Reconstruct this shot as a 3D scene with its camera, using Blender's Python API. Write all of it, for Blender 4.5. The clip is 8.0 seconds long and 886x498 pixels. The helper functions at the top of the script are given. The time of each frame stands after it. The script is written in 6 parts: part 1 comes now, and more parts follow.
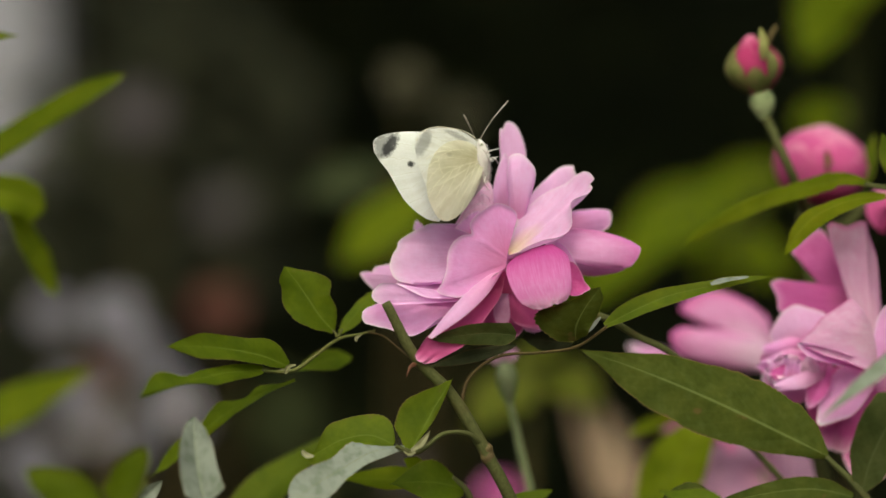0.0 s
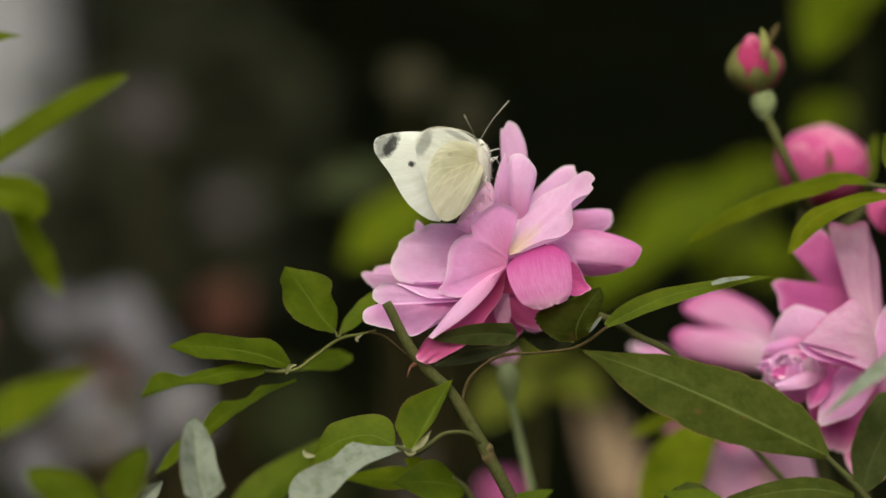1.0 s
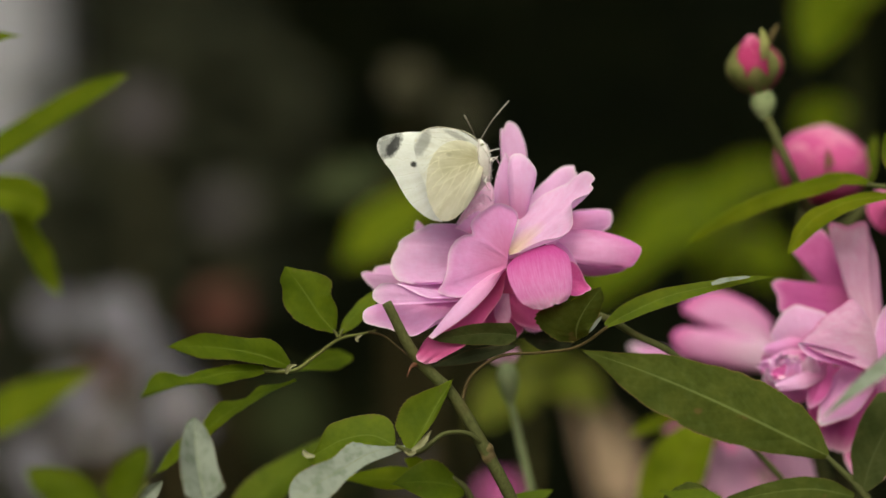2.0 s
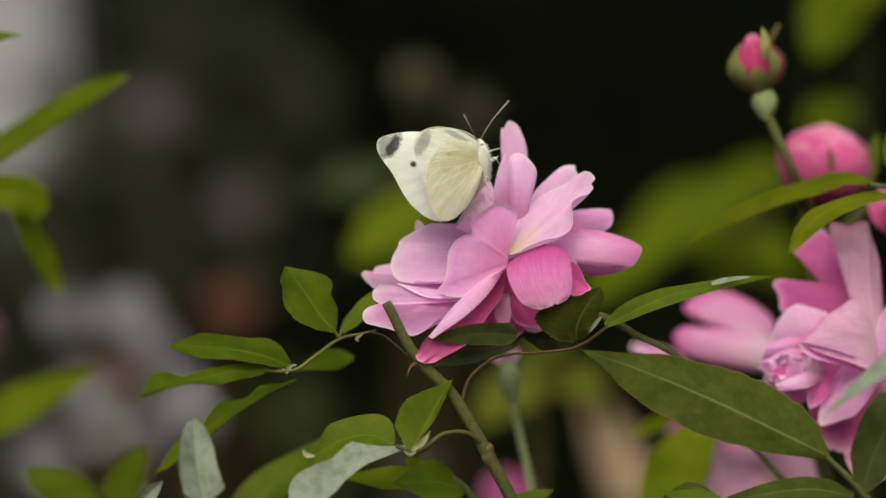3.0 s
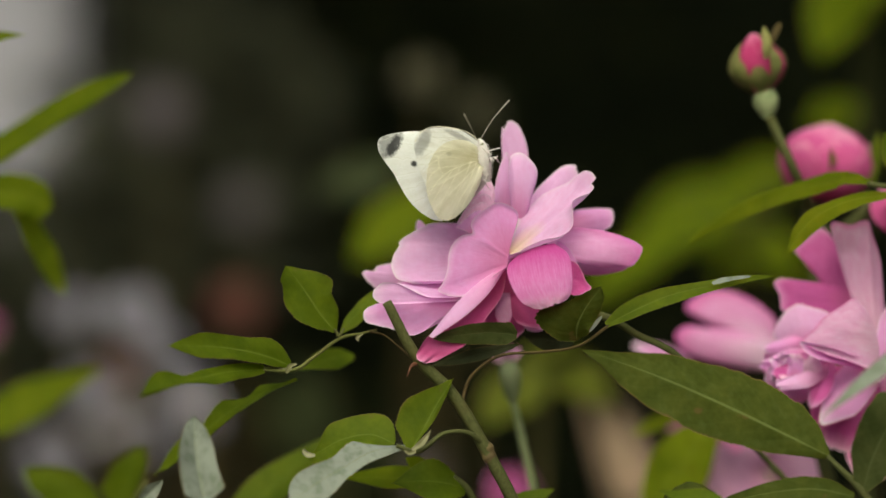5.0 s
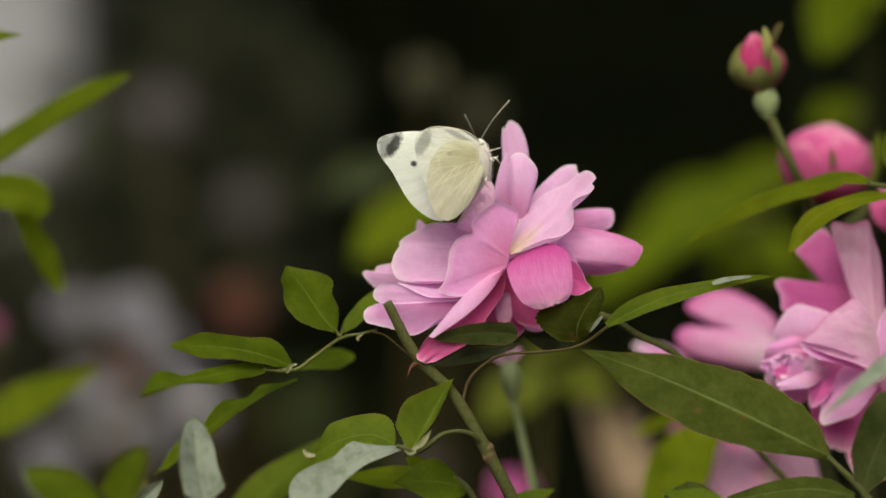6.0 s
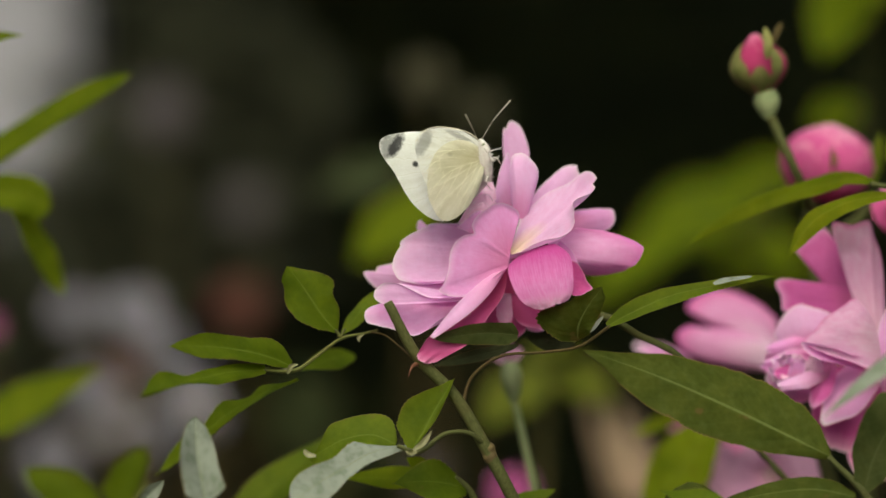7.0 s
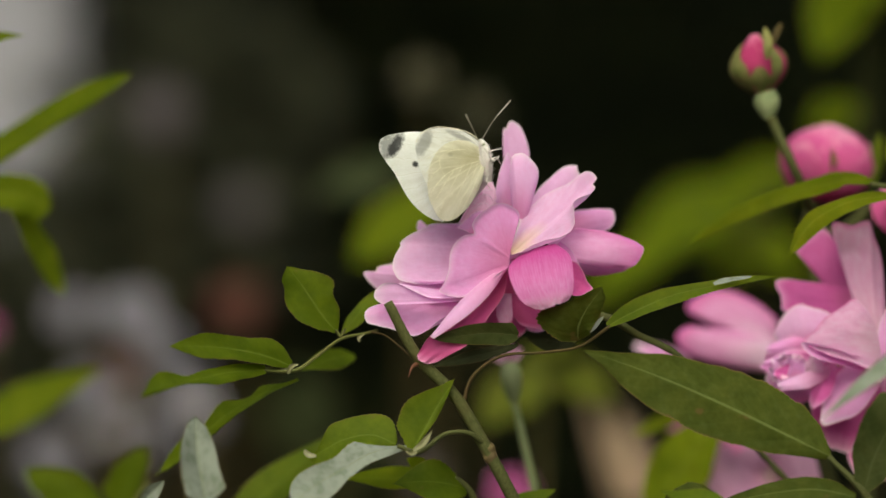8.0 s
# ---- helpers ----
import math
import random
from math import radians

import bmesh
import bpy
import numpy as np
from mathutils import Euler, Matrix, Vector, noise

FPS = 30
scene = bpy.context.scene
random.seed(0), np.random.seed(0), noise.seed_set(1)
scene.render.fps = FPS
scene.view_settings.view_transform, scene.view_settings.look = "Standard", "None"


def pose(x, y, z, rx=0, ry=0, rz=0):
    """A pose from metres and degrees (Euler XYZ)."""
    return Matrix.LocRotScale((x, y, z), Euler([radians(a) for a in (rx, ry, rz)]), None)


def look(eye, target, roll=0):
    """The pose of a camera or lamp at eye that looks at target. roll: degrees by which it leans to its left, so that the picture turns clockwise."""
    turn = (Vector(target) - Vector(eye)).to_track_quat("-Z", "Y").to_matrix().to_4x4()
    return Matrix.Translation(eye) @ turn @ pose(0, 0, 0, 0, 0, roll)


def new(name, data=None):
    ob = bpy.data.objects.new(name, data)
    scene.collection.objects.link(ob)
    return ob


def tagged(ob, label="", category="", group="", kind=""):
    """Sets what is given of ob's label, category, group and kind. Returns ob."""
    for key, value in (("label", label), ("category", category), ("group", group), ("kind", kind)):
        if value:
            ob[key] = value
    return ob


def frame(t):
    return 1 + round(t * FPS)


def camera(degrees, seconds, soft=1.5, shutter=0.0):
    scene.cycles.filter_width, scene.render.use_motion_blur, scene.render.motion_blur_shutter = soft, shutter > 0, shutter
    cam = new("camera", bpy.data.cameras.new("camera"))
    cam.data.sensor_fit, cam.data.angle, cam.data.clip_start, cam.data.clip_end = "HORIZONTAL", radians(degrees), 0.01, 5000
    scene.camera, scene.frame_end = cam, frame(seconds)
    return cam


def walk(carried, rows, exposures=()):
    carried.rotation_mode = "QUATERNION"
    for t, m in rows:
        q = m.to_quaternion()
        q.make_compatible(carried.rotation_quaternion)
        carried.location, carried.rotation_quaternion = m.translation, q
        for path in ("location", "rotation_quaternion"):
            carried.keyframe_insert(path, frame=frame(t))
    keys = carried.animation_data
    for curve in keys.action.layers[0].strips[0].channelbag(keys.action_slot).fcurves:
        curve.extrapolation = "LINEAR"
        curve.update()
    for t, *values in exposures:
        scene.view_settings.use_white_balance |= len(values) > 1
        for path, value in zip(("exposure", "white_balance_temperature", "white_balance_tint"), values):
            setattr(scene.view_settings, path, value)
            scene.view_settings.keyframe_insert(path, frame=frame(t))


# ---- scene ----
# The camera: a long lens close to a rose, drifting a few millimetres.
cam = camera(20, 8.0)
cam.data.dof.use_dof = True
cam.data.dof.focus_distance = 0.583
cam.data.dof.aperture_fstop = 4.5
walk(cam, [
    (0.0, look((0.0000, 0, 1.0000), (0.00000, 0.585, 1.00000))),
    (0.5, look((-0.0002, 0, 1.0000), (-0.00013, 0.585, 1.00000))),
    (1.0, look((0.0019, 0, 1.0004), (-0.00016, 0.585, 1.00000))),
    (1.5, look((0.0002, 0, 1.0000), (-0.00017, 0.585, 1.00000))),
    (1.7, look((0.0002, 0, 1.0000), (-0.00017, 0.585, 1.00000))),
    (2.8, look((0.0036, 0, 1.0007), (-0.00016, 0.585, 0.99999))),
    (3.0, look((0.0042, 0, 1.0008), (-0.00017, 0.585, 0.99997))),
    (3.5, look((0.0047, 0, 1.0009), (-0.00030, 0.585, 0.99987))),
    (4.0, look((0.0050, 0, 1.0010), (-0.00017, 0.585, 0.99987))),
    (4.5, look((0.0060, 0, 1.0012), (-0.00024, 0.585, 0.99986))),
    (4.7, look((0.0062, 0, 1.0012), (-0.00026, 0.585, 0.99986))),
    (5.8, look((0.0068, 0, 1.0014), (-0.00033, 0.585, 0.99986))),
    (6.0, look((0.0068, 0, 1.0014), (-0.00034, 0.585, 0.99986))),
    (6.5, look((0.0074, 0, 1.0015), (-0.00020, 0.585, 0.99987))),
    (7.0, look((0.0068, 0, 1.0014), (-0.00053, 0.585, 0.99993))),
    (7.5, look((0.0067, 0, 1.0013), (-0.00053, 0.585, 0.99996))),
    (8.0, look((0.0060, 0, 1.0012), (-0.00057, 0.585, 0.99996))),
], exposures=[(0.0, 0.18, 6620, -11.5), (8.0, 0.18, 6620, -11.5)])

# ---- light ----
world = bpy.data.worlds.new("world")
scene.world = world
world.use_nodes = True
sky = world.node_tree.nodes.new("ShaderNodeTexSky")
sky.sky_type = "NISHITA"
sky.sun_disc = False
sky.sun_elevation = radians(41)
sky.sun_rotation = radians(189)
sky.air_density, sky.dust_density, sky.ozone_density = 0.7, 8.0, 0.5
background = world.node_tree.nodes["Background"]
background.inputs[1].default_value = 0.15
world.node_tree.links.new(sky.outputs[0], background.inputs[0])
lamp = bpy.data.lights.new("sun", "SUN")
lamp.energy = 1.0
lamp.angle = radians(120)
lamp.color = (1.0, 0.95, 0.88)
sun = new("sun", lamp)
sun.matrix_world = look((-0.4, -1.8, 3.1), (0, 0.6, 1.0))


# ---- materials ----
def material(name, rough=0.6, spec=0.3):
    mat = bpy.data.materials.new(name)
    mat.use_nodes = True
    bsdf = mat.node_tree.nodes["Principled BSDF"]
    bsdf.inputs["Roughness"].default_value = rough
    bsdf.inputs["Specular IOR Level"].default_value = spec
    return mat, mat.node_tree.nodes, mat.node_tree.links, bsdf


def ramp(nodes, links, source, stops):
    r = nodes.new("ShaderNodeValToRGB")
    while len(r.color_ramp.elements) < len(stops):
        r.color_ramp.elements.new(0.5)
    for e, (p, c) in zip(r.color_ramp.elements, stops):
        e.position, e.color = p, (*c, 1)
    links.new(source, r.inputs[0])
    return r.outputs[0]


def blend(nodes, links, kind, fac, a, b):
    m = nodes.new("ShaderNodeMix")
    m.data_type, m.blend_type = "RGBA", kind
    for socket, v in ((m.inputs[0], fac), (m.inputs[6], a), (m.inputs[7], b)):
        if isinstance(v, (int, float)):
            socket.default_value = v
        elif isinstance(v, tuple):
            socket.default_value = (*v, 1)
        else:
            links.new(v, socket)
    return m.outputs[2]


def calc(nodes, links, op, a, b=0.0):
    m = nodes.new("ShaderNodeMath")
    m.operation = op
    for socket, v in ((m.inputs[0], a), (m.inputs[1], b)):
        if isinstance(v, (int, float)):
            socket.default_value = v
        else:
            links.new(v, socket)
    return m.outputs[0]


def grain(nodes, links, scale, detail=4, vector=None):
    n = nodes.new("ShaderNodeTexNoise")
    n.inputs["Scale"].default_value, n.inputs["Detail"].default_value = scale, detail
    if vector is None:
        vector = nodes.new("ShaderNodeTexCoord").outputs["Object"]
    links.new(vector, n.inputs["Vector"])
    return n.outputs[0]


def sheer(mat, nodes, links, bsdf, colour, through_colour, share, height=None, bump=0.2, dist=0.0004):
    """A thin sheet: part of the light passes through it."""
    links.new(colour, bsdf.inputs["Base Color"])
    trans = nodes.new("ShaderNodeBsdfTranslucent")
    if isinstance(through_colour, tuple):
        trans.inputs[0].default_value = (*through_colour, 1)
    else:
        links.new(through_colour, trans.inputs[0])
    mix = nodes.new("ShaderNodeMixShader")
    mix.inputs[0].default_value = share
    links.new(bsdf.outputs[0], mix.inputs[1])
    links.new(trans.outputs[0], mix.inputs[2])
    links.new(mix.outputs[0], nodes["Material Output"].inputs[0])
    if height is not None:
        b = nodes.new("ShaderNodeBump")
        b.inputs["Strength"].default_value, b.inputs["Distance"].default_value = bump, dist
        links.new(height, b.inputs["Height"])
        links.new(b.outputs[0], bsdf.inputs["Normal"])


def uv_axes(nodes, links):
    uv = nodes.new("ShaderNodeUVMap").outputs[0]
    sep = nodes.new("ShaderNodeSeparateXYZ")
    links.new(uv, sep.inputs[0])
    return uv, sep.outputs[0], sep.outputs[1]


def petal_material(name, base, mid, edge, share=0.48, lit_rim=0.95, claw=(0.06, 0.32), vein=0.18, rim_at=0.8):
    """base: the claw; mid: the blade; edge: the rim."""
    mat, n, l, bsdf = material(name, 0.68, 0.12)
    uv, u, v = uv_axes(n, l)
    blade = ramp(n, l, v, [(0.0, base), (claw[0], base), (claw[1], mid), (rim_at, mid), (1.0, edge)])
    stretch = n.new("ShaderNodeMapping")
    stretch.inputs["Scale"].default_value = (40, 7, 1)
    l.new(uv, stretch.inputs[0])
    veins = grain(n, l, 1.0, 3, stretch.outputs[0])
    hair = n.new("ShaderNodeMapping")
    hair.inputs["Scale"].default_value = (110, 5, 1)
    l.new(uv, hair.inputs[0])
    threads = grain(n, l, 1.0, 2, hair.outputs[0])
    blotch = grain(n, l, 160, 5)
    info = n.new("ShaderNodeObjectInfo")
    c = blend(n, l, "MULTIPLY", vein, blade, ramp(n, l, veins, [(0.38, (0.95, 0.62, 0.8)), (0.65, (1, 1, 1))]))
    c = blend(n, l, "MULTIPLY", vein * 0.9, c, ramp(n, l, threads, [(0.36, (0.92, 0.6, 0.78)), (0.6, (1, 1, 1))]))
    c = blend(n, l, "MULTIPLY", 0.25, c, ramp(n, l, blotch, [(0.3, (0.9, 0.75, 0.86)), (0.7, (1, 1, 1))]))
    off = calc(n, l, "ABSOLUTE", calc(n, l, "SUBTRACT", calc(n, l, "MULTIPLY", u, 2.0), 1.0))
    rim = calc(n, l, "MAXIMUM", calc(n, l, "POWER", off, 45.0), calc(n, l, "POWER", v, 42.0))
    # Bright thin rim paints the lit, translucent petal edge into the colour.
    c = blend(n, l, "MIX", calc(n, l, "MULTIPLY", rim, lit_rim), c, (0.98, 0.91, 0.96))
    c = blend(n, l, "MULTIPLY", 0.3, c, ramp(n, l, info.outputs["Random"], [(0, (1, 0.82, 0.92)), (1, (1, 1, 1))]))
    crepe = grain(n, l, 900, 4)
    c = blend(n, l, "MULTIPLY", 0.3, c, ramp(n, l, crepe, [(0.35, (0.93, 0.76, 0.86)), (0.65, (1, 1, 1))]))
    relief = calc(n, l, "ADD", calc(n, l, "MULTIPLY", veins, 0.6), calc(n, l, "MULTIPLY", crepe, 0.5))
    sheer(mat, n, l, bsdf, c, c, share, relief, 0.32, 0.0006)
    return mat


def leaf_material(name, top, light, rib, share=0.35, rough=0.6, spec=0.1, powder=0.0):
    """top: the blade; light: what shows through it; rib: midrib and side veins."""
    mat, n, l, bsdf = material(name, rough, spec)
    uv, u, v = uv_axes(n, l)
    off = calc(n, l, "ABSOLUTE", calc(n, l, "SUBTRACT", u, 0.5))
    midrib = calc(n, l, "LESS_THAN", calc(n, l, "ADD", off, calc(n, l, "MULTIPLY", v, 0.012)), 0.022)
    # side veins run forward from the midrib
    run = calc(n, l, "SUBTRACT", calc(n, l, "MULTIPLY", v, 11.0), calc(n, l, "MULTIPLY", off, 5.0))
    wave = calc(n, l, "ABSOLUTE", calc(n, l, "SUBTRACT", calc(n, l, "FRACT", run), 0.5))
    vein = calc(n, l, "LESS_THAN", wave, 0.045)
    info = n.new("ShaderNodeObjectInfo")
    big, fine = grain(n, l, 170, 5), grain(n, l, 800, 4)
    c = blend(n, l, "MULTIPLY", 0.7, top, ramp(n, l, big, [(0.34, (0.42, 0.52, 0.4)), (0.64, (1.0, 1.0, 1.0))]))
    c = blend(n, l, "MULTIPLY", 0.75, c, ramp(n, l, fine, [(0.32, (0.62, 0.68, 0.56)), (0.66, (1, 1, 1))]))
    c = blend(n, l, "MULTIPLY", 0.5, c, ramp(n, l, info.outputs["Random"], [(0, (0.7, 0.8, 0.7)), (1, (1, 1, 1))]))
    if powder:
        c = blend(n, l, "MIX", calc(n, l, "MULTIPLY", ramp(n, l, grain(n, l, 420, 8), [(0.1, (0, 0, 0)), (0.56, (1, 1, 1))]), powder), c, (0.31, 0.33, 0.31))
    speck = ramp(n, l, grain(n, l, 230, 2), [(0.7, (0, 0, 0)), (0.76, (1, 1, 1))])
    c = blend(n, l, "MIX", calc(n, l, "MULTIPLY", speck, 0.55), c, (0.13, 0.075, 0.03))
    pale = ramp(n, l, grain(n, l, 420, 5), [(0.5, (0, 0, 0)), (0.75, (1, 1, 1))])
    c = blend(n, l, "MIX", calc(n, l, "MULTIPLY", pale, 0.22), c, rib)
    c = blend(n, l, "MIX", calc(n, l, "MULTIPLY", vein, 0.08), c, rib)
    c = blend(n, l, "MIX", calc(n, l, "MULTIPLY", midrib, 0.8), c, rib)
    rim = calc(n, l, "GREATER_THAN", calc(n, l, "ADD", off, calc(n, l, "MULTIPLY", big, 0.02)), 0.494)
    c = blend(n, l, "MIX", calc(n, l, "MULTIPLY", rim, 0.75), c, (0.2, 0.13, 0.05))
    t = blend(n, l, "MULTIPLY", 0.5, light, ramp(n, l, big, [(0.3, (0.7, 0.8, 0.6)), (0.7, (1, 1, 1))]))
    sheer(mat, n, l, bsdf, c, t, share, calc(n, l, "ADD", calc(n, l, "MULTIPLY", fine, 0.5), calc(n, l, "MULTIPLY", wave, 0.3)), 0.5, 0.0004)
    return mat


def plain_material(name, dark, pale, scale, rough=0.7, spec=0.25, bump=0.4, dist=0.0005):
    mat, n, l, bsdf = material(name, rough, spec)
    g, f = grain(n, l, scale, 6), grain(n, l, scale * 7, 4)
    c = ramp(n, l, g, [(0.3, dark), (0.7, pale)])
    c = blend(n, l, "MULTIPLY", 0.4, c, ramp(n, l, f, [(0.3, (0.7, 0.7, 0.7)), (0.7, (1, 1, 1))]))
    l.new(c, bsdf.inputs["Base Color"])
    b = n.new("ShaderNodeBump")
    b.inputs["Strength"].default_value, b.inputs["Distance"].default_value = bump, dist
    l.new(f, b.inputs["Height"])
    l.new(b.outputs[0], bsdf.inputs["Normal"])
    return mat


def stem_material(name, dark, pale, blush, rough=0.75):
    """Green bark of a young shoot: streaks along it, a reddish flush and small pits."""
    mat, n, l, bsdf = material(name, rough, 0.15)
    uv, u, v = uv_axes(n, l)
    run = n.new("ShaderNodeMapping")
    run.inputs["Scale"].default_value = (14, 90, 1)
    l.new(uv, run.inputs[0])
    streak, pit, patch = grain(n, l, 1.0, 5, run.outputs[0]), grain(n, l, 1500, 3), grain(n, l, 130, 4)
    c = ramp(n, l, streak, [(0.35, dark), (0.65, pale)])
    c = blend(n, l, "MIX", calc(n, l, "MULTIPLY", ramp(n, l, patch, [(0.5, (0, 0, 0)), (0.7, (1, 1, 1))]), 0.3), c, blush)
    c = blend(n, l, "MULTIPLY", 0.3, c, ramp(n, l, pit, [(0.32, (0.6, 0.6, 0.5)), (0.5, (1, 1, 1))]))
    l.new(c, bsdf.inputs["Base Color"])
    b = n.new("ShaderNodeBump")
    b.inputs["Strength"].default_value, b.inputs["Distance"].default_value = 0.6, 0.0003
    l.new(calc(n, l, "ADD", calc(n, l, "MULTIPLY", streak, 0.6), calc(n, l, "MULTIPLY", pit, 0.5)), b.inputs["Height"])
    l.new(b.outputs[0], bsdf.inputs["Normal"])
    return mat


# PINK and SOFT paint shade into a deeper claw, light into a paler rim.
PINK = petal_material("petal pink", (0.78, 0.31, 0.6), (0.83, 0.43, 0.82), (0.89, 0.66, 0.93), 0.4, claw=(0.05, 0.58), vein=0.16)
SOFT = petal_material("petal soft pink", (0.84, 0.42, 0.7), (0.87, 0.55, 0.9), (0.91, 0.73, 0.95), 0.4, claw=(0.05, 0.5), vein=0.14)
HEART = petal_material("petal palest pink", (0.88, 0.58, 0.76), (0.92, 0.7, 0.88), (0.94, 0.8, 0.95), 0.35, vein=0.3)
SHOULDER = petal_material("petal cream to pink", (0.92, 0.82, 0.58), (0.88, 0.6, 0.91), (0.89, 0.67, 0.93), 0.42, claw=(0.04, 0.34), vein=0.22)
BLUSH = petal_material("petal white to magenta", (0.88, 0.68, 0.88), (0.83, 0.43, 0.75), (0.72, 0.17, 0.53), 0.35, 0.0, (0.14, 0.5), 0.3, 0.7)
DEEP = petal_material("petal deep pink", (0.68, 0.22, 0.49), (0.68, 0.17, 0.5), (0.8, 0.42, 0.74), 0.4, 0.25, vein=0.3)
PALE = petal_material("petal pale", (0.74, 0.54, 0.69), (0.69, 0.45, 0.66), (0.66, 0.2, 0.51), 0.4, 0.1, (0.1, 0.45), 0.4, 0.88)
BELL = petal_material("petal magenta to white", (0.62, 0.12, 0.44), (0.76, 0.33, 0.68), (0.93, 0.78, 0.92), 0.4, 0.0, (0.12, 0.42), 0.6, 0.5)
TIPPED = petal_material("petal deeper at the tip", (0.88, 0.58, 0.88), (0.85, 0.48, 0.82), (0.72, 0.22, 0.58), 0.4, 0.25, (0.1, 0.4), 0.2, 0.5)
# Dark cerise paints shade into the inner petals under the bloom.
SHADED_CERISE = petal_material("petal cerise with painted shade", (0.5, 0.1, 0.24), (0.54, 0.11, 0.3), (0.7, 0.3, 0.52), 0.3, 0.3, vein=0.3)
SHADED_MAUVE = petal_material("petal mauve with painted shade", (0.62, 0.36, 0.52), (0.62, 0.38, 0.58), (0.66, 0.44, 0.62), 0.35, 0.3)
SHADED_GREY = petal_material("petal grey with painted shade", (0.09, 0.088, 0.095), (0.1, 0.097, 0.105), (0.1, 0.1, 0.11), 0.2, 0.0)
FOLD_AND_SHADE = petal_material("petal magenta for fold and shade", (0.62, 0.14, 0.42), (0.62, 0.15, 0.43), (0.82, 0.5, 0.7), 0.35, 0.5, (0.1, 0.4), 0.7)
BUDPINK = petal_material("bud pink", (0.5, 0.05, 0.2), (0.62, 0.12, 0.34), (0.8, 0.36, 0.56), 0.25, 0.1)
CRIMSON = petal_material("bud crimson", (0.46, 0.08, 0.18), (0.4, 0.04, 0.15), (0.58, 0.17, 0.31), 0.2, 0.1)
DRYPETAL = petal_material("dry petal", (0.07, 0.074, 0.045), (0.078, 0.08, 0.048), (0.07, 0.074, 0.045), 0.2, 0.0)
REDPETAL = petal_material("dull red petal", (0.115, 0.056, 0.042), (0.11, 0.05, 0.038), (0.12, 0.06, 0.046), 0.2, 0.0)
SHADED_WHITE = petal_material("grey-shaded white petal", (0.235, 0.25, 0.285), (0.25, 0.265, 0.305), (0.275, 0.29, 0.335), 0.25, 0.0)
LIT_WHITE = petal_material("lit copy of white petal", (0.4, 0.4, 0.42), (0.44, 0.45, 0.48), (0.47, 0.48, 0.52), 0.3, 0.0)
GREEN = leaf_material("leaf green", (0.12, 0.156, 0.008), (0.32, 0.39, 0.008), (0.145, 0.19, 0.025))
SEPAL = leaf_material("sepal", (0.27, 0.27, 0.1), (0.3, 0.26, 0.1), (0.42, 0.24, 0.18), 0.2)
DULL = leaf_material("leaf dull green", (0.072, 0.084, 0.015), (0.15, 0.165, 0.01), (0.14, 0.17, 0.05), 0.25, 0.7, 0.06)
SHADYLEAF = leaf_material("leaf grey-green, also for painted shade", (0.07, 0.08, 0.026), (0.13, 0.15, 0.02), (0.085, 0.1, 0.04), 0.2, 0.65, 0.1)
LIME = leaf_material("leaf lime", (0.16, 0.195, 0.008), (0.43, 0.48, 0.008), (0.23, 0.26, 0.03), 0.45, 0.75, 0.06)
SILVER = leaf_material("leaf mildewed", (0.1, 0.13, 0.06), (0.16, 0.2, 0.08), (0.2, 0.22, 0.15), 0.2, 0.75, 0.12, 0.75)
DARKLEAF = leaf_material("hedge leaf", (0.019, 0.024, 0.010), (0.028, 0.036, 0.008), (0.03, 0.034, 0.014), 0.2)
# Dark tone puts shade into the colour of undersides and back leaves.
SHADED_LEAF = leaf_material("leaf with shade painted in", (0.055, 0.062, 0.03), (0.06, 0.07, 0.03), (0.07, 0.08, 0.04), 0.2, 0.7, 0.1)
OLIVE = leaf_material("olive leaf", (0.125, 0.13, 0.015), (0.24, 0.24, 0.012), (0.14, 0.15, 0.02), 0.3)
DRYLEAF = leaf_material("dry leaf", (0.075, 0.074, 0.056), (0.08, 0.078, 0.05), (0.09, 0.088, 0.065), 0.25)
REDLEAF = leaf_material("young red leaf", (0.58, 0.38, 0.31), (0.6, 0.37, 0.3), (0.58, 0.4, 0.31), 0.35)
# Brighter copy of LIME paints light into leaves that come out dark.
LIT_LIME = leaf_material("lime leaf with light painted in", (0.33, 0.4, 0.02), (0.55, 0.62, 0.03), (0.3, 0.34, 0.05), 0.2, 0.75, 0.1)
STEM = stem_material("green stem", (0.06, 0.064, 0.022), (0.088, 0.094, 0.034), (0.1, 0.075, 0.03))
TWIG = plain_material("brown stalk", (0.05, 0.032, 0.014), (0.085, 0.065, 0.024), 150, dist=0.0002, spec=0.15)
STIPULE = plain_material("papery stipule", (0.15, 0.145, 0.07), (0.28, 0.27, 0.17), 500, 0.8, 0.1, dist=0.0001)
NODE = plain_material("leaf joint", (0.07, 0.045, 0.022), (0.14, 0.11, 0.045), 400, dist=0.0003)
PETIOLE = stem_material("leaf stalk green", (0.075, 0.085, 0.022), (0.15, 0.15, 0.05), (0.15, 0.1, 0.045))
THORN = plain_material("thorn red", (0.1, 0.035, 0.022), (0.15, 0.07, 0.04), 300, dist=0.0001)
HIP = plain_material("hip green", (0.19, 0.225, 0.11), (0.28, 0.32, 0.17), 250, dist=0.0002)
SOIL = plain_material("soil", (0.02, 0.015, 0.01), (0.05, 0.038, 0.025), 6, 0.95, 0.1, 1.0, 0.02)
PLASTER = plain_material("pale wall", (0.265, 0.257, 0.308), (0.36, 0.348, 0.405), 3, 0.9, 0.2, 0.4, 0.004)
THICK = plain_material("near-black thicket shade", (0.007, 0.0095, 0.005), (0.013, 0.016, 0.009), 5, 0.95, 0.1, 1.0, 0.03)


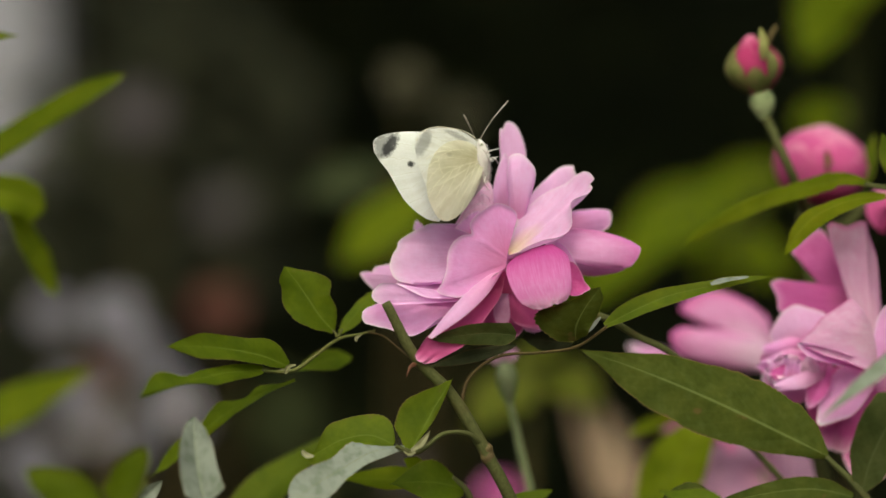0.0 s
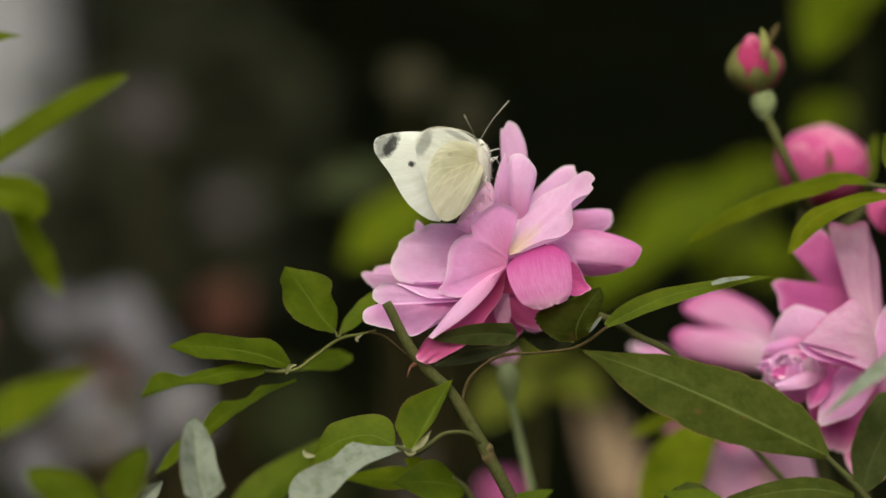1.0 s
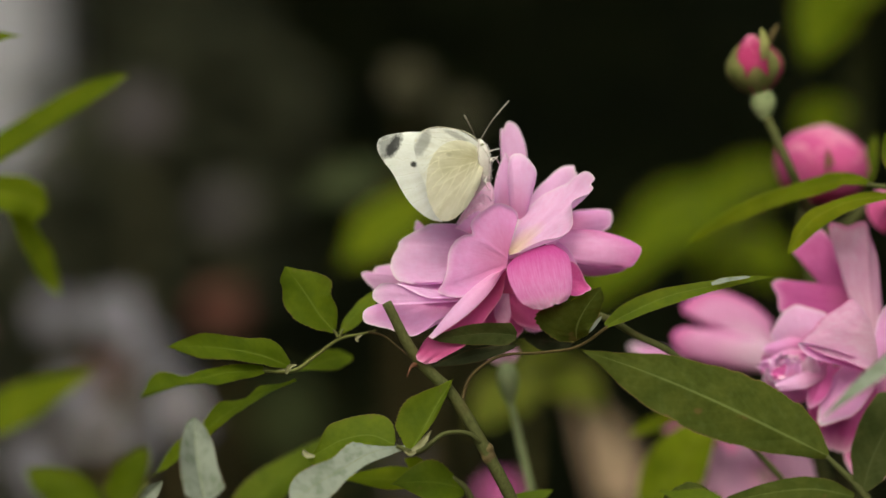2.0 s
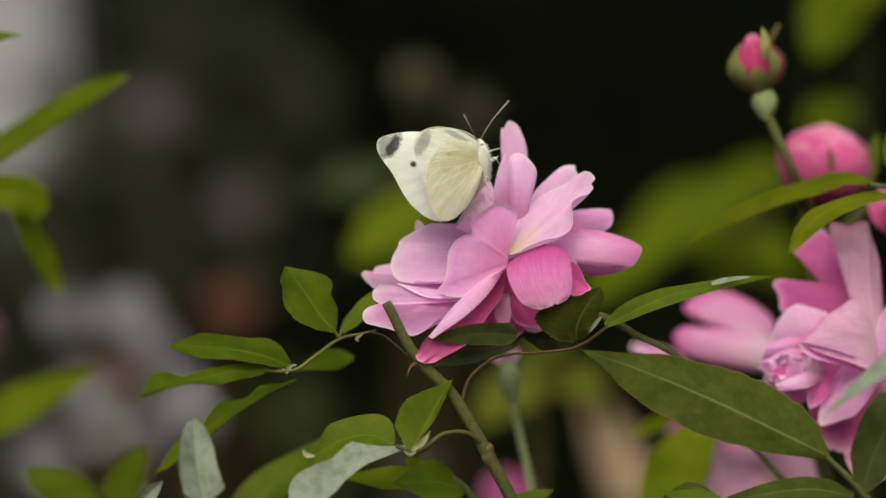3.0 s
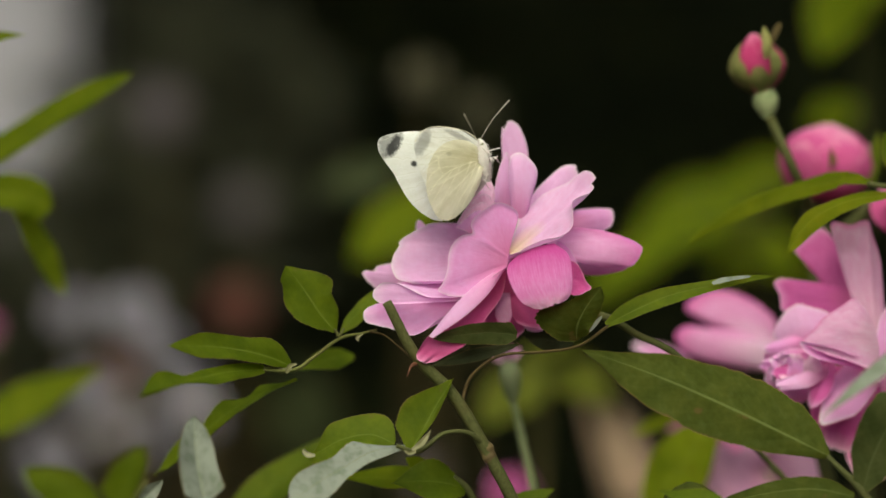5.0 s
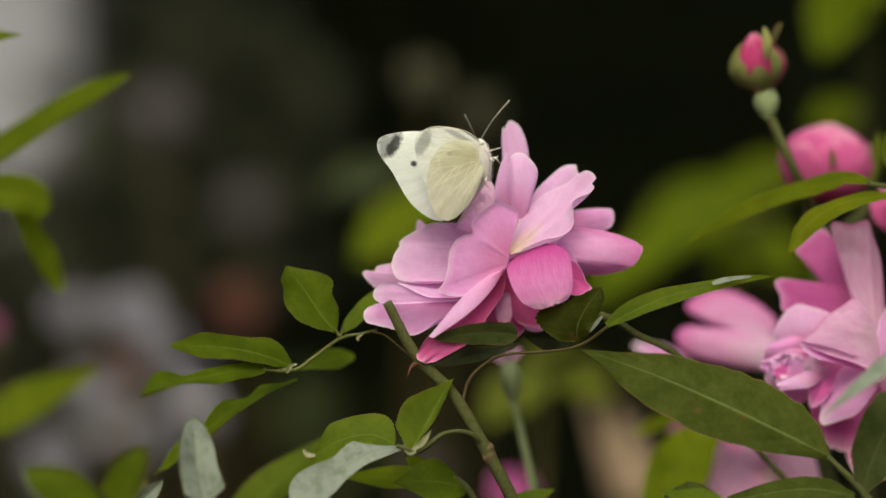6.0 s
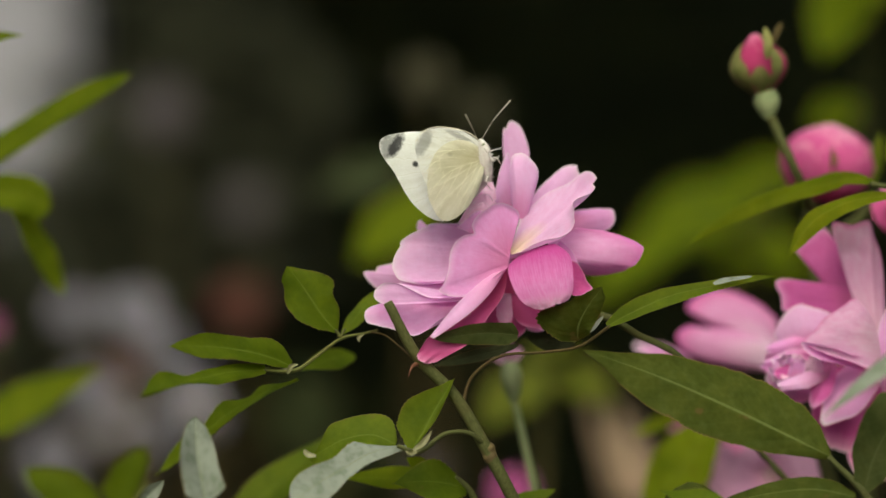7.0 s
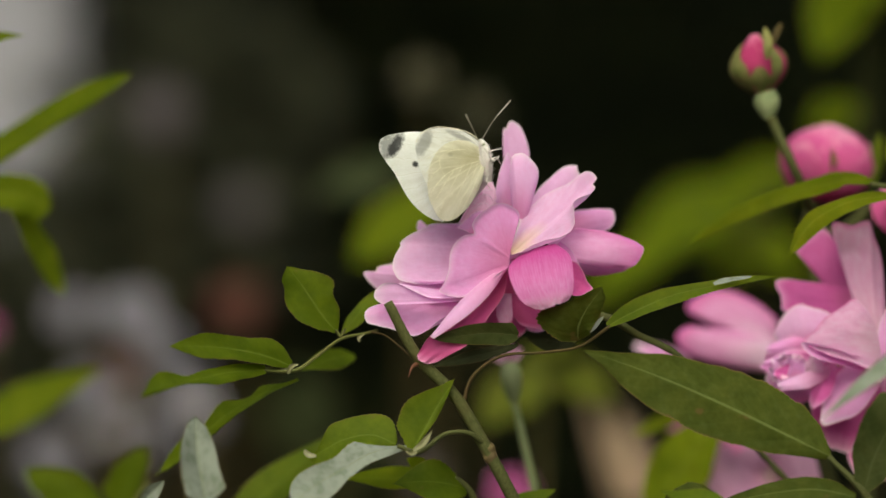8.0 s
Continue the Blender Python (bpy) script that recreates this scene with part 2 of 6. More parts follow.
# ---- builders ----
def thing(name, at, label, category, group=""):
    ob = new(name)
    ob.empty_display_size = 0.01
    ob.location = at
    return tagged(ob, label, category, group)


def origin_of(ob):
    at = Vector(ob.location)
    while ob.parent:
        ob = ob.parent
        at += ob.location
    return at


def part(name, bm, mat, parent, label="", hinge=None, smooth=True):
    """Links a bmesh, drawn in world places, as one mesh under its thing or part."""
    up = origin_of(parent)
    at = Vector(hinge) if hinge else up
    bmesh.ops.translate(bm, verts=bm.verts, vec=-at)
    mesh = bpy.data.meshes.new(name)
    bm.to_mesh(mesh)
    bm.free()
    for m in mat if isinstance(mat, (list, tuple)) else [mat]:
        mesh.materials.append(m)
    mesh.polygons.foreach_set("use_smooth", [smooth] * len(mesh.polygons))
    ob = new(name, mesh)
    ob.parent = parent
    ob.location = at - up
    if label:
        tagged(ob, label)
    return ob


def smooth_path(points, count):
    """Points on a smooth line through the given ones."""
    p = [Vector(q) for q in points]
    if len(p) == 2:
        return [p[0].lerp(p[1], i / (count - 1)) for i in range(count)]
    p = [2 * p[0] - p[1]] + p + [2 * p[-1] - p[-2]]
    out, spans = [], len(p) - 3
    for i in range(count):
        x = i / (count - 1) * spans
        k = min(int(x), spans - 1)
        a, b, c, d = p[k:k + 4]
        t0 = 0.0
        t1 = t0 + max((b - a).length, 1e-9) ** 0.5
        t2 = t1 + max((c - b).length, 1e-9) ** 0.5
        t3 = t2 + max((d - c).length, 1e-9) ** 0.5
        t = t1 + (t2 - t1) * (x - k)
        a1 = a.lerp(b, (t - t0) / (t1 - t0))
        a2 = b.lerp(c, (t - t1) / (t2 - t1))
        a3 = c.lerp(d, (t - t2) / (t3 - t2))
        out.append(a1.lerp(a2, (t - t0) / (t2 - t0)).lerp(a2.lerp(a3, (t - t1) / (t3 - t1)), (t - t1) / (t2 - t1)))
    return out


def smooth_values(values, x):
    """A smooth curve through evenly spaced values, at x from 0 to 1."""
    n = len(values) - 1
    s = min(max(x, 0), 1) * n
    k = min(int(s), n - 1)
    t = s - k
    b, c = values[k], values[k + 1]
    a = values[k - 1] if k else 2 * b - c
    d = values[k + 2] if k + 2 <= n else 2 * c - b
    return max(0.5 * ((2 * b) + (c - a) * t + (2 * a - 5 * b + 4 * c - d) * t * t + (3 * b - a - 3 * c + d) * t ** 3), 0)


def sheet(rows):
    """A grid of places as a bmesh with a UV map (u across, v along)."""
    bm = bmesh.new()
    uv = bm.loops.layers.uv.new("UVMap")
    vs = [[bm.verts.new(p) for p in row] for row in rows]
    n, m = len(rows) - 1, len(rows[0]) - 1
    for i in range(n):
        for j in range(m):
            f = bm.faces.new((vs[i][j], vs[i][j + 1], vs[i + 1][j + 1], vs[i + 1][j]))
            for loop, (a, b) in zip(f.loops, ((i, j), (i, j + 1), (i + 1, j + 1), (i + 1, j))):
                loop[uv].uv = (b / m, a / n)
    return bm


def tube(points, radii, sides=10, count=None, wobble=0.0, seed=1):
    rnd = random.Random(seed)
    count = count or 8 * len(points)
    path = smooth_path(points, count)
    rows = []
    ref = Vector((0.3, 0.9, 0.2)).normalized()
    for i, p in enumerate(path):
        t = (path[min(i + 1, count - 1)] - path[max(i - 1, 0)]).normalized()
        a = t.cross(ref).normalized()
        b = t.cross(a)
        r = smooth_values(radii, i / (count - 1)) * (1 + wobble * rnd.uniform(-1, 1))
        rows.append([p + r * (math.cos(k * math.tau / sides) * a + math.sin(k * math.tau / sides) * b) for k in range(sides + 1)])
    bm = sheet(rows)
    bmesh.ops.remove_doubles(bm, verts=bm.verts, dist=1e-7)
    ends = [e for e in bm.edges if e.is_boundary]
    bmesh.ops.holes_fill(bm, edges=ends, sides=0)
    bmesh.ops.recalc_face_normals(bm, faces=bm.faces)
    return bm


def lathe(foot, top, radii, sides=14, lumps=0.0, seed=1):
    """A body turned about the line from foot to top."""
    rnd = random.Random(seed)
    foot, top = Vector(foot), Vector(top)
    t = (top - foot).normalized()
    a = t.cross(Vector((0.1, 1, 0.05))).normalized()
    b = t.cross(a)
    rows, count = [], 6 * len(radii)
    bump = [1 + lumps * rnd.uniform(-1, 1) for _ in range(sides)]
    for i in range(count):
        s = i / (count - 1)
        r = max(smooth_values(radii, s), 1e-5)
        rows.append([foot.lerp(top, s) + r * bump[k % sides] * (math.cos(k * math.tau / sides) * a + math.sin(k * math.tau / sides) * b) for k in range(sides + 1)])
    bm = sheet(rows)
    bmesh.ops.remove_doubles(bm, verts=bm.verts, dist=1e-7)
    return bm


def shell(foot, top, radii, first, last, until=0.92, n=16, m=14):
    """A petal or sepal that hugs a turned body between two bearings (degrees; -90 faces the viewer), with a rounded upper rim."""
    foot, top = Vector(foot), Vector(top)
    t = (top - foot).normalized()
    a = t.cross(Vector((0, 1, 0))).normalized()
    b = a.cross(t)
    rows = []
    for i in range(n + 1):
        row = []
        for j in range(m + 1):
            u = 2 * j / m - 1
            s = i / n * until * (1 - 0.3 * abs(u) ** 2.5 * i / n)
            k = radians((first + last) / 2 + (last - first) / 2 * u * (0.55 + 0.45 * math.sin(math.pi * min(i / n * 0.9 + 0.08, 1))))
            r = smooth_values(radii, s) * (1.03 + 0.05 * i / n * abs(u))
            row.append(foot.lerp(top, s) - a * (r * math.cos(k)) - b * (r * math.sin(k)) * -1)
        rows.append(row)
    return sheet(rows)


def petal_sheet(spine, half, face=(0, -1, 0.25), cup=0.0, fold=0.0, curl=0.0, ruffle=0.0, rounding=0.28, lean=0.0, sides=(1, 1), seed=1, n=30, m=26):
    """A petal along its spine. half: half widths along it; face: where the blade looks; cup: how far the sides come
    forward; fold: a crease along the spine; curl: how far the rim rolls back; ruffle: waves of the rim; lean: skews the tip; sides: shares of the two half widths."""
    rnd = random.Random(seed)
    ph = [rnd.uniform(0, 6.28) for _ in range(4)]
    path = smooth_path(spine, 60)
    face = Vector(face).normalized()
    length = sum((path[i + 1] - path[i]).length for i in range(59))
    rows = []
    for i in range(n + 1):
        v = i / n
        row = []
        for j in range(m + 1):
            u = 2 * j / m - 1
            s = v * (1 - rounding * abs(u) ** 3.0 * v) * (1 + lean * u * v)
            s = min(max(s, 0), 1.06)
            x = min(s, 1) * 59
            k = min(int(x), 58)
            p = path[k].lerp(path[k + 1], x - k)
            t = (path[min(k + 3, 59)] - path[max(k - 3, 0)]).normalized()
            p = p + t * max(s - 1, 0) * length
            side = t.cross(face).normalized()
            up = side.cross(t)
            w = smooth_values(half, s) * sides[0 if u < 0 else 1]
            rim = max(abs(u) ** 4, v ** 8)
            z = cup * w * u * u + fold * w * abs(u) - curl * w * rim * (0.6 + 0.4 * math.sin(3 * u + ph[0]))
            z += ruffle * w * (v ** 1.5) * (math.sin(5.2 * u + ph[1] + 2 * v) * 0.5 + math.sin(11 * u + ph[2]) * 0.22) * (0.3 + 0.7 * rim)
            z += 0.16 * w * v * noise.noise(p * 110 + side * (u * w * 110) + Vector((seed * 3.7, 0, 0))) + 0.05 * w * v * noise.noise(p * 300 + side * (u * w * 300) + Vector((0, seed * 2.3, 0)))
            z += 0.02 * w * v * math.sin(9 * u + 2 * math.sin(2 * u + ph[3]) + ph[0]) * (1 - u * u)
            edge = 1 + 0.05 * ruffle * 8 * v * v * math.sin(9 * u + ph[3])
            nick = ruffle * 0.16 * w * v ** 6 * (math.sin(7 * u + ph[2]) + 0.5 * math.sin(17 * u + ph[0]))
            row.append(p + side * (u * w * edge) + up * z + t * nick)
        rows.append(row)
    return sheet(rows)


def rail_sheet(left, right, swell=0.0, lobe=0.0, ruffle=0.0, roll=0.0, lip=0.035, notches=(), seed=1, n=40, m=32):
    """A petal between two side edges. swell: how far the blade bellies towards its face; lobe: how far the rim rounds out
    beyond the ends of the edges; ruffle: waves of the rim; roll: how far the outer rim turns back;
    lip: the narrow turned edge; notches: dents of the rim as (place, depth, breadth)."""
    rnd = random.Random(seed)
    ph = [rnd.uniform(0, 6.28) for _ in range(4)]
    fine = 160
    aa, bb = smooth_path(left, fine + 1), smooth_path(right, fine + 1)
    steps = [1 - (1 - i / n) ** 1.5 for i in range(n + 1)]
    a, b = [aa[round(s * fine)] for s in steps], [bb[round(s * fine)] for s in steps]
    out = ((a[-1] + b[-1]) / 2 - (a[0] + b[0]) / 2).normalized()
    wide = max((a[i] - b[i]).length for i in range(n + 1))
    rows = []
    for i, v in enumerate(steps):
        k = round(v * fine)
        t = (aa[min(k + 3, fine)] + bb[min(k + 3, fine)] - aa[max(k - 3, 0)] - bb[max(k - 3, 0)]).normalized()
        across = b[i] - a[i]
        up = across.cross(t).normalized()
        if up.y > 0:
            up = -up
        row = []
        for j in range(m + 1):
            u = j / m
            hump = math.sin(math.pi * u)
            p = a[i].lerp(b[i], u) + out * (lobe * hump ** 0.62 * v ** 2.5)
            for at, deep, broad in notches:
                p = p - out * (deep * math.exp(-((u - at) / broad) ** 2) * v ** 5)
            rim = max(v ** 7, abs(2 * u - 1) ** 8 * v)
            z = swell * hump * math.sin(math.pi * (0.15 + 0.75 * v))
            z += ruffle * wide * rim * (0.16 * math.sin(9 * u + 3 * v + ph[0]) + 0.08 * math.sin(21 * u + 5 * v + ph[1])) - roll * wide * rim
            turned = max((v - 0.9) / 0.1, 0, (abs(2 * u - 1) - 0.9) / 0.1 * v)
            z += lip * wide * turned ** 1.5 * (0.5 + 0.7 * math.sin(4 * u + 2 * v + ph[2]))
            q = Vector((seed * 3.7, 0, 0))
            z += wide * v * (0.035 * noise.noise(p * 110 + q) + 0.011 * noise.noise(p * 330 + q) + 0.003 * noise.noise(p * 900 + q))
            z += 0.004 * wide * v * (1 - 0.6 * v) * math.sin(17 * u + 2.5 * math.sin(3 * u + ph[3]) + ph[1]) * hump
            nick = ruffle * wide * v ** 8 * (0.045 * math.sin(15 * u + ph[2]) + 0.025 * math.sin(37 * u + ph[3]))
            row.append(p + up * z + out * nick)
        rows.append(row)
    return sheet(rows)


def leaf_sheet(base, tip, width, face=(0, -0.8, 0.6), sag=0.0, bend=0.0, fold=0.15, wave=0.05, teeth=13, shape=0.45, blunt=1.05, bites=(), halves=(1, 1), twist=0.0, seed=1, n=52, m=8):
    """A toothed leaflet from base to tip. sag: the middle rises along face (share of the length); bend: sideways bow;
    fold: how far the halves rise from the midrib; halves: shares of their widths; shape: where it is widest."""
    rnd = random.Random(seed)
    ph = [rnd.uniform(0, 6.28) for _ in range(3)]
    base, tip, face = Vector(base), Vector(tip), Vector(face).normalized()
    run = tip - base
    length = run.length
    t0 = run.normalized()
    side0 = t0.cross(face).normalized()
    up0 = side0.cross(t0)
    power = math.log(0.5) / math.log(shape)
    rows = []
    for i in range(n + 1):
        v = i / n
        arch = 4 * v * (1 - v)
        p = base + run * v + up0 * (sag * length * arch) + side0 * (bend * length * arch)
        slope = 4 * (1 - 2 * v)
        t = (run + up0 * (sag * length * slope) + side0 * (bend * length * slope)).normalized()
        side = t.cross(up0).normalized()
        up = side.cross(t)
        a = twist * v
        side, up = side * math.cos(a) + up * math.sin(a), up * math.cos(a) - side * math.sin(a)
        w = 0.5 * width * max(math.sin(math.pi * v ** power), 0) ** (0.8 if v < shape else blunt)
        tooth = (v * teeth * 1.0) % 1.0
        jag = 1 - 0.075 * tooth * (1 if 0.06 < v < 0.97 else 0)
        row = []
        for j in range(m + 1):
            u = 2 * j / m - 1
            e = (jag if abs(u) > 0.99 else 1) * halves[0 if u < 0 else 1]
            for at, side_of, deep, long in bites:
                if u * side_of > 0:
                    e *= 1 - deep * math.exp(-((v - at) / long) ** 2)
            fw = t * (0.02 * length * tooth * (1 if abs(u) > 0.99 and 0.06 < v < 0.97 else 0))
            z = fold * w * abs(u) ** 0.8 + wave * width * u * abs(u) * math.sin(9 * v + ph[0] + (0.9 if u > 0 else 0)) + 0.004 * width * math.cos(v * 48 + ph[1] - 5 * abs(u)) * (abs(u) - u * u)
            row.append(p + side * (u * w * e) + up * z + fw)
        rows.append(row)
    return sheet(rows)


def fan_sheet(foot, rim, swell=0.0, crease=0.0, crease_at=0.5, ruffle=0.25, lip=0.012, bow=0.0, seed=1, n=38, m=56):
    """A petal fanned from its claw to its rim. foot: two ends of the claw; rim: a smooth line round the blade;
    swell: how far the blade bellies towards the viewer; crease: a fold from the claw to the place crease_at of the rim;
    ruffle: waves of the rim; lip: the narrow turned edge; bow: how far the blade arches between claw and rim."""
    rnd = random.Random(seed)
    ph = [rnd.uniform(0, 6.28) for _ in range(5)]
    edge = smooth_path(rim, m + 1)
    a, b = Vector(foot[0]), Vector(foot[1])
    middle = (a + b) / 2
    up = Vector()
    for j in range(m):
        up += (edge[j] - middle).cross(edge[j + 1] - middle)
    up.normalize()
    if up.y > 0:
        up = -up
    reach = sum((p - middle).length for p in edge) / len(edge)
    q0 = Vector((seed * 3.7, seed * 1.3, 0))
    rows = []
    for i in range(n + 1):
        v = 1 - (1 - i / n) ** 1.35
        row = []
        for j in range(m + 1):
            u = j / m
            root = a.lerp(b, u)
            p = root.lerp(edge[j], v)
            hump = math.sin(math.pi * u) ** 0.7
            z = swell * hump * math.sin(math.pi * min(0.1 + 0.8 * v, 1)) + bow * reach * math.sin(math.pi * v)
            z -= crease * reach * v * max(0, 1 - abs(u - crease_at) / 0.16) ** 1.5
            rim_share = v ** 6
            z += ruffle * reach * rim_share * (0.05 * math.sin(8 * u + ph[0]) + 0.035 * math.sin(19 * u + ph[1]) + 0.012 * math.sin(43 * u + ph[4]))
            z += lip * reach * max((v - 0.88) / 0.12, 0) ** 2 * (0.55 + 0.6 * math.sin(5 * u + ph[2]))
            z += reach * v * (0.05 * noise.noise(p * 110 + q0) + 0.018 * noise.noise(p * 330 + q0) + 0.003 * noise.noise(p * 1000 + q0))
            z += 0.0035 * reach * v * (1 - 0.5 * v) * math.sin(38 * u + 3 * math.sin(4 * u + ph[3]) + ph[1])
            out = (edge[j] - root).normalized()
            nick = min(ruffle, 0.4) * reach * v ** 8 * (0.016 * math.sin(31 * u + ph[3]) + 0.07 * noise.noise(Vector((u * 26, seed * 2.1, 0))))
            row.append(p + up * z + out * nick)
        rows.append(row)
    return sheet(rows)


def fan_petal(parent, mat, foot, rim, **k):
    return part("petal", fan_sheet(foot, rim, **k), mat, parent)


def blade_sheet(midrib, left, right, face=(0, -0.9, 0.4), fold=0.12, wave=0.04, curl=0.0, teeth=16, bite=0.07, seed=1, m=14):
    """A toothed leaflet along its midrib, with its own half widths on either side. fold: how far the halves rise from the
    midrib; wave: undulation of the margin; curl: how far the margin turns down; bite: depth of the teeth."""
    rnd = random.Random(seed)
    ph = [rnd.uniform(0, 6.28) for _ in range(4)]
    n = max(teeth * 4, 40)
    path = smooth_path(midrib, n + 1)
    face = Vector(face).normalized()
    widest = max(max(left), max(right))
    q0 = Vector((seed * 1.7, 0, seed * 2.9))
    rows = []
    for i in range(n + 1):
        v = i / n
        p = path[i]
        t = (path[min(i + 2, n)] - path[max(i - 2, 0)]).normalized()
        side = t.cross(face).normalized()
        up = side.cross(t)
        tip = min(1.0, v / 0.08, (1 - v) / 0.05)
        row = []
        for j in range(m + 1):
            u = 2 * j / m - 1
            w = smooth_values(left if u < 0 else right, v)
            saw = (v * teeth * (1 + 0.06 * math.sin(7 * v + ph[3])) + (0.35 if u > 0 else 0)) % 1.0
            rim = abs(u) ** 10
            e = 1 - 1.4 * bite * saw * rim * tip - 0.12 * abs(u) ** 6 * tip * max(0.0, noise.noise(p * 210 + Vector((u, 0, 0)) + q0))
            forward = t * (0.35 * bite * widest * saw * rim * tip)
            side_vein = abs(((v * 9 - abs(u) * 1.6 + ph[2]) % 1.0) - 0.5)
            z = fold * w * abs(u) ** 0.8 - curl * w * abs(u) ** 4
            z += wave * widest * 2 * u * abs(u) * math.sin(8 * v + ph[0] + (0.9 if u > 0 else 0))
            z += 0.016 * widest * (side_vein - 0.25) * (abs(u) - u * u) * 4
            z += widest * abs(u) * (0.10 * noise.noise(p * 90 + side * (u * w * 90) + q0) + 0.03 * noise.noise(p * 320 + side * (u * w * 320) + q0))
            row.append(p + side * (u * w * e) + up * z + forward)
        rows.append(row)
    return sheet(rows)


def blade(parent, mat, midrib, left, right, label="", **k):
    return part("leaflet", blade_sheet(midrib, left, right, **k), mat, parent, label)


def leaf(parent, mat, base, tip, width, label="", **k):
    ob = part("leaflet", leaf_sheet(base, tip, width, **k), mat, parent, label)
    return ob


def petal(parent, mat, spine, half, **k):
    return part("petal", petal_sheet(spine, half, **k), mat, parent)


def rail_petal(parent, mat, left, right, **k):
    return part("petal", rail_sheet(left, right, **k), mat, parent)


def cane(at, label, points, radii, mat=None, seed=1, group="rose canes"):
    """A rose cane that rises from the soil."""
    root = thing("rose_cane", (at[0], at[1], 0), label, "rose plant", group)
    stem = part("stem", tube([(at[0], at[1], -0.02)] + list(points), radii, 12, wobble=0.03, seed=seed, count=12 * len(points)), mat or STEM, root)
    return root, stem


def stalk(parent, points, radii, mat=None, name="stalk"):
    return part(name, tube(points, radii, 8), mat or STEM, parent)


# ---- ground and surroundings ----
def setting():
    bm = bmesh.new()
    bmesh.ops.create_grid(bm, x_segments=90, y_segments=90, size=30)
    for v in bm.verts:
        v.co.z = 0.03 * noise.noise(v.co * 1.3) - 0.02 * (v.co.length > 3)
    ground = part_free("ground", bm, SOIL)
    tagged(ground, "dark bare garden soil under the roses", "ground", kind="structure")


def part_free(name, bm, mat, smooth=True):
    mesh = bpy.data.meshes.new(name)
    bm.to_mesh(mesh)
    bm.free()
    mesh.materials.append(mat)
    mesh.polygons.foreach_set("use_smooth", [smooth] * len(mesh.polygons))
    return new(name, mesh)


def leaf_cloud(name, label, spots, size, mat, seed, category="hedge"):
    """Many small folded leaves at random turns about the given spots (place, reach)."""
    rnd = random.Random(seed)
    verts, faces = [], []
    for at, reach, count in spots:
        for _ in range(count):
            while True:
                q = Vector((rnd.uniform(-1, 1), rnd.uniform(-1, 1), rnd.uniform(-1, 1)))
                if q.length < 1:
                    break
            c = Vector(at) + Vector((q.x * reach[0], q.y * reach[1], q.z * reach[2]))
            if c.z < 0.02:
                continue
            m = Euler((rnd.uniform(-0.9, 0.9), rnd.uniform(-0.9, 0.9), rnd.uniform(0, 6.28))).to_matrix()
            s = size * rnd.uniform(0.6, 1.3)
            k = len(verts)
            for x, y, z in ((0, -1, 0), (0.36, -0.3, 0.12), (0.3, 0.4, 0.12), (0, 1, -0.1), (-0.3, 0.4, 0.12), (-0.36, -0.3, 0.12), (0, 0, 0)):
                verts.append(c + m @ Vector((x, y, z)) * s)
            faces += [(k, k + 1, k + 6), (k + 1, k + 2, k + 6), (k + 2, k + 3, k + 6), (k + 3, k + 4, k + 6), (k + 4, k + 5, k + 6), (k + 5, k, k + 6)]
    mesh = bpy.data.meshes.new(name)
    mesh.from_pydata([tuple(v) for v in verts], [], faces)
    mesh.uv_layers.new(name="UVMap")
    mesh.materials.append(mat)
    ob = new(name, mesh)
    return tagged(ob, label, category, kind="stuff")


def shade_wall(name, label, base, along, high, seed):
    """A rough near-black sheet that closes one side of the place and blocks light."""
    bm = bmesh.new()
    bmesh.ops.create_grid(bm, x_segments=70, y_segments=34, size=1)
    base, along = Vector(base), Vector(along)
    out = along.cross(Vector((0, 0, 1))).normalized()
    for v in bm.verts:
        a, z = v.co.x, (v.co.y + 1) * 0.5 * high
        p = base + along * a + Vector((0, 0, z - 0.1))
        v.co = p + out * (0.45 * noise.noise(p * 0.9 + Vector((seed, 0, 0))) + 0.2 * noise.noise(p * 3.1)) + out * (0.25 * z * (1 if z > 2.5 else 0.3))
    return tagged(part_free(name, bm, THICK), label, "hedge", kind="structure")


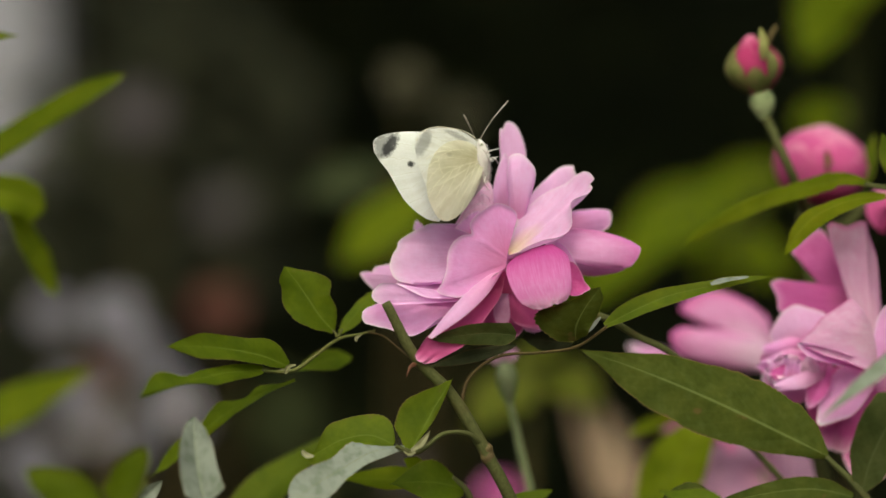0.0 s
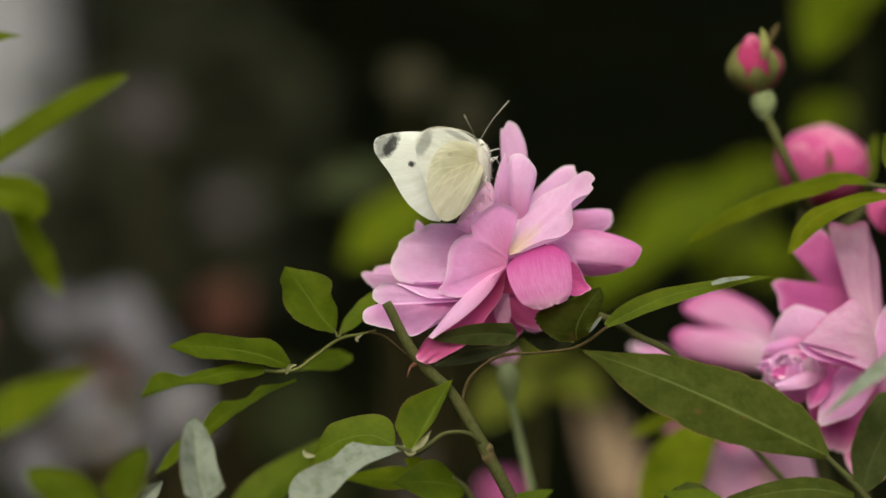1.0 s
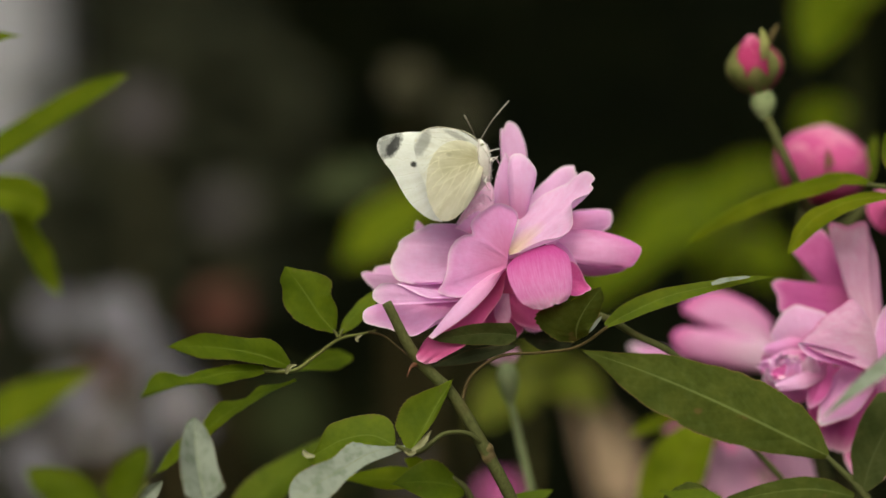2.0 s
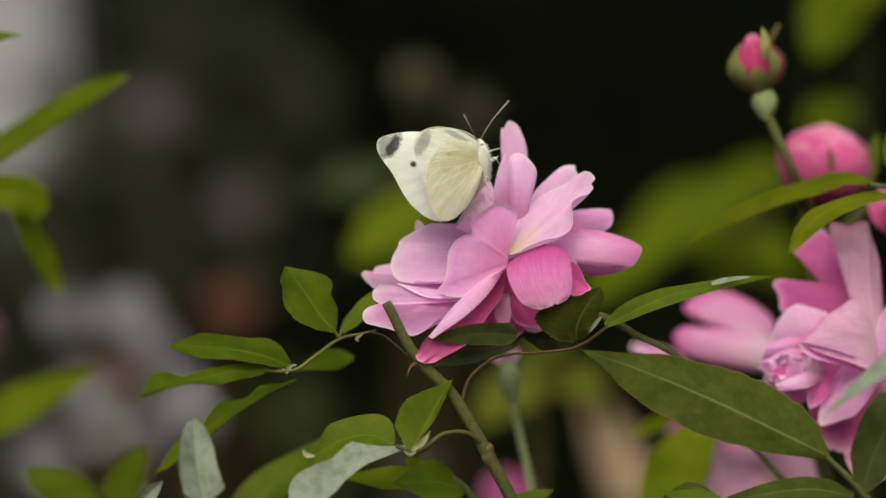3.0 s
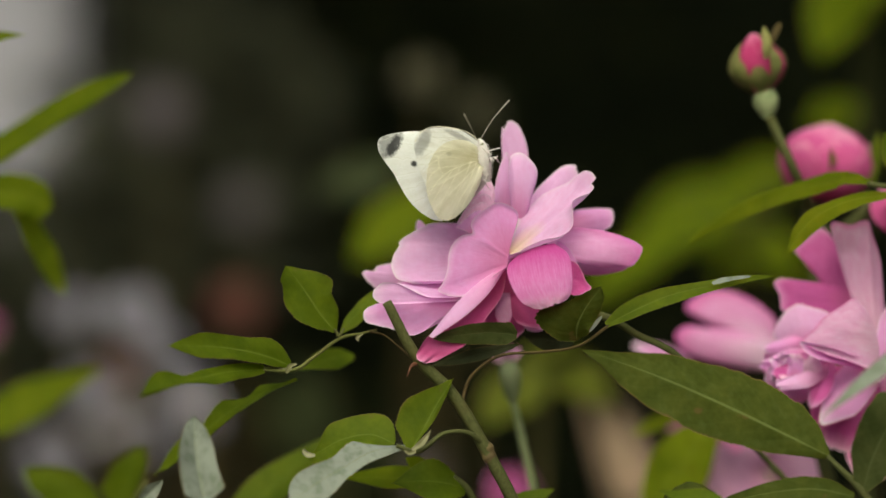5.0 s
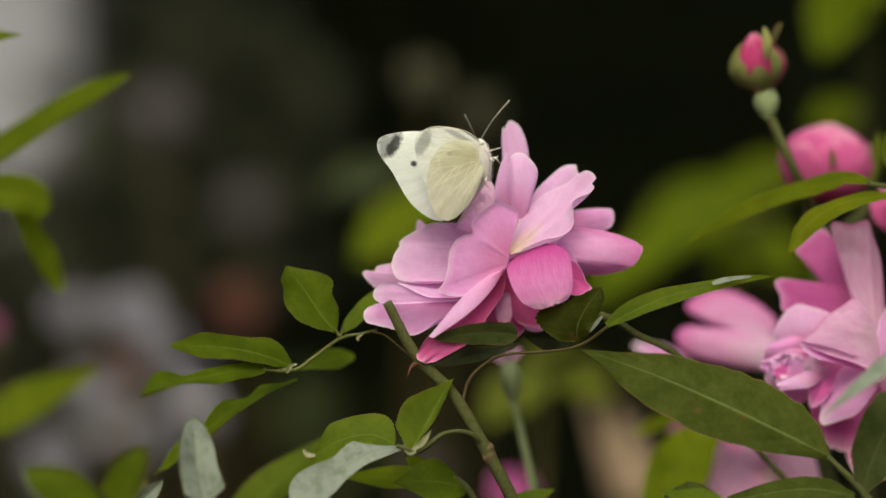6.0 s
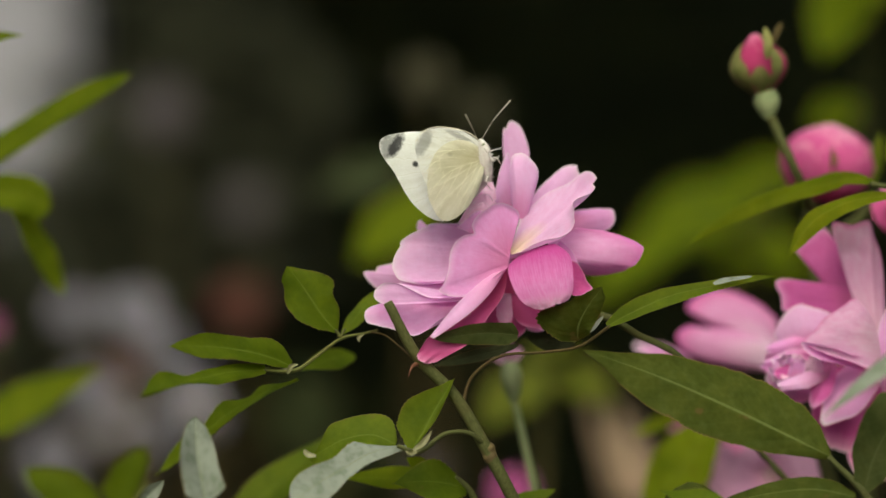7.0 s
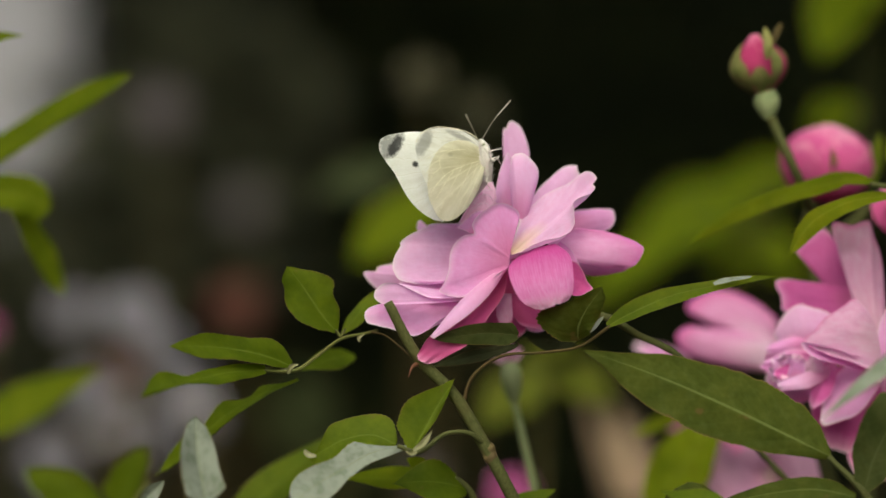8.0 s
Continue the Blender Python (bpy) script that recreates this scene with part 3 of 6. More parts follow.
def surroundings():
    rnd = random.Random(5)
    # dark thicket at the back; leaf and sheet colours carry its shade
    spots = []
    for i in range(170):
        x = rnd.uniform(-3.2, 3.2)
        spots.append(((x, 4.1 + 0.6 * rnd.random(), rnd.uniform(0.1, 3.4)), (0.5, 0.35, 0.45), 60))
    leaf_cloud("hedge", "dense dark thicket with deep shade painted in", spots, 0.05, DARKLEAF, 2)
    shade_wall("backdrop", "near-black sheet standing in for deep thicket shade", (0, 4.9, 0), (5.5, 0, 0), 4.5, 1)
    # Unseen dark sheets added on three sides to keep skylight out.
    shade_wall("added_screen_west", "unseen dark sheet added to close off light", (-3.6, 1.5, 0), (0, 4.5, 0), 3.2, 2)
    shade_wall("added_screen_east", "unseen dark sheet added to close off light", (3.6, 1.5, 0), (0, -4.5, 0), 3.2, 3)
    shade_wall("added_screen_south", "unseen dark sheet added to close off light", (0, -8.0, 0), (-9.0, 0, 0), 2.6, 4)
    # unseen boughs added overhead to keep skylight off the thicket
    spots = [((rnd.uniform(-0.2, 3.6), rnd.uniform(2.0, 5.0), rnd.uniform(2.5, 3.3)), (0.6, 0.6, 0.25), 70) for _ in range(150)]
    leaf_cloud("tree_canopy", "unseen leaf cloud added to block skylight over the thicket", spots, 0.07, DARKLEAF, 3, "tree")
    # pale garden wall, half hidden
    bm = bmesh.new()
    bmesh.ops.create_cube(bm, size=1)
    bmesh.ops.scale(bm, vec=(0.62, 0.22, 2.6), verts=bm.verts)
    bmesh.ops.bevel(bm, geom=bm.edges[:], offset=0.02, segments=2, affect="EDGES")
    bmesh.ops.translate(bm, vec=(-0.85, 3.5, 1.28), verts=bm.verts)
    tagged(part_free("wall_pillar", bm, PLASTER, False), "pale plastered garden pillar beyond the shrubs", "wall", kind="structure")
    # dull shrub low before the pillar
    spots = []
    for i in range(120):
        x = rnd.uniform(-0.52, -0.19)
        spots.append(((x, rnd.uniform(2.3, 2.8), rnd.uniform(0.1 if x < -0.3 else 0.98, 1.04 + 0.17 * (x > -0.37))), (0.09, 0.1, 0.09), 22))
    for i in range(45):
        spots.append(((rnd.uniform(-0.66, -0.36), rnd.uniform(2.3, 2.6), rnd.uniform(0.6, 1.0)), (0.09, 0.1, 0.06), 75))
    for i in range(16):
        spots.append(((rnd.uniform(-0.8, -0.4), rnd.uniform(2.3, 2.6), rnd.uniform(0.9, 1.04)), (0.09, 0.1, 0.06), 40))
    leaf_cloud("shrub", "dull brownish-green garden shrub out of the sun", spots, 0.03, DRYLEAF, 9, "shrub")


setting()
surroundings()


# ---- the main rose ----
ROSE = (0.012, 0.64)


def main_rose():
    root, stem = cane(ROSE, "rose cane carrying an open pink double rose", [
        (0.06, 0.66, 0.4), (0.098, 0.635, 0.82), (0.09287, 0.6200, 0.93042), (0.08353, 0.6180, 0.94287), (0.07715, 0.6170, 0.94990), (0.05442, 0.5960, 0.97507), (0.04556, 0.5940, 0.97956), (0.03794, 0.5940, 0.98384), (0.02780, 0.6000, 0.98394), (0.01996, 0.6080, 0.98209)], [0.004, 0.003, 0.0018, 0.0011, 0.0008, 0.0008, 0.0008, 0.0009, 0.001, 0.0013])
    bloom = part("rose_bloom", lathe((0.02003, 0.6100, 0.98162), (0.01696, 0.6080, 0.99193), [0.00135, 0.00270, 0.00324, 0.00189]), HIP, root, "wide open pink double rose bloom")
    B = bloom
    # back row
    fan_petal(B, SOFT, [(0.01481, 0.6040, 1.01304), (0.01915, 0.6040, 1.01304)], [(0.01383, 0.6030, 1.02116), (0.01356, 0.6030, 1.02590), (0.01383, 0.6030, 1.02902), (0.01424, 0.6030, 1.02875), (0.01532, 0.6030, 1.03065), (0.01736, 0.6030, 1.02984), (0.01899, 0.6030, 1.02685), (0.01994, 0.6030, 1.02292), (0.01980, 0.6030, 1.01912)], swell=0.0012, ruffle=0.12, seed=1)
    fan_petal(B, SOFT, [(0.01636, 0.6010, 1.00149), (0.02041, 0.6010, 1.00284)], [(0.01868, 0.6020, 1.00934), (0.02193, 0.6020, 1.01408), (0.02545, 0.6020, 1.01747), (0.02789, 0.6020, 1.01950), (0.02965, 0.6020, 1.02004), (0.03128, 0.6020, 1.01990), (0.03155, 0.6020, 1.01868), (0.03331, 0.6020, 1.01503)], swell=0.0015, ruffle=0.15, seed=3)
    fan_petal(B, PINK, [(0.02812, 0.6070, 1.00218), (0.02812, 0.6070, 1.00765)], [(0.03795, 0.6070, 1.00396), (0.03986, 0.6070, 1.00519), (0.04068, 0.6070, 1.00669), (0.04027, 0.6070, 1.00928), (0.03768, 0.6070, 1.00969), (0.03113, 0.6070, 1.00928)], swell=0.001, ruffle=0.08, seed=2)
    fan_petal(B, TIPPED, [(0.02387, 0.6030, 0.99878), (0.02726, 0.6030, 1.00149)], [(0.02726, 0.6030, 0.99675), (0.03065, 0.6030, 0.99444), (0.03472, 0.6030, 0.99349), (0.03947, 0.6030, 0.99390), (0.04353, 0.6030, 0.99525), (0.04448, 0.6030, 0.99715), (0.03743, 0.6030, 1.00014)], swell=0.001, ruffle=0.1, seed=18)
    fan_petal(B, TIPPED, [(0.02438, 0.5990, 0.99811), (0.02438, 0.5990, 1.00216)], [(0.02957, 0.5950, 0.99799), (0.03359, 0.5950, 0.99639), (0.03827, 0.5950, 0.99532), (0.04122, 0.5950, 0.99558), (0.04443, 0.5950, 0.99585), (0.04630, 0.5950, 0.99813), (0.04684, 0.5950, 1.00013), (0.04550, 0.5950, 1.00134), (0.04229, 0.5950, 1.00281), (0.03693, 0.5950, 1.00428), (0.03091, 0.5950, 1.00495)], swell=0.004, ruffle=0.05, lip=-0.03, seed=4)
    fan_petal(B, SOFT, [(-0.00532, 0.6060, 0.99060), (-0.00532, 0.6060, 0.99468)], [(-0.01277, 0.6040, 0.99036), (-0.01617, 0.6040, 0.98995), (-0.01793, 0.6040, 0.99131), (-0.01943, 0.6040, 0.99294), (-0.01997, 0.6040, 0.99416), (-0.01902, 0.6040, 0.99470), (-0.01725, 0.6040, 0.99429), (-0.01657, 0.6040, 0.99565), (-0.01413, 0.6040, 0.99620), (-0.01141, 0.6040, 0.99674)], swell=0.002, ruffle=0.1, seed=5)
    fan_petal(B, SOFT, [(-0.00326, 0.6040, 1.00285), (-0.00054, 0.6040, 1.00285)], [(-0.00667, 0.6050, 1.00354), (-0.00708, 0.6050, 1.00531), (-0.00640, 0.6050, 1.00694), (-0.00544, 0.6050, 1.00612), (-0.00435, 0.6050, 1.00503)], ruffle=0.1, seed=19)
    # upright heart
    fan_petal(B, SOFT, [(0.01237, 0.5980, 1.00753), (0.01627, 0.5980, 1.00753)], [(0.01139, 0.5960, 1.01059), (0.01180, 0.5960, 1.01421), (0.01287, 0.5960, 1.01890), (0.01394, 0.5960, 1.02172), (0.01461, 0.5960, 1.02279), (0.01528, 0.5960, 1.02172), (0.01542, 0.5960, 1.01890), (0.01609, 0.5960, 1.01220)], swell=0.001, ruffle=0.08, lip=0.06, seed=6)
    fan_petal(B, SOFT, [(0.01590, 0.5940, 1.00748), (0.01924, 0.5940, 1.00681)], [(0.01544, 0.5920, 1.01212), (0.01505, 0.5920, 1.01638), (0.01531, 0.5920, 1.02037), (0.01598, 0.5920, 1.02210), (0.01811, 0.5920, 1.02250), (0.02050, 0.5920, 1.02064), (0.02184, 0.5920, 1.01837), (0.02157, 0.5920, 1.01544), (0.02050, 0.5920, 1.01212)], swell=0.0032, ruffle=0.08, lip=-0.03, seed=20)
    # right shoulder
    fan_petal(B, SHOULDER, [(0.01508, 0.5880, 0.99934), (0.01534, 0.5880, 0.99855)], [(0.01763, 0.5940, 1.00735), (0.02148, 0.5933, 1.01134), (0.02586, 0.5926, 1.01453), (0.02982, 0.5919, 1.01651), (0.03218, 0.5912, 1.01795), (0.03400, 0.5906, 1.01860), (0.03502, 0.5899, 1.01711), (0.03419, 0.5892, 1.01564), (0.03494, 0.5885, 1.01416), (0.03411, 0.5878, 1.01282), (0.03196, 0.5871, 1.01175), (0.03034, 0.5864, 1.01016), (0.03056, 0.5857, 1.00751), (0.03026, 0.5851, 1.00461), (0.02786, 0.5844, 1.00263), (0.02310, 0.5837, 1.00131), (0.01809, 0.5830, 0.99921)], swell=-0.0012, crease=0.07, crease_at=0.36, ruffle=0.18, lip=0.03, seed=7)
    # left face
    fan_petal(B, SOFT, [(0.01426, 0.5980, 1.00215), (0.01426, 0.5980, 0.99610)], [(0.01180, 0.5960, 1.00657), (0.00830, 0.5956, 1.00670), (0.00348, 0.5951, 1.00576), (-0.00107, 0.5947, 1.00615), (-0.00348, 0.5943, 1.00588), (-0.00508, 0.5939, 1.00494), (-0.00827, 0.5934, 1.00347), (-0.01067, 0.5930, 1.00147), (-0.01080, 0.5926, 1.00040), (-0.01212, 0.5921, 0.99840), (-0.01251, 0.5917, 0.99561), (-0.01144, 0.5913, 0.99269), (-0.00784, 0.5909, 0.99176), (-0.00252, 0.5904, 0.99177), (0.00212, 0.5900, 0.99230)], swell=0.0012, ruffle=0.14, seed=8)
    fan_petal(B, PINK, [(0.01505, 0.5870, 0.99908), (0.01479, 0.5870, 0.99591)], [(0.01684, 0.5850, 1.00566), (0.01710, 0.5849, 1.00816), (0.01499, 0.5848, 1.01000), (0.01249, 0.5846, 1.01065), (0.00999, 0.5845, 1.00947), (0.00710, 0.5844, 1.00723), (0.00618, 0.5843, 1.00552), (0.00657, 0.5842, 1.00355), (0.00420, 0.5841, 1.00302), (0.00223, 0.5839, 1.00131), (0.00105, 0.5838, 0.99895), (0.00066, 0.5837, 0.99488), (-0.00039, 0.5836, 0.99186), (-0.00144, 0.5835, 0.99029), (0.00026, 0.5834, 0.98924), (0.00367, 0.5832, 0.98885), (0.00761, 0.5831, 0.99003), (0.01154, 0.5830, 0.99371)], swell=0.0012, ruffle=0.09, lip=0.05, seed=9)
    # left skirt
    fan_petal(B, PINK, [(0.01184, 0.5980, 0.99139), (0.01103, 0.5980, 0.98601)], [(-0.00186, 0.5920, 0.98775), (-0.01051, 0.5916, 0.98776), (-0.01543, 0.5913, 0.98683), (-0.01834, 0.5909, 0.98565), (-0.01899, 0.5905, 0.98406), (-0.01832, 0.5902, 0.98208), (-0.01592, 0.5898, 0.98116), (-0.01114, 0.5895, 0.97985), (-0.00795, 0.5891, 0.97920), (-0.00450, 0.5887, 0.98027), (-0.00159, 0.5884, 0.98280), (0.00278, 0.5880, 0.98532)], swell=0.0028, ruffle=0.12, seed=10)
    fan_petal(B, PINK, [(0.01078, 0.5920, 0.99281), (0.01012, 0.5920, 0.98855)], [(0.00212, 0.5900, 0.99230), (-0.00584, 0.5900, 0.99217), (-0.01088, 0.5900, 0.99217), (-0.00955, 0.5900, 0.99045), (-0.00518, 0.5900, 0.98806), (0.00212, 0.5900, 0.98792)], swell=-0.0015, ruffle=0.06, seed=24)
    fan_petal(B, SOFT, [(0.00871, 0.5870, 0.98917), (0.00871, 0.5870, 0.98785)], [(0.00210, 0.5830, 0.98859), (-0.00380, 0.5830, 0.98872), (-0.00813, 0.5830, 0.99056), (-0.01101, 0.5830, 0.99187), (-0.01416, 0.5830, 0.99200), (-0.01613, 0.5830, 0.99056), (-0.01652, 0.5830, 0.98885), (-0.01534, 0.5830, 0.98754), (-0.01101, 0.5830, 0.98715), (-0.00315, 0.5830, 0.98741), (0.00341, 0.5830, 0.98794)], swell=0.001, ruffle=0.07, seed=11)
    # cream claw
    fan_petal(B, SHOULDER, [(0.01522, 0.5935, 0.99413), (0.01882, 0.5935, 0.99413)], [(0.01331, 0.5920, 0.99720), (0.01411, 0.5920, 0.99933), (0.01544, 0.5920, 1.00093), (0.01744, 0.5920, 1.00146), (0.02010, 0.5920, 1.00013), (0.02077, 0.5920, 0.99680)], ruffle=0.05, lip=0.0, seed=29)
    fan_petal(B, SHADED_CERISE, [(0.01284, 0.5945, 0.98944), (0.01618, 0.5945, 0.98944)], [(0.01146, 0.5925, 0.99214), (0.01279, 0.5925, 0.99507), (0.01479, 0.5925, 0.99720), (0.01679, 0.5925, 0.99773), (0.01812, 0.5925, 0.99547), (0.01786, 0.5925, 0.98947)], ruffle=0.1, seed=30)
    # crumpled edge beside the bell
    fan_petal(B, FOLD_AND_SHADE, [(0.02835, 0.5835, 0.99619), (0.02874, 0.5835, 0.99029)], [(0.02916, 0.5840, 0.99724), (0.03045, 0.5836, 0.99685), (0.03175, 0.5833, 0.99541), (0.03278, 0.5829, 0.99305), (0.03407, 0.5826, 0.99083), (0.03247, 0.5822, 0.98979), (0.03036, 0.5819, 0.98914), (0.02877, 0.5815, 0.98954)], swell=-0.002, crease=0.12, crease_at=0.45, ruffle=1.0, lip=0.05, seed=16)
    fan_petal(B, PINK, [(0.02545, 0.5925, 1.00013), (0.02878, 0.5925, 0.99480)], [(0.02674, 0.5915, 1.00200), (0.02927, 0.5915, 1.00013), (0.03140, 0.5915, 0.99641), (0.03273, 0.5915, 0.99322)], ruffle=0.2, seed=28)
    # frilled heart; its palest pink paints in light that the wings block
    fan_petal(B, HEART, [(0.00876, 0.5900, 1.00385), (0.01274, 0.5900, 1.00518)], [(0.00292, 0.5905, 1.00598), (0.00452, 0.5905, 1.00863), (0.00584, 0.5905, 1.01076), (0.00691, 0.5905, 1.01275), (0.00823, 0.5905, 1.01381), (0.00969, 0.5905, 1.01394), (0.01116, 0.5905, 1.01381), (0.01169, 0.5905, 1.01129), (0.01275, 0.5905, 1.00916)], swell=0.001, ruffle=0.5, lip=0.05, seed=31)
    fan_petal(B, HEART, [(0.00874, 0.5885, 1.00410), (0.01165, 0.5885, 1.00490)], [(0.00477, 0.5893, 1.00702), (0.00610, 0.5893, 1.00994), (0.00742, 0.5893, 1.01180), (0.00875, 0.5893, 1.01272), (0.01021, 0.5893, 1.01259), (0.01113, 0.5893, 1.01153)], swell=0.0008, ruffle=0.6, lip=0.05, seed=32)
    fan_petal(B, HEART, [(0.00766, 0.5875, 1.00357), (0.01110, 0.5875, 1.00436)], [(0.00370, 0.5882, 1.00569), (0.00503, 0.5882, 1.00781), (0.00661, 0.5882, 1.00952), (0.00820, 0.5882, 1.01058), (0.00952, 0.5882, 1.01072), (0.01058, 0.5882, 1.00966)], swell=0.0008, ruffle=0.6, lip=0.05, seed=34)
    fan_petal(B, SOFT, [(0.00686, 0.5868, 1.00330), (0.01003, 0.5868, 1.00383)], [(0.00264, 0.5873, 1.00489), (0.00449, 0.5873, 1.00660), (0.00608, 0.5873, 1.00793), (0.00753, 0.5873, 1.00885), (0.00898, 0.5873, 1.00885)], swell=0.0006, ruffle=0.6, lip=0.05, seed=35)
    fan_petal(B, HEART, [(0.00814, 0.5930, 1.01147), (0.01147, 0.5930, 1.01147)], [(0.00748, 0.5940, 1.01216), (0.00721, 0.5940, 1.01483), (0.00855, 0.5940, 1.01643), (0.01015, 0.5940, 1.01670), (0.01149, 0.5940, 1.01483), (0.01202, 0.5940, 1.01149)], ruffle=0.6, seed=33)
    petal(B, SHADED_CERISE, [(0.01630, 0.5990, 0.99717), (0.01587, 0.5980, 0.99072), (0.01430, 0.6000, 0.98448)], [0.00270, 0.00459, 0.00324], seed=17)
    # skirt
    petal(B, SHADED_CERISE, [(0.01646, 0.6050, 0.99333), (0.01435, 0.6020, 0.98389), (0.01295, 0.6000, 0.97773)], [0.00351, 0.00540, 0.00459], seed=12)
    petal(B, PALE, [(0.01464, 0.5970, 0.99074), (0.01389, 0.5940, 0.98611), (0.01414, 0.5930, 0.98173)], [0.00081, 0.00189, 0.00202], seed=21)
    # Deeper pink paints shade into this petal below the bell.
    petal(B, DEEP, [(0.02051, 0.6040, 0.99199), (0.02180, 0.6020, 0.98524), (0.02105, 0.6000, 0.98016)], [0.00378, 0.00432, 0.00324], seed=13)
    rail_petal(B, SHADED_CERISE, [(0.01407, 0.5900, 0.99456), (0.00274, 0.5800, 0.98448), (-0.00390, 0.5780, 0.97959), (-0.00624, 0.5780, 0.97595)], [(0.01456, 0.5940, 0.99452), (0.01367, 0.5900, 0.98925), (0.01000, 0.5850, 0.98408), (0.00601, 0.5810, 0.97844), (-0.00156, 0.5790, 0.97409)], lobe=0.00183, swell=-0.002, ruffle=0.2, seed=14)
    rail_petal(B, SOFT, [(0.01510, 0.5890, 0.99656), (0.00839, 0.5830, 0.99239), (0.00208, 0.5790, 0.98646), (-0.00324, 0.5770, 0.97989)], [(0.01428, 0.5880, 0.99511), (0.01019, 0.5810, 0.98942), (0.00493, 0.5770, 0.98456), (-0.00233, 0.5760, 0.97953)], lobe=0.00039, swell=0.001, ruffle=0.1, seed=22)
    rail_petal(B, BELL, [(0.01687, 0.5860, 0.99815), (0.01464, 0.5810, 0.99569), (0.01557, 0.5770, 0.99131), (0.01788, 0.5760, 0.98769), (0.02073, 0.5760, 0.98614)], [(0.02557, 0.5860, 1.00119), (0.02880, 0.5820, 0.99856), (0.02951, 0.5780, 0.99389), (0.02933, 0.5770, 0.99001), (0.02842, 0.5770, 0.98832)], lobe=0.00065, swell=0.0014, ruffle=0.14, roll=0.01, lip=0.0, notches=((0.6, 0.00052, 0.1),), seed=15)
    rail_petal(B, SHADED_CERISE, [(0.01363, 0.6000, 0.99204), (0.01423, 0.5970, 0.98671), (0.01713, 0.5950, 0.98247)], [(0.02105, 0.6000, 0.99204), (0.02221, 0.5950, 0.98608), (0.02370, 0.5920, 0.98149)], lobe=0.00106, swell=0.002, seed=23)
    return root


main_rose()


# ---- the cut cane before it ----
def cut_cane():
    root, stem = cane((0.028, 0.60), "old green rose cane cut off at the top, with leaves", [
        (0.034, 0.605, 0.4), (0.028, 0.594, 0.8), (0.02004, 0.5900, 0.93113), (0.01502, 0.5860, 0.94320), (0.01024, 0.5840, 0.95219), (0.00209, 0.5820, 0.96610), (-0.00639, 0.5800, 0.97508), (-0.01313, 0.5780, 0.98765)], [0.005, 0.004, 0.0028, 0.0016, 0.0015, 0.0015, 0.0014, 0.0013, 0.0011])
    part("thorn", tube([(-0.00626, 0.5800, 0.97352), (-0.00754, 0.5780, 0.97283), (-0.00842, 0.5760, 0.97059)], [0.00066, 0.00036, 0.00006], 8), THORN, root, "reddish thorn")
    a = stalk(root, [(0.00972, 0.5840, 0.95416), (0.00535, 0.5800, 0.95747), (0.00013, 0.5780, 0.95749), (-0.00596, 0.5760, 0.95349), (-0.01086, 0.5750, 0.95487)], [0.0009, 0.0006, 0.0005, 0.0006, 0.0005], STEM, "leaf_stalk")
    blade(a, GREEN, [(-0.00805, 0.5770, 0.95263), (-0.00507, 0.5777, 0.95751), (-0.00234, 0.5785, 0.96266), (0.00013, 0.5792, 0.96678), (0.00222, 0.5800, 0.97000)], [0.0008, 0.00307, 0.00615, 0.00685, 0.00718, 0.00694, 0.00624, 0.00486, 0.00366, 0.00254, 0.00164, 0.00099, 0.0], [0.00063, 0.00061, 0.00063, 0.00075, 0.001, 0.00125, 0.00124, 0.00115, 0.00104, 0.0009, 0.00078, 0.00049, 0.0], face=(-0.15, -0.92, 0.3), fold=0.25, teeth=27, bite=0.045, seed=2)
    blade(a, GREEN, [(-0.01129, 0.5770, 0.95510), (-0.01676, 0.5777, 0.95712), (-0.02329, 0.5785, 0.95602), (-0.02788, 0.5792, 0.95362), (-0.03183, 0.5800, 0.95147)], [0.0008, 0.00172, 0.00264, 0.00323, 0.00349, 0.00392, 0.00418, 0.00414, 0.004, 0.00376, 0.00358, 0.00264, 0.0], [0.0008, 0.00386, 0.00541, 0.00557, 0.00525, 0.005, 0.00467, 0.00437, 0.00308, 0.00182, 0.0007, 0.00056, 0.0], face=(0, -0.85, 0.5), fold=0.15, wave=0.06, teeth=32, bite=0.045, seed=3)
    blade(a, SILVER, [(-0.00881, 0.5760, 0.95466), (-0.01597, 0.5725, 0.95378), (-0.02291, 0.5690, 0.95022), (-0.02874, 0.5655, 0.94696), (-0.03438, 0.5620, 0.94299)], [0.00053, 0.00122, 0.002, 0.0025, 0.00257, 0.00264, 0.00289, 0.00374, 0.00434, 0.00469, 0.0041, 0.00287, 0.0], [0.00026, 0.00061, 0.00114, 0.00232, 0.00458, 0.00431, 0.00354, 0.00356, 0.00392, 0.00432, 0.00445, 0.00327, 0.0], face=(0.1, -0.88, 0.5), fold=0.06, wave=0.06, teeth=27, bite=0.045, seed=4)
    b = stalk(root, [(0.00406, 0.5830, 0.96368), (0.00604, 0.5840, 0.96992), (0.01261, 0.5840, 0.97491), (0.02312, 0.5840, 0.97596), (0.03100, 0.5840, 0.97728), (0.03835, 0.5860, 0.98194)], [0.0005, 0.0004, 0.00036, 0.00034, 0.00036, 0.0004], TWIG, "leaf_stalk")
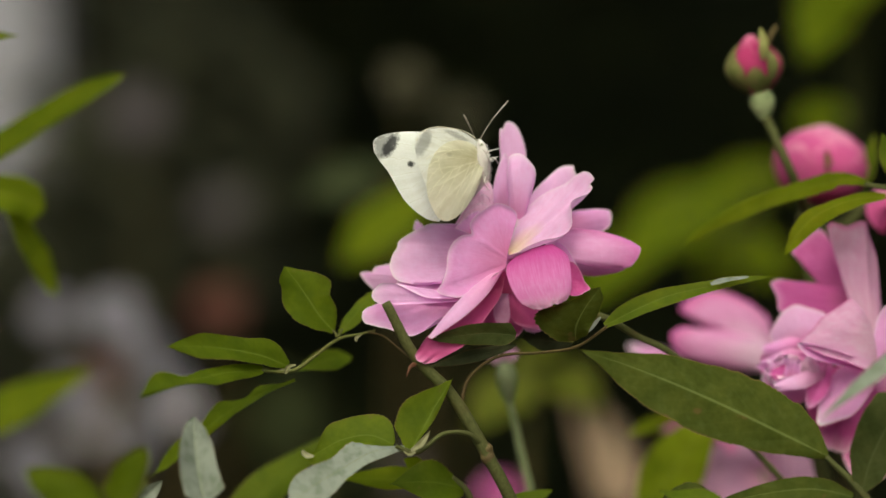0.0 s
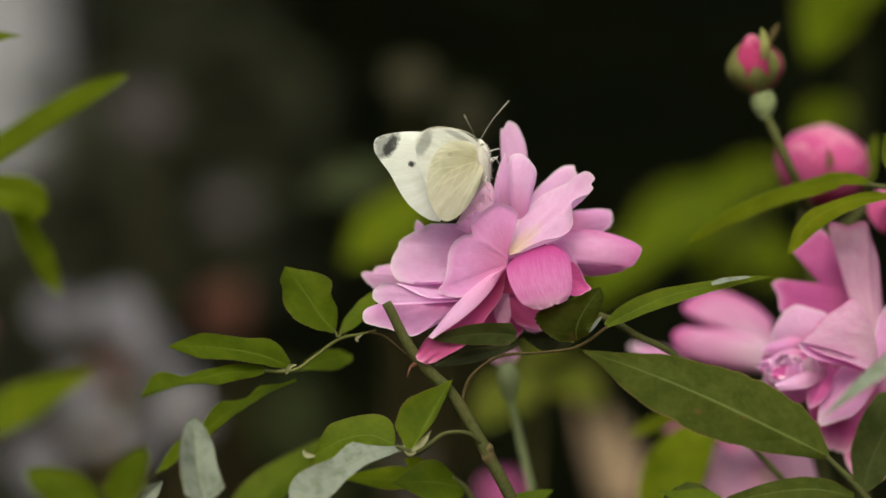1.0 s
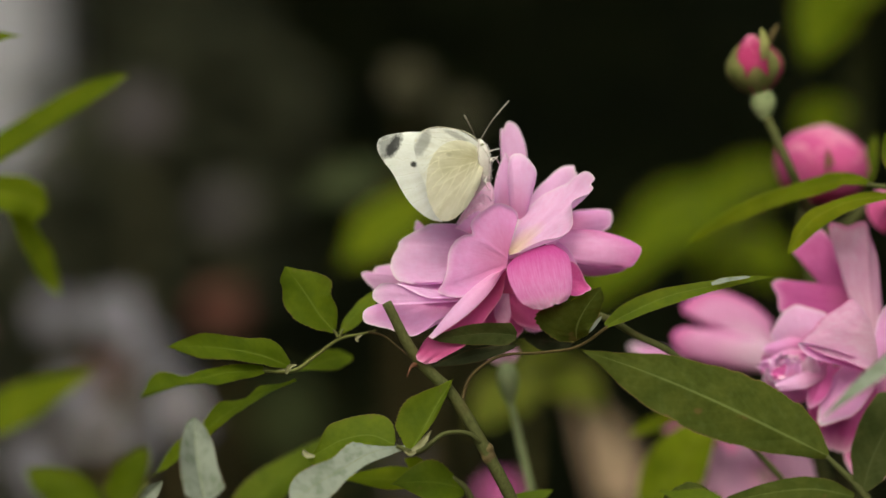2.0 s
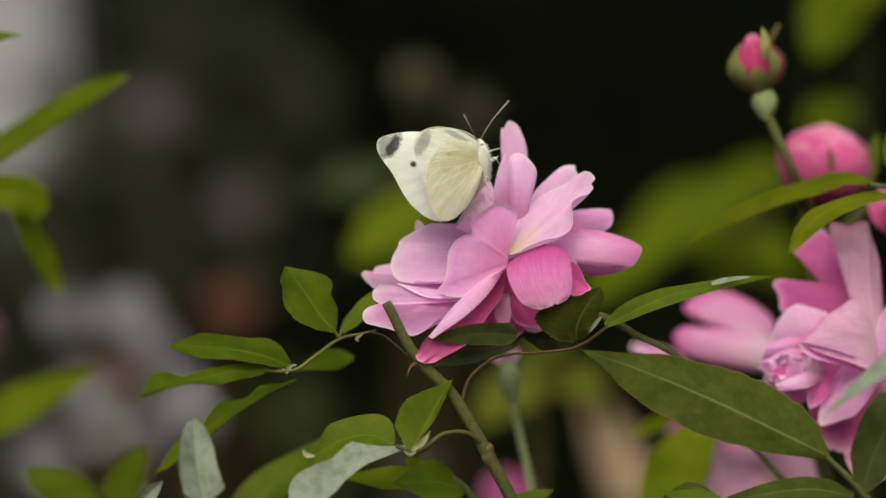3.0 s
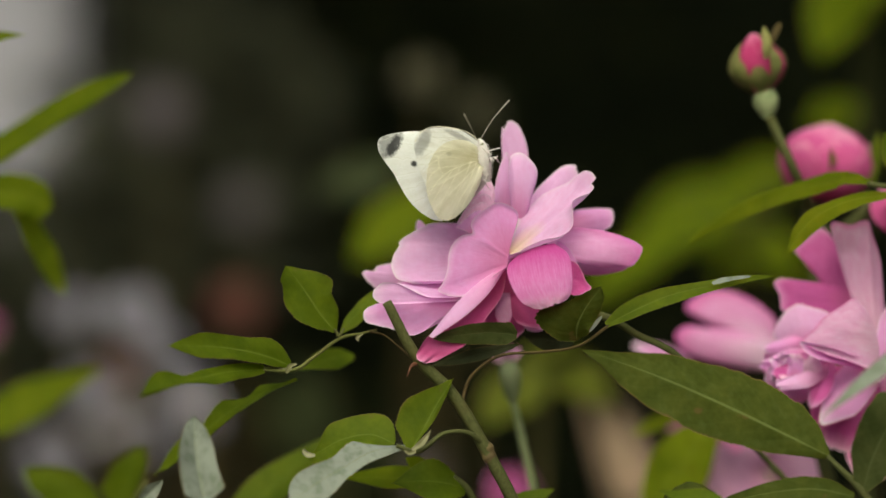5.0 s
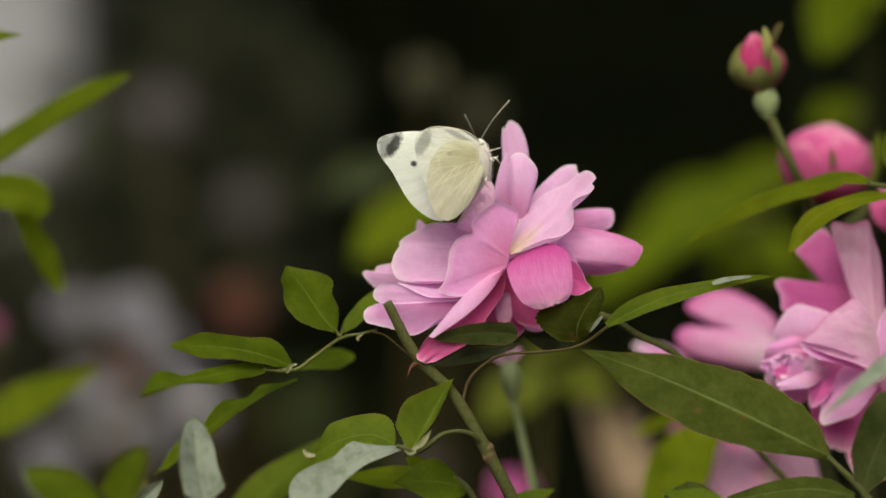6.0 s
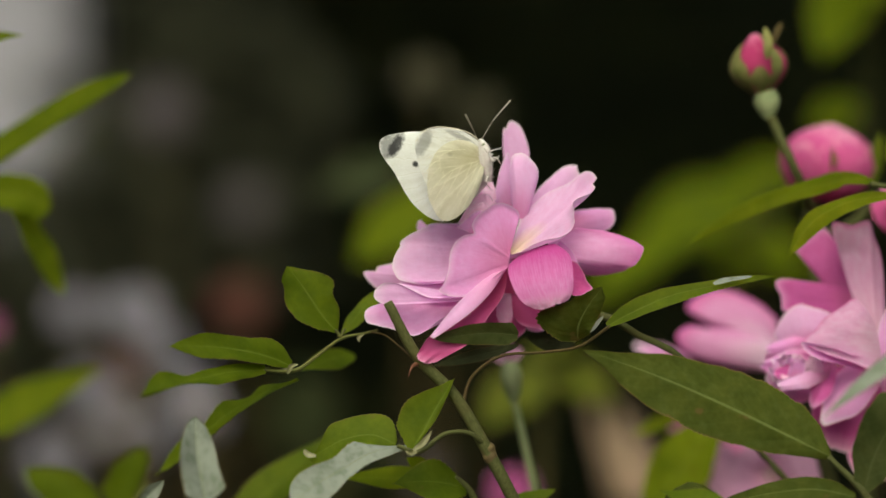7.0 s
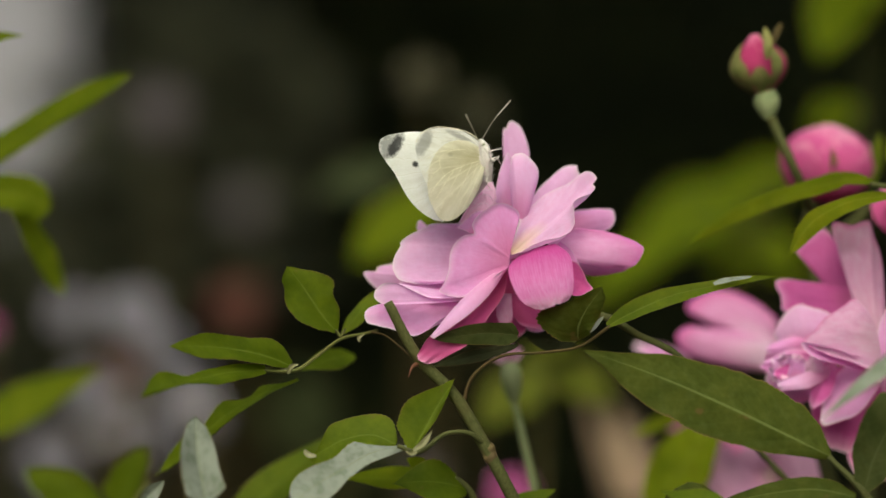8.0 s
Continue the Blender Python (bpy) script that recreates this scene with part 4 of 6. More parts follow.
    # Greyer green paints shade into this leaflet under the rose.
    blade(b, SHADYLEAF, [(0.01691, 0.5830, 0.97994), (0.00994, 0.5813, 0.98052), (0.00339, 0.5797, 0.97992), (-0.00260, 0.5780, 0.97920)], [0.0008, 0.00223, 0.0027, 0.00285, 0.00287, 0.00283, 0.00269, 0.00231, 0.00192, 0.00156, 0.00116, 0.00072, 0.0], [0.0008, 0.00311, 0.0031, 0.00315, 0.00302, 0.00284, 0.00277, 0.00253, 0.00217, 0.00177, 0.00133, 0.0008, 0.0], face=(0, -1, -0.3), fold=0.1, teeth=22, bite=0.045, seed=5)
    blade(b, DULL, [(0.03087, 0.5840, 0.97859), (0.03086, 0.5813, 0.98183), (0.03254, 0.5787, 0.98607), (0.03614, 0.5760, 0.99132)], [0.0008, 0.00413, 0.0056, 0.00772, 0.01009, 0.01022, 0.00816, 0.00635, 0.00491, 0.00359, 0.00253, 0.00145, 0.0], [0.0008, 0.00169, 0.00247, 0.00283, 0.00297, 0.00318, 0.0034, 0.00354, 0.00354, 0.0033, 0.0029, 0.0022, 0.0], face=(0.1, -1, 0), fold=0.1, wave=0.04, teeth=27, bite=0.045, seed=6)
    leaf(b, SHADED_LEAF, (0.01725, 0.5900, 0.97731), (-0.00344, 0.5880, 0.97236), 0.00318, label="leaflet underside with its shade painted dark", face=(0, -1, 0.2), seed=8)
    leaf(b, SHADED_LEAF, (0.03066, 0.5980, 0.97727), (0.01875, 0.6040, 0.97881), 0.00567, label="leaflet underside with its shade painted dark", face=(0, -1, 0.1), seed=9)
    blade(b, GREEN, [(0.03769, 0.5860, 0.98208), (0.04305, 0.5872, 0.98481), (0.05240, 0.5884, 0.98888), (0.06179, 0.5896, 0.99112), (0.06989, 0.5908, 0.99243), (0.07749, 0.5920, 0.99334)], [0.00069, 0.00161, 0.00238, 0.00266, 0.0025, 0.0021, 0.00165, 0.00146, 0.0014, 0.00145, 0.00112, 0.00075, 0.0], [0.0008, 0.00134, 0.00182, 0.00207, 0.00245, 0.00261, 0.00242, 0.00199, 0.0016, 0.00112, 0.00068, 0.00033, 0.0], face=(0, -0.9, 0.45), fold=0.3, wave=0.03, teeth=35, bite=0.045, seed=7)
    stalk(root, [(-0.00784, 0.5810, 0.97504), (-0.01105, 0.5850, 0.97750), (-0.01433, 0.5900, 0.97970), (-0.01758, 0.5920, 0.98043)], [0.0003, 0.0002, 0.0002, 0.0003], TWIG)
    c = stalk(root, [(-0.01598, 0.5920, 0.98083), (-0.01917, 0.5920, 0.98003), (-0.02450, 0.5920, 0.97883), (-0.03039, 0.5900, 0.97466), (-0.03491, 0.5880, 0.97157), (-0.04215, 0.5820, 0.97173)], [0.0003, 0.0003, 0.00038, 0.0004, 0.0005, 0.0004], PETIOLE, "leaf_stalk")
    part("node", lathe((0.01077, 0.5840, 0.95048), (0.00946, 0.5840, 0.95469), [0.0012, 0.0016, 0.0015, 0.0017, 0.0012], 14, 0.16), NODE, root, "brown swollen leaf joint")
    blade(c, GREEN, [(-0.02583, 0.5920, 0.98043), (-0.02898, 0.5910, 0.98418), (-0.03158, 0.5900, 0.98819), (-0.03444, 0.5890, 0.99245), (-0.03716, 0.5880, 0.99603)], [0.00051, 0.00184, 0.0035, 0.00462, 0.00581, 0.00658, 0.00656, 0.00645, 0.00607, 0.00517, 0.00434, 0.00366, 0.0], [0.0008, 0.00294, 0.00457, 0.00489, 0.00493, 0.00536, 0.00693, 0.00662, 0.00561, 0.00412, 0.00264, 0.00142, 0.0], face=(0.3, -0.9, 0.3), teeth=19, bite=0.045, seed=11)
    blade(c, GREEN, [(-0.02475, 0.5980, 0.97996), (-0.02080, 0.6005, 0.98460), (-0.01627, 0.6030, 0.98996)], [0.0003, 0.00072, 0.00122, 0.0017, 0.00195, 0.00199, 0.00203, 0.00207, 0.00208, 0.00176, 0.00133, 0.0009, 0.0], [0.00057, 0.00111, 0.00183, 0.00248, 0.00281, 0.00304, 0.0033, 0.00354, 0.00353, 0.00288, 0.00225, 0.0016, 0.0], face=(-0.3, -0.8, 0.45), teeth=16, seed=12)
    blade(c, GREEN, [(-0.03624, 0.5880, 0.97263), (-0.04308, 0.5822, 0.97551), (-0.05044, 0.5765, 0.97718), (-0.05699, 0.5707, 0.97792), (-0.06188, 0.5650, 0.97827)], [0.0008, 0.0018, 0.00278, 0.00353, 0.00405, 0.00405, 0.00396, 0.00392, 0.00383, 0.00332, 0.00246, 0.00152, 0.0], [0.0008, 0.00402, 0.00501, 0.00475, 0.00409, 0.00372, 0.00347, 0.00322, 0.00301, 0.0023, 0.00166, 0.00098, 0.0], face=(0, -0.85, 0.55), fold=0.2, wave=0.05, teeth=24, bite=0.045, seed=13)
    blade(c, GREEN, [(-0.04176, 0.5820, 0.97186), (-0.04962, 0.5745, 0.97170), (-0.05598, 0.5670, 0.97054), (-0.06153, 0.5595, 0.96980), (-0.06667, 0.5520, 0.96772)], [0.0008, 0.00165, 0.00208, 0.00299, 0.00349, 0.00363, 0.00215, 0.0014, 0.00125, 0.00121, 0.00096, 0.0006, 0.0], [0.0008, 0.00169, 0.00202, 0.00212, 0.00239, 0.0025, 0.00211, 0.00194, 0.00291, 0.00351, 0.00291, 0.00136, 0.0], face=(0, -0.85, 0.55), fold=0.1, wave=0.08, teeth=24, bite=0.045, seed=14)
    blade(c, GREEN, [(-0.03518, 0.6040, 0.97079), (-0.02950, 0.6130, 0.97256), (-0.02322, 0.6220, 0.97398)], [0.00043, 0.00085, 0.00137, 0.00187, 0.00229, 0.00258, 0.00292, 0.003, 0.00288, 0.0027, 0.00255, 0.00205, 0.0], [0.00067, 0.00113, 0.00173, 0.00231, 0.00285, 0.0033, 0.00375, 0.00418, 0.00419, 0.00381, 0.00326, 0.00216, 0.0], face=(0, -0.85, 0.5), teeth=16, seed=15)
    blade(c, GREEN, [(-0.03500, 0.5940, 0.96914), (-0.04429, 0.5985, 0.96500), (-0.05276, 0.6030, 0.96013), (-0.06203, 0.6075, 0.95232), (-0.07102, 0.6120, 0.94467)], [0.00023, 0.00063, 0.00118, 0.00215, 0.00258, 0.00256, 0.0025, 0.00222, 0.00187, 0.00164, 0.0015, 0.00125, 0.0], [0.00026, 0.00074, 0.00189, 0.00289, 0.00141, 0.00211, 0.00357, 0.00223, 0.00097, 0.00257, 0.00316, 0.00234, 0.0], face=(-0.3, -0.8, 0.55), fold=0.12, wave=0.1, teeth=32, bite=0.045, seed=16)
    part("stipule", petal_sheet([(-0.03558, 0.5860, 0.97180), (-0.03848, 0.5860, 0.97114), (-0.04138, 0.5860, 0.97180), (-0.04270, 0.5860, 0.97272)], [0.0004, 0.0007, 0.0005, 0.0002], cup=0.9, ruffle=0.5, face=(0, -0.8, 0.6), seed=61, n=14, m=12), STIPULE, c, "pale curled stipule")
    part("stipule", petal_sheet([(-0.03671, 0.5850, 0.97092), (-0.03579, 0.5850, 0.97250), (-0.03421, 0.5850, 0.97303)], [0.0004, 0.0006, 0.0002], cup=0.9, ruffle=0.4, face=(0, -0.9, 0.4), seed=62, n=12, m=10), STIPULE, c, "pale curled stipule")
    part("stipule", petal_sheet([(-0.01904, 0.5880, 0.98003), (-0.02037, 0.5880, 0.97897), (-0.01997, 0.5880, 0.97818)], [0.0002, 0.0004, 0.0001], cup=0.8, ruffle=0.4, seed=63, n=12, m=10), STIPULE, c)
    part("leaf_stalk", tube([(-0.02495, 0.5900, 0.97930), (-0.02521, 0.5900, 0.98010), (-0.02588, 0.5900, 0.98102)], [0.0004, 0.0003], 8), PETIOLE, c)
    part("leaf_stalk", tube([(-0.02476, 0.5920, 0.97923), (-0.02437, 0.5920, 0.97990), (-0.02370, 0.5920, 0.98123)], [0.0004, 0.0003], 8), PETIOLE, c)
    part("stipule", petal_sheet([(-0.00723, 0.5740, 0.95391), (-0.00503, 0.5740, 0.95559), (-0.00284, 0.5740, 0.95856)], [0.0003, 0.0007, 0.0002], cup=0.5, ruffle=0.5, seed=64, n=14, m=10), STIPULE, a, "pale papery stipule")
    part("stipule", petal_sheet([(-0.00631, 0.5730, 0.95374), (-0.00760, 0.5730, 0.95322), (-0.00902, 0.5730, 0.95399)], [0.0003, 0.0005, 0.0002], cup=0.8, ruffle=0.5, seed=65, n=12, m=10), STIPULE, a)
    part("withered_tip", petal_sheet([(-0.02964, 0.5780, 0.95229), (-0.03133, 0.5780, 0.95255), (-0.03250, 0.5780, 0.95372)], [0.0003, 0.0007, 0.0006], cup=0.3, ruffle=0.8, seed=66, n=14, m=12), STIPULE, a, "withered whitish leaf tip")
    # Pale strip paints the sheen on the folded leaf edge.
    blade(b, SILVER, [(0.06263, 0.5875, 0.99181), (0.06697, 0.5885, 0.99285), (0.07186, 0.5895, 0.99350)], [0.00051, 0.00065, 0.00082, 0.00094, 0.00094, 0.00087, 0.00075, 0.00067, 0.00063, 0.00055, 0.00045, 0.00035, 0.0], [0.00042, 0.00048, 0.00057, 0.00064, 0.0007, 0.00073, 0.00073, 0.00073, 0.00069, 0.00062, 0.00051, 0.00038, 0.0], face=(0, -0.7, 0.7), fold=0.1, teeth=8, bite=0.02, seed=9, label='folded edge of the leaflet, sheen painted pale')
    blade(b, SILVER, [(0.03226, 0.5830, 0.97994), (0.03428, 0.5840, 0.98187), (0.03684, 0.5850, 0.98434)], [0.00028, 0.00034, 0.0004, 0.00048, 0.00056, 0.00056, 0.00056, 0.00053, 0.00046, 0.00039, 0.00032, 0.00024, 0.0], [0.00043, 0.0005, 0.00058, 0.00066, 0.00075, 0.00084, 0.00084, 0.00084, 0.00075, 0.00061, 0.00047, 0.00034, 0.0], face=(0, -0.9, 0.4), teeth=6, bite=0.02, seed=10)
    return root


cut_cane()


def right_leaves():
    root, stem = cane((0.11, 0.60), "rose shoot with large dull green leaflets", [
        (0.11, 0.60, 0.4), (0.105, 0.585, 0.85), (0.09983, 0.5720, 0.93581), (0.09499, 0.5700, 0.94475), (0.08722, 0.5720, 0.95279)], [0.004, 0.003, 0.0014, 0.0009, 0.0006])
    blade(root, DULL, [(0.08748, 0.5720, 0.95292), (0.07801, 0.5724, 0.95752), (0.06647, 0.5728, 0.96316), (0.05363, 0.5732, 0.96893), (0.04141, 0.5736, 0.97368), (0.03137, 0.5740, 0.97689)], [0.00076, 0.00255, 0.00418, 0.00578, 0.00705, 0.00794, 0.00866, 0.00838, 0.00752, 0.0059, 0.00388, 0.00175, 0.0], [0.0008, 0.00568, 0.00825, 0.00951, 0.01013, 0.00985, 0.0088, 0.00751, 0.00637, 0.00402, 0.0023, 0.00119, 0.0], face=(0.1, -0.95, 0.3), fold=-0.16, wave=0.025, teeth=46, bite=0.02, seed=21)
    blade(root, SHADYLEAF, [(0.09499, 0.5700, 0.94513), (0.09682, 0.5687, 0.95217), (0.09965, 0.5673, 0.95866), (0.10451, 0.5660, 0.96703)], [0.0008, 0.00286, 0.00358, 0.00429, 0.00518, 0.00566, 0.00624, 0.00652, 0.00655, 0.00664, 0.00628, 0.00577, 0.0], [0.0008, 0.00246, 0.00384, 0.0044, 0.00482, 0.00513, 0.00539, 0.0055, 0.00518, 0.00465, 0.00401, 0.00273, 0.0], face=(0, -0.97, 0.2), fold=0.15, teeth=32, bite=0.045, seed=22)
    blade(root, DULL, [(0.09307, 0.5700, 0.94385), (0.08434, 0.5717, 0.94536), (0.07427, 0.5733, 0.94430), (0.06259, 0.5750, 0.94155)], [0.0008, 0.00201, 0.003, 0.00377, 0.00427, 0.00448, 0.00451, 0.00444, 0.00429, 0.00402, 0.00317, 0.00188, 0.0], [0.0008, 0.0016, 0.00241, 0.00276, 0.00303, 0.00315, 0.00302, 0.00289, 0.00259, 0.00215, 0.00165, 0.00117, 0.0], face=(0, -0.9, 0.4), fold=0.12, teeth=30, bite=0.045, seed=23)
    blade(root, DULL, [(0.06285, 0.5750, 0.93999), (0.05703, 0.5750, 0.94478), (0.05018, 0.5750, 0.94271)], [0.0008, 0.0032, 0.00448, 0.00538, 0.0058, 0.00588, 0.00591, 0.00614, 0.00617, 0.00576, 0.00474, 0.00326, 0.0], [0.0008, 0.00127, 0.00128, 0.00146, 0.00182, 0.00189, 0.00193, 0.00209, 0.00176, 0.00167, 0.00132, 0.00101, 0.0], face=(0, -0.9, 0.4), teeth=14, bite=0.06, seed=26)
    return root


right_leaves()


def low_left_shoot():
    root, stem = cane((-0.055, 0.57), "short rose shoot with mildewed grey and green leaves", [
        (-0.055, 0.57, 0.5), (-0.058, 0.575, 0.88), (-0.05422, 0.5580, 0.93487), (-0.05396, 0.5580, 0.94240)], [0.004, 0.003, 0.0012, 0.0008])
    blade(root, SILVER, [(-0.05277, 0.5560, 0.94360), (-0.05422, 0.5580, 0.94993), (-0.05529, 0.5600, 0.95604), (-0.05587, 0.5620, 0.96246)], [0.0008, 0.00446, 0.00466, 0.00485, 0.00495, 0.00486, 0.00477, 0.00445, 0.00408, 0.0035, 0.00282, 0.00187, 0.0], [0.0008, 0.00435, 0.00437, 0.00438, 0.00436, 0.00431, 0.00415, 0.00396, 0.00364, 0.00301, 0.00231, 0.00129, 0.0], face=(0.25, -0.95, 0.1), fold=0.85, wave=0.06, teeth=24, bite=0.045, seed=31, label='grey mildewed leaflet')
    s = stalk(root, [(-0.056, 0.573, 0.80), (-0.06630, 0.5520, 0.93805), (-0.06705, 0.5480, 0.94515), (-0.06434, 0.5480, 0.94934)], [0.001, 0.0007, 0.0006, 0.0004], STEM, "leaf_stalk")
    blade(s, GREEN, [(-0.06706, 0.5150, 0.94626), (-0.06488, 0.5133, 0.95047), (-0.06260, 0.5117, 0.95466), (-0.06010, 0.5100, 0.95962)], [0.0008, 0.00529, 0.0058, 0.00564, 0.00537, 0.00513, 0.0049, 0.00452, 0.00404, 0.00347, 0.00288, 0.00183, 0.0], [0.0008, 0.00249, 0.00272, 0.00296, 0.00321, 0.0034, 0.00355, 0.00371, 0.00389, 0.00398, 0.00347, 0.00276, 0.0], face=(-0.3, -0.85, 0.4), fold=0.2, teeth=24, bite=0.045, seed=32)
    blade(s, GREEN, [(-0.06928, 0.5100, 0.94850), (-0.07339, 0.5067, 0.95134), (-0.07856, 0.5033, 0.95393), (-0.08344, 0.5000, 0.95536)], [0.0008, 0.00328, 0.00411, 0.0048, 0.00519, 0.00553, 0.00587, 0.00614, 0.00619, 0.00573, 0.00509, 0.00418, 0.0], [0.0008, 0.00237, 0.00251, 0.00272, 0.00305, 0.00326, 0.00302, 0.00274, 0.00256, 0.00231, 0.00185, 0.00144, 0.0], face=(0, -0.85, 0.5), fold=0.1, teeth=22, bite=0.045, seed=33)
    leaf(s, SILVER, (-0.06946, 0.5730, 0.94214), (-0.06370, 0.5710, 0.94748), 0.00385, face=(0.4, -0.8, 0.3), fold=0.6, seed=34)
    return root


def low_middle_shoot():
    root, stem = cane((0.0, 0.61), "low rose shoot with yellowing leaves", [
        (0.0, 0.61, 0.5), (0.01, 0.605, 0.88), (0.00891, 0.6000, 0.93266), (0.00551, 0.5980, 0.94257), (0.00215, 0.5970, 0.94576)], [0.004, 0.003, 0.0012, 0.0008, 0.0006])
    leaf(root, GREEN, (0.00511, 0.5980, 0.94257), (-0.01247, 0.5900, 0.94467), 0.01141, label="yellowing leaflet with a brown rim", face=(0.1, -0.8, 0.6), sag=0.12, seed=41)
    leaf(root, LIME, (-0.00189, 0.6000, 0.94481), (-0.02554, 0.6040, 0.94498), 0.00702, face=(0, -0.7, 0.7), seed=42)
    leaf(root, LIME, (-0.00325, 0.6030, 0.94507), (-0.00931, 0.6000, 0.94994), 0.00540, face=(0, -0.8, 0.6), seed=43)
    leaf(root, GREEN, (0.01295, 0.6000, 0.93739), (0.02627, 0.6020, 0.94219), 0.00540, face=(0, -0.7, 0.7), seed=44)
    leaf(root, GREEN, (-0.05724, 0.6300, 0.92788), (-0.02908, 0.6400, 0.95236), 0.01200, face=(-0.2, -0.8, 0.6), seed=45)
    return root


def spent_hip():
    root, stem = cane((0.025, 0.68), "thin rose stalk with a pale green hip and a shrivelled flower", [
        (0.025, 0.68, 0.4), (0.024, 0.66, 0.85), (0.02317, 0.6400, 0.93105), (0.01958, 0.6400, 0.94976), (0.01655, 0.6400, 0.96272)], [0.004, 0.003, 0.0014, 0.0011, 0.0009], HIP)
    part("hip", lathe((0.01684, 0.6400, 0.96099), (0.01583, 0.6400, 0.97136), [0.00115, 0.00230, 0.00273, 0.00158]), HIP, root, "pale green rose hip")
    for k, (dx, dz) in enumerate(((-0.004, 0.003), (0.0, 0.005), (0.003, 0.004))):
        p = Vector((0.01555, 0.6400, 0.97064))
        part("petal", petal_sheet([p, p + Vector((dx * 0.6, -0.001, dz * 0.6)), p + Vector((dx, 0, dz))], [0.0008, 0.0016, 0.0012], ruffle=0.4, seed=50 + k, n=8, m=6), PALE, root)
    return root


def bud_cane():
    root, stem = cane((0.12, 0.70), "rose stalk carrying an unopened crimson bud", [
        (0.12, 0.70, 0.4), (0.115, 0.66, 0.8), (0.10757, 0.6680, 0.97311), (0.09796, 0.6520, 1.00015), (0.08631, 0.6260, 1.01985), (0.08023, 0.6280, 1.03404)], [0.005, 0.004, 0.0018, 0.0014, 0.0012, 0.0012])
    bud = part("bud", lathe((0.08023, 0.6280, 1.03234), (0.07938, 0.6280, 1.03997), [0.00120, 0.00275, 0.00318, 0.00198]), HIP, root, "crimson rose bud between green sepals")
    f, t, r = (0.07867, 0.6280, 1.03884), (0.07669, 0.6280, 1.05353), [0.00213, 0.00538, 0.00666, 0.00609, 0.00397, 0.00099]
    part("petal", lathe(f, t, [0.94 * q for q in r], 18, 0.04), CRIMSON, bud)
    for first, last, high in ((-150, -80, 0.95), (-95, -25, 0.97), (-40, 40, 0.93)):
        part("petal", shell(f, t, r, first, last, high), CRIMSON, bud)
    big = [1.06 * q for q in r]
    for first, last, high in ((-215, -118, 0.88), (-124, -70, 0.42), (-72, -44, 1.0), (-26, 30, 0.8), (60, 140, 0.9)):
        part("sepal", shell(f, t, big, first, last, high), SEPAL, bud)
    part("sepal", petal_sheet([(0.07869, 0.6190, 1.04660), (0.07884, 0.6180, 1.05017), (0.07845, 0.6215, 1.05480)], [0.0004, 0.00113, 0.0011, 0.0004], fold=0.4, ruffle=0.4, seed=4, n=10, m=8), SEPAL, bud)
    part("sepal", petal_sheet([(0.08051, 0.6280, 1.05099), (0.08249, 0.6280, 1.05452), (0.08361, 0.6280, 1.05636)], [0.00085, 0.00071, 0.00028], seed=5, n=10, m=8), TWIG, bud)
    return root


def round_bud_cane():
    root, stem = cane((0.14, 0.74), "rose stalk carrying a half-open round pink bud", [
        (0.14, 0.74, 0.4), (0.13, 0.70, 0.85), (0.09679, 0.6560, 0.98834), (0.09527, 0.6660, 1.00764), (0.09901, 0.6660, 1.01663)], [0.005, 0.004, 0.0018, 0.0014, 0.0014])
    f, t, r = (0.09916, 0.6660, 1.01243), (0.10126, 0.6660, 1.03270), [q * 1.01 * 0.00015 for q in (26, 57, 70, 77, 79, 76, 68, 52, 10)]
    bud = part("bud", lathe(f, t, [0.96 * q for q in r], 20, 0.03), BUDPINK, root, "half-open round pink bud")
    for first, last, high in ((-200, -60, 0.99), (-125, -20, 0.9), (-75, 40, 0.8), (-170, -95, 0.72)):
        part("petal", shell(f, t, r, first, last, high), BUDPINK, bud)
    leaf(root, GREEN, (0.10245, 0.6660, 1.01633), (0.09774, 0.6410, 1.02581), 0.00297, face=(0, -1, 0.2), seed=66)
    leaf(root, GREEN, (0.11090, 0.6610, 1.01650), (0.11358, 0.6610, 1.03062), 0.00392, face=(0, -1, 0.2), seed=67)
    side = stalk(root, [(0.09369, 0.6550, 1.00309), (0.10596, 0.6580, 1.00681), (0.11165, 0.6610, 1.01353)], [0.0012, 0.001, 0.001])
    part("petal", petal_sheet([(0.11492, 0.6460, 1.00596), (0.11187, 0.6410, 1.01024), (0.11360, 0.6410, 1.01528)], [0.003, 0.004, 0.003], seed=68), BUDPINK, side)
    return root


